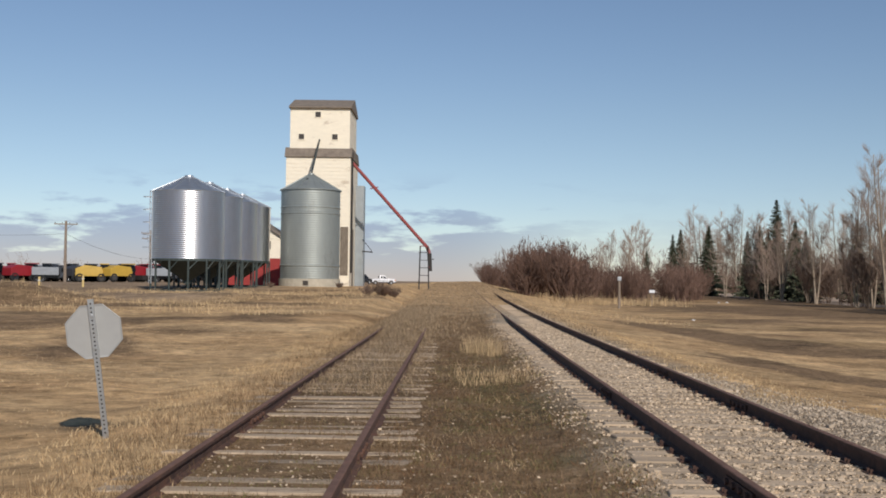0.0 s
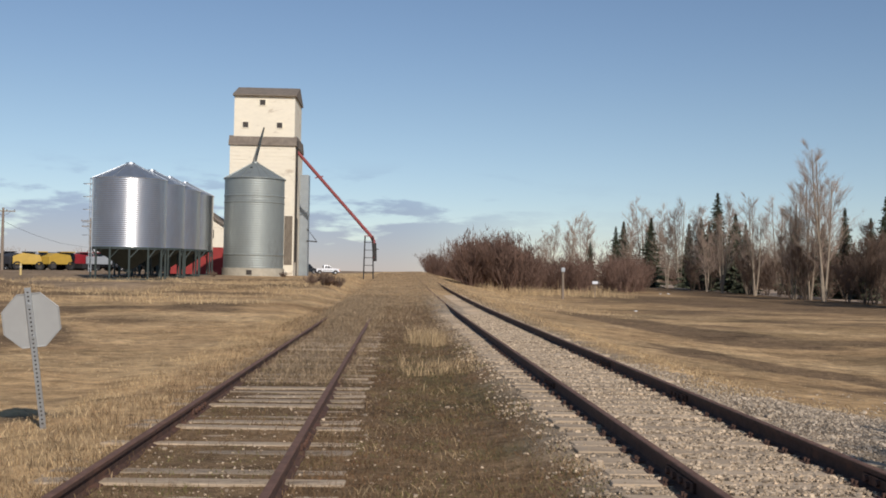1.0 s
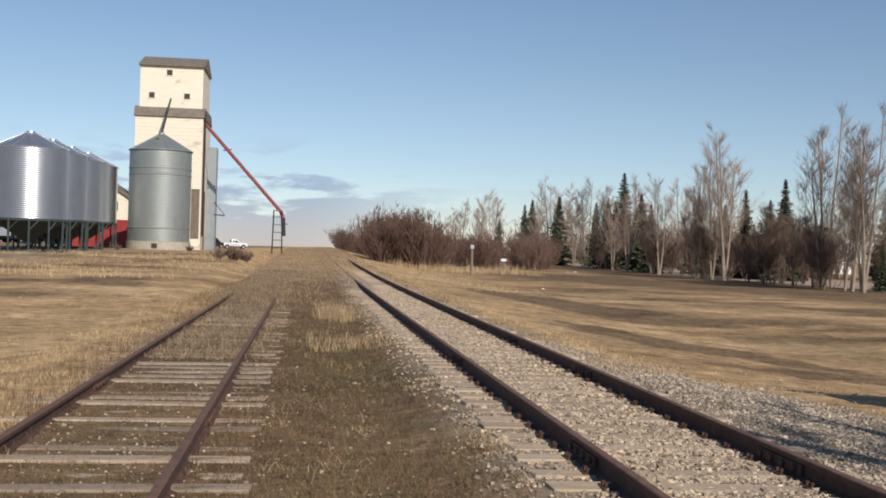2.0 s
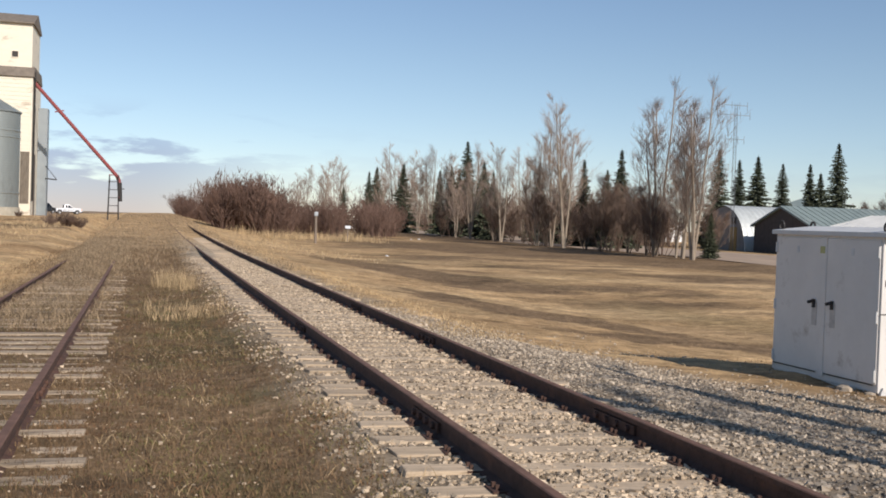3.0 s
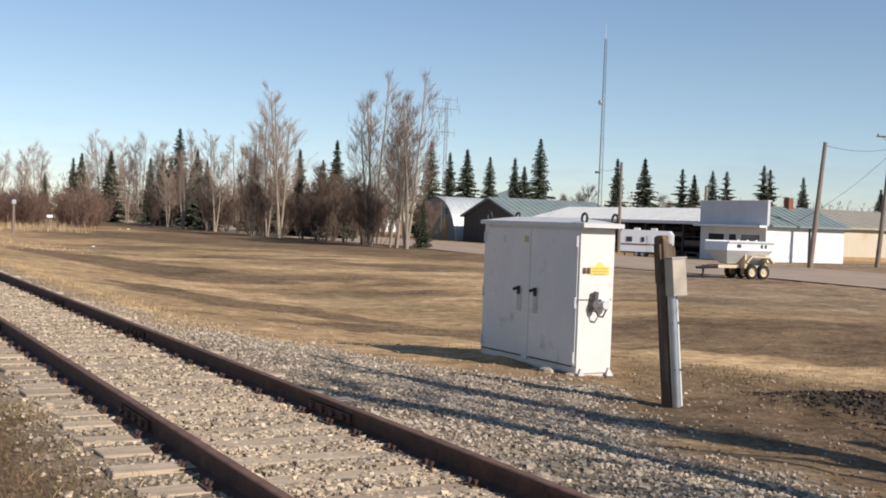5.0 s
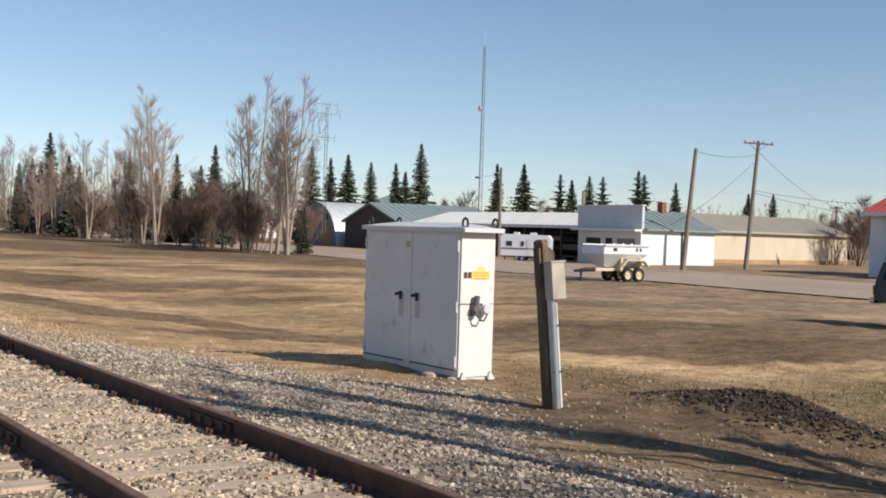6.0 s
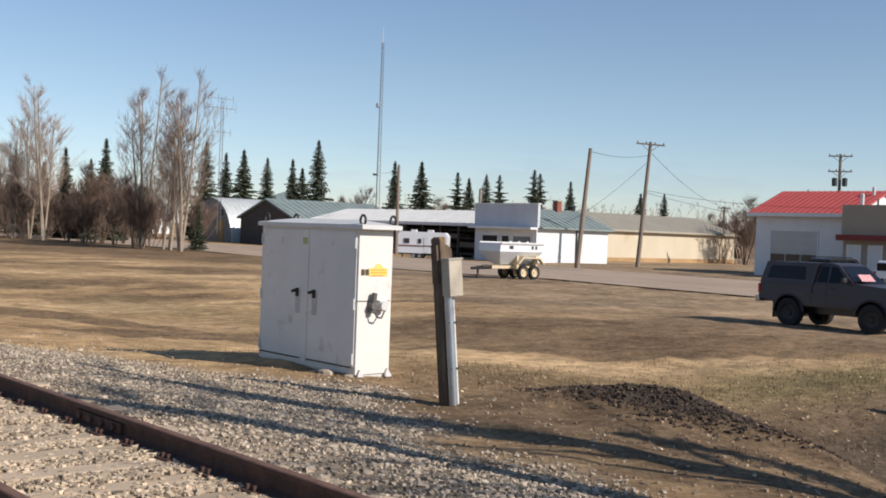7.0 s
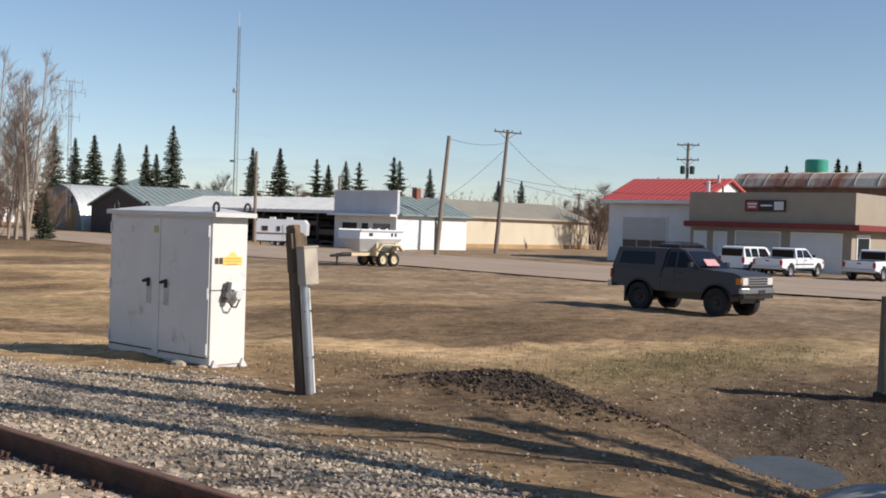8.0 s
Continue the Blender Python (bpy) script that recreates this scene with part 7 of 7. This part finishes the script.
grass("right_field_grass", *tufts(6500, 6, 6.0, 26, 11, 45, 0.3, 1.2, lambda x, y: swathe(x, y, BROWN_SWATHES) < 0.25 + 0.3 * gen.random() and (y > 19 or zones(x, y)[1] < 0.3)), 0.024, 0.012, GRASSBLADE, "short dry grass of the town field", 1.5)
grass("bank_grass", *tufts(2200, 7, 8.5, 24, 2.5, 15, 0.15, 1.0, lambda x, y: gen.random() < 0.35 + 0.6 * zones(x, y)[3]), 0.05, 0.010, WEED, "sparse brown grass on the ditch bank")
grass("bank_green", *tufts(1500, 8, 10, 24, 6, 14, 0.16, 1.0, lambda x, y: zones(x, y)[3] > 0.25 + 0.3 * gen.random()), 0.05, 0.011, GREENGRASS, "dull green grass at the ditch edge")
grass("line_grass", *tufts(2200, 9, -9, 14, 60, 220, 0.5, 1.0, lambda x, y: not (-3.2 < x < 5)), 0.11, 0.03, GRASSBLADE, "long dry grass along the far line")
grass("line_weeds", *tufts(3600, 9, -3.4, 5, 34, 170, 0.3, 1.2, lambda x, y: not (2.1 < x < 4 and y < 80) and not (0.5 < x < 4 and y < 45)), 0.10, 0.022, GREYWEED, "grey-brown weeds growing over the far line")
grass("reeds", *tufts(300, 12, 9, 24, 110, 124, 0.4, 1.0, patchy(0.25, -0.1, 41)), 0.6, 0.03, GRASSBLADE, "pale dry reeds beside the thicket", 0.2)
xs, ys = keep(*sown(6500, 8.8, 24, 3.0, 12, 1), lambda x, y: gen.random() < 0.12 + bump_at(x, y, 16.5, 8.0, 4.0, 3.0))
grass("fallen_leaves", xs, ys, 0.02, 0.05, mat("pale_fallen_leaves", (0.42, 0.31, 0.19), 0.9, 0, 0.2, 4, island=0.5), "pale fallen leaves on the ditch bank", 2.5)

for k, (b, d, r) in enumerate(((12.35, 76, 0.13), (14.0, 140, 0.2), (13.6, 138, 0.16))):
    s = Shape().lathe([(0, -0.05), (r, 0), (r * 0.8, r * 0.4), (0, r * 0.5)], n=7)
    x, y = polar(b, d)
    solid("white_stone", s, WHITEWALL, "pale stone lying in the dry field", "stone", group="pale stones in the field", m=stand(x, y, 40 * k))
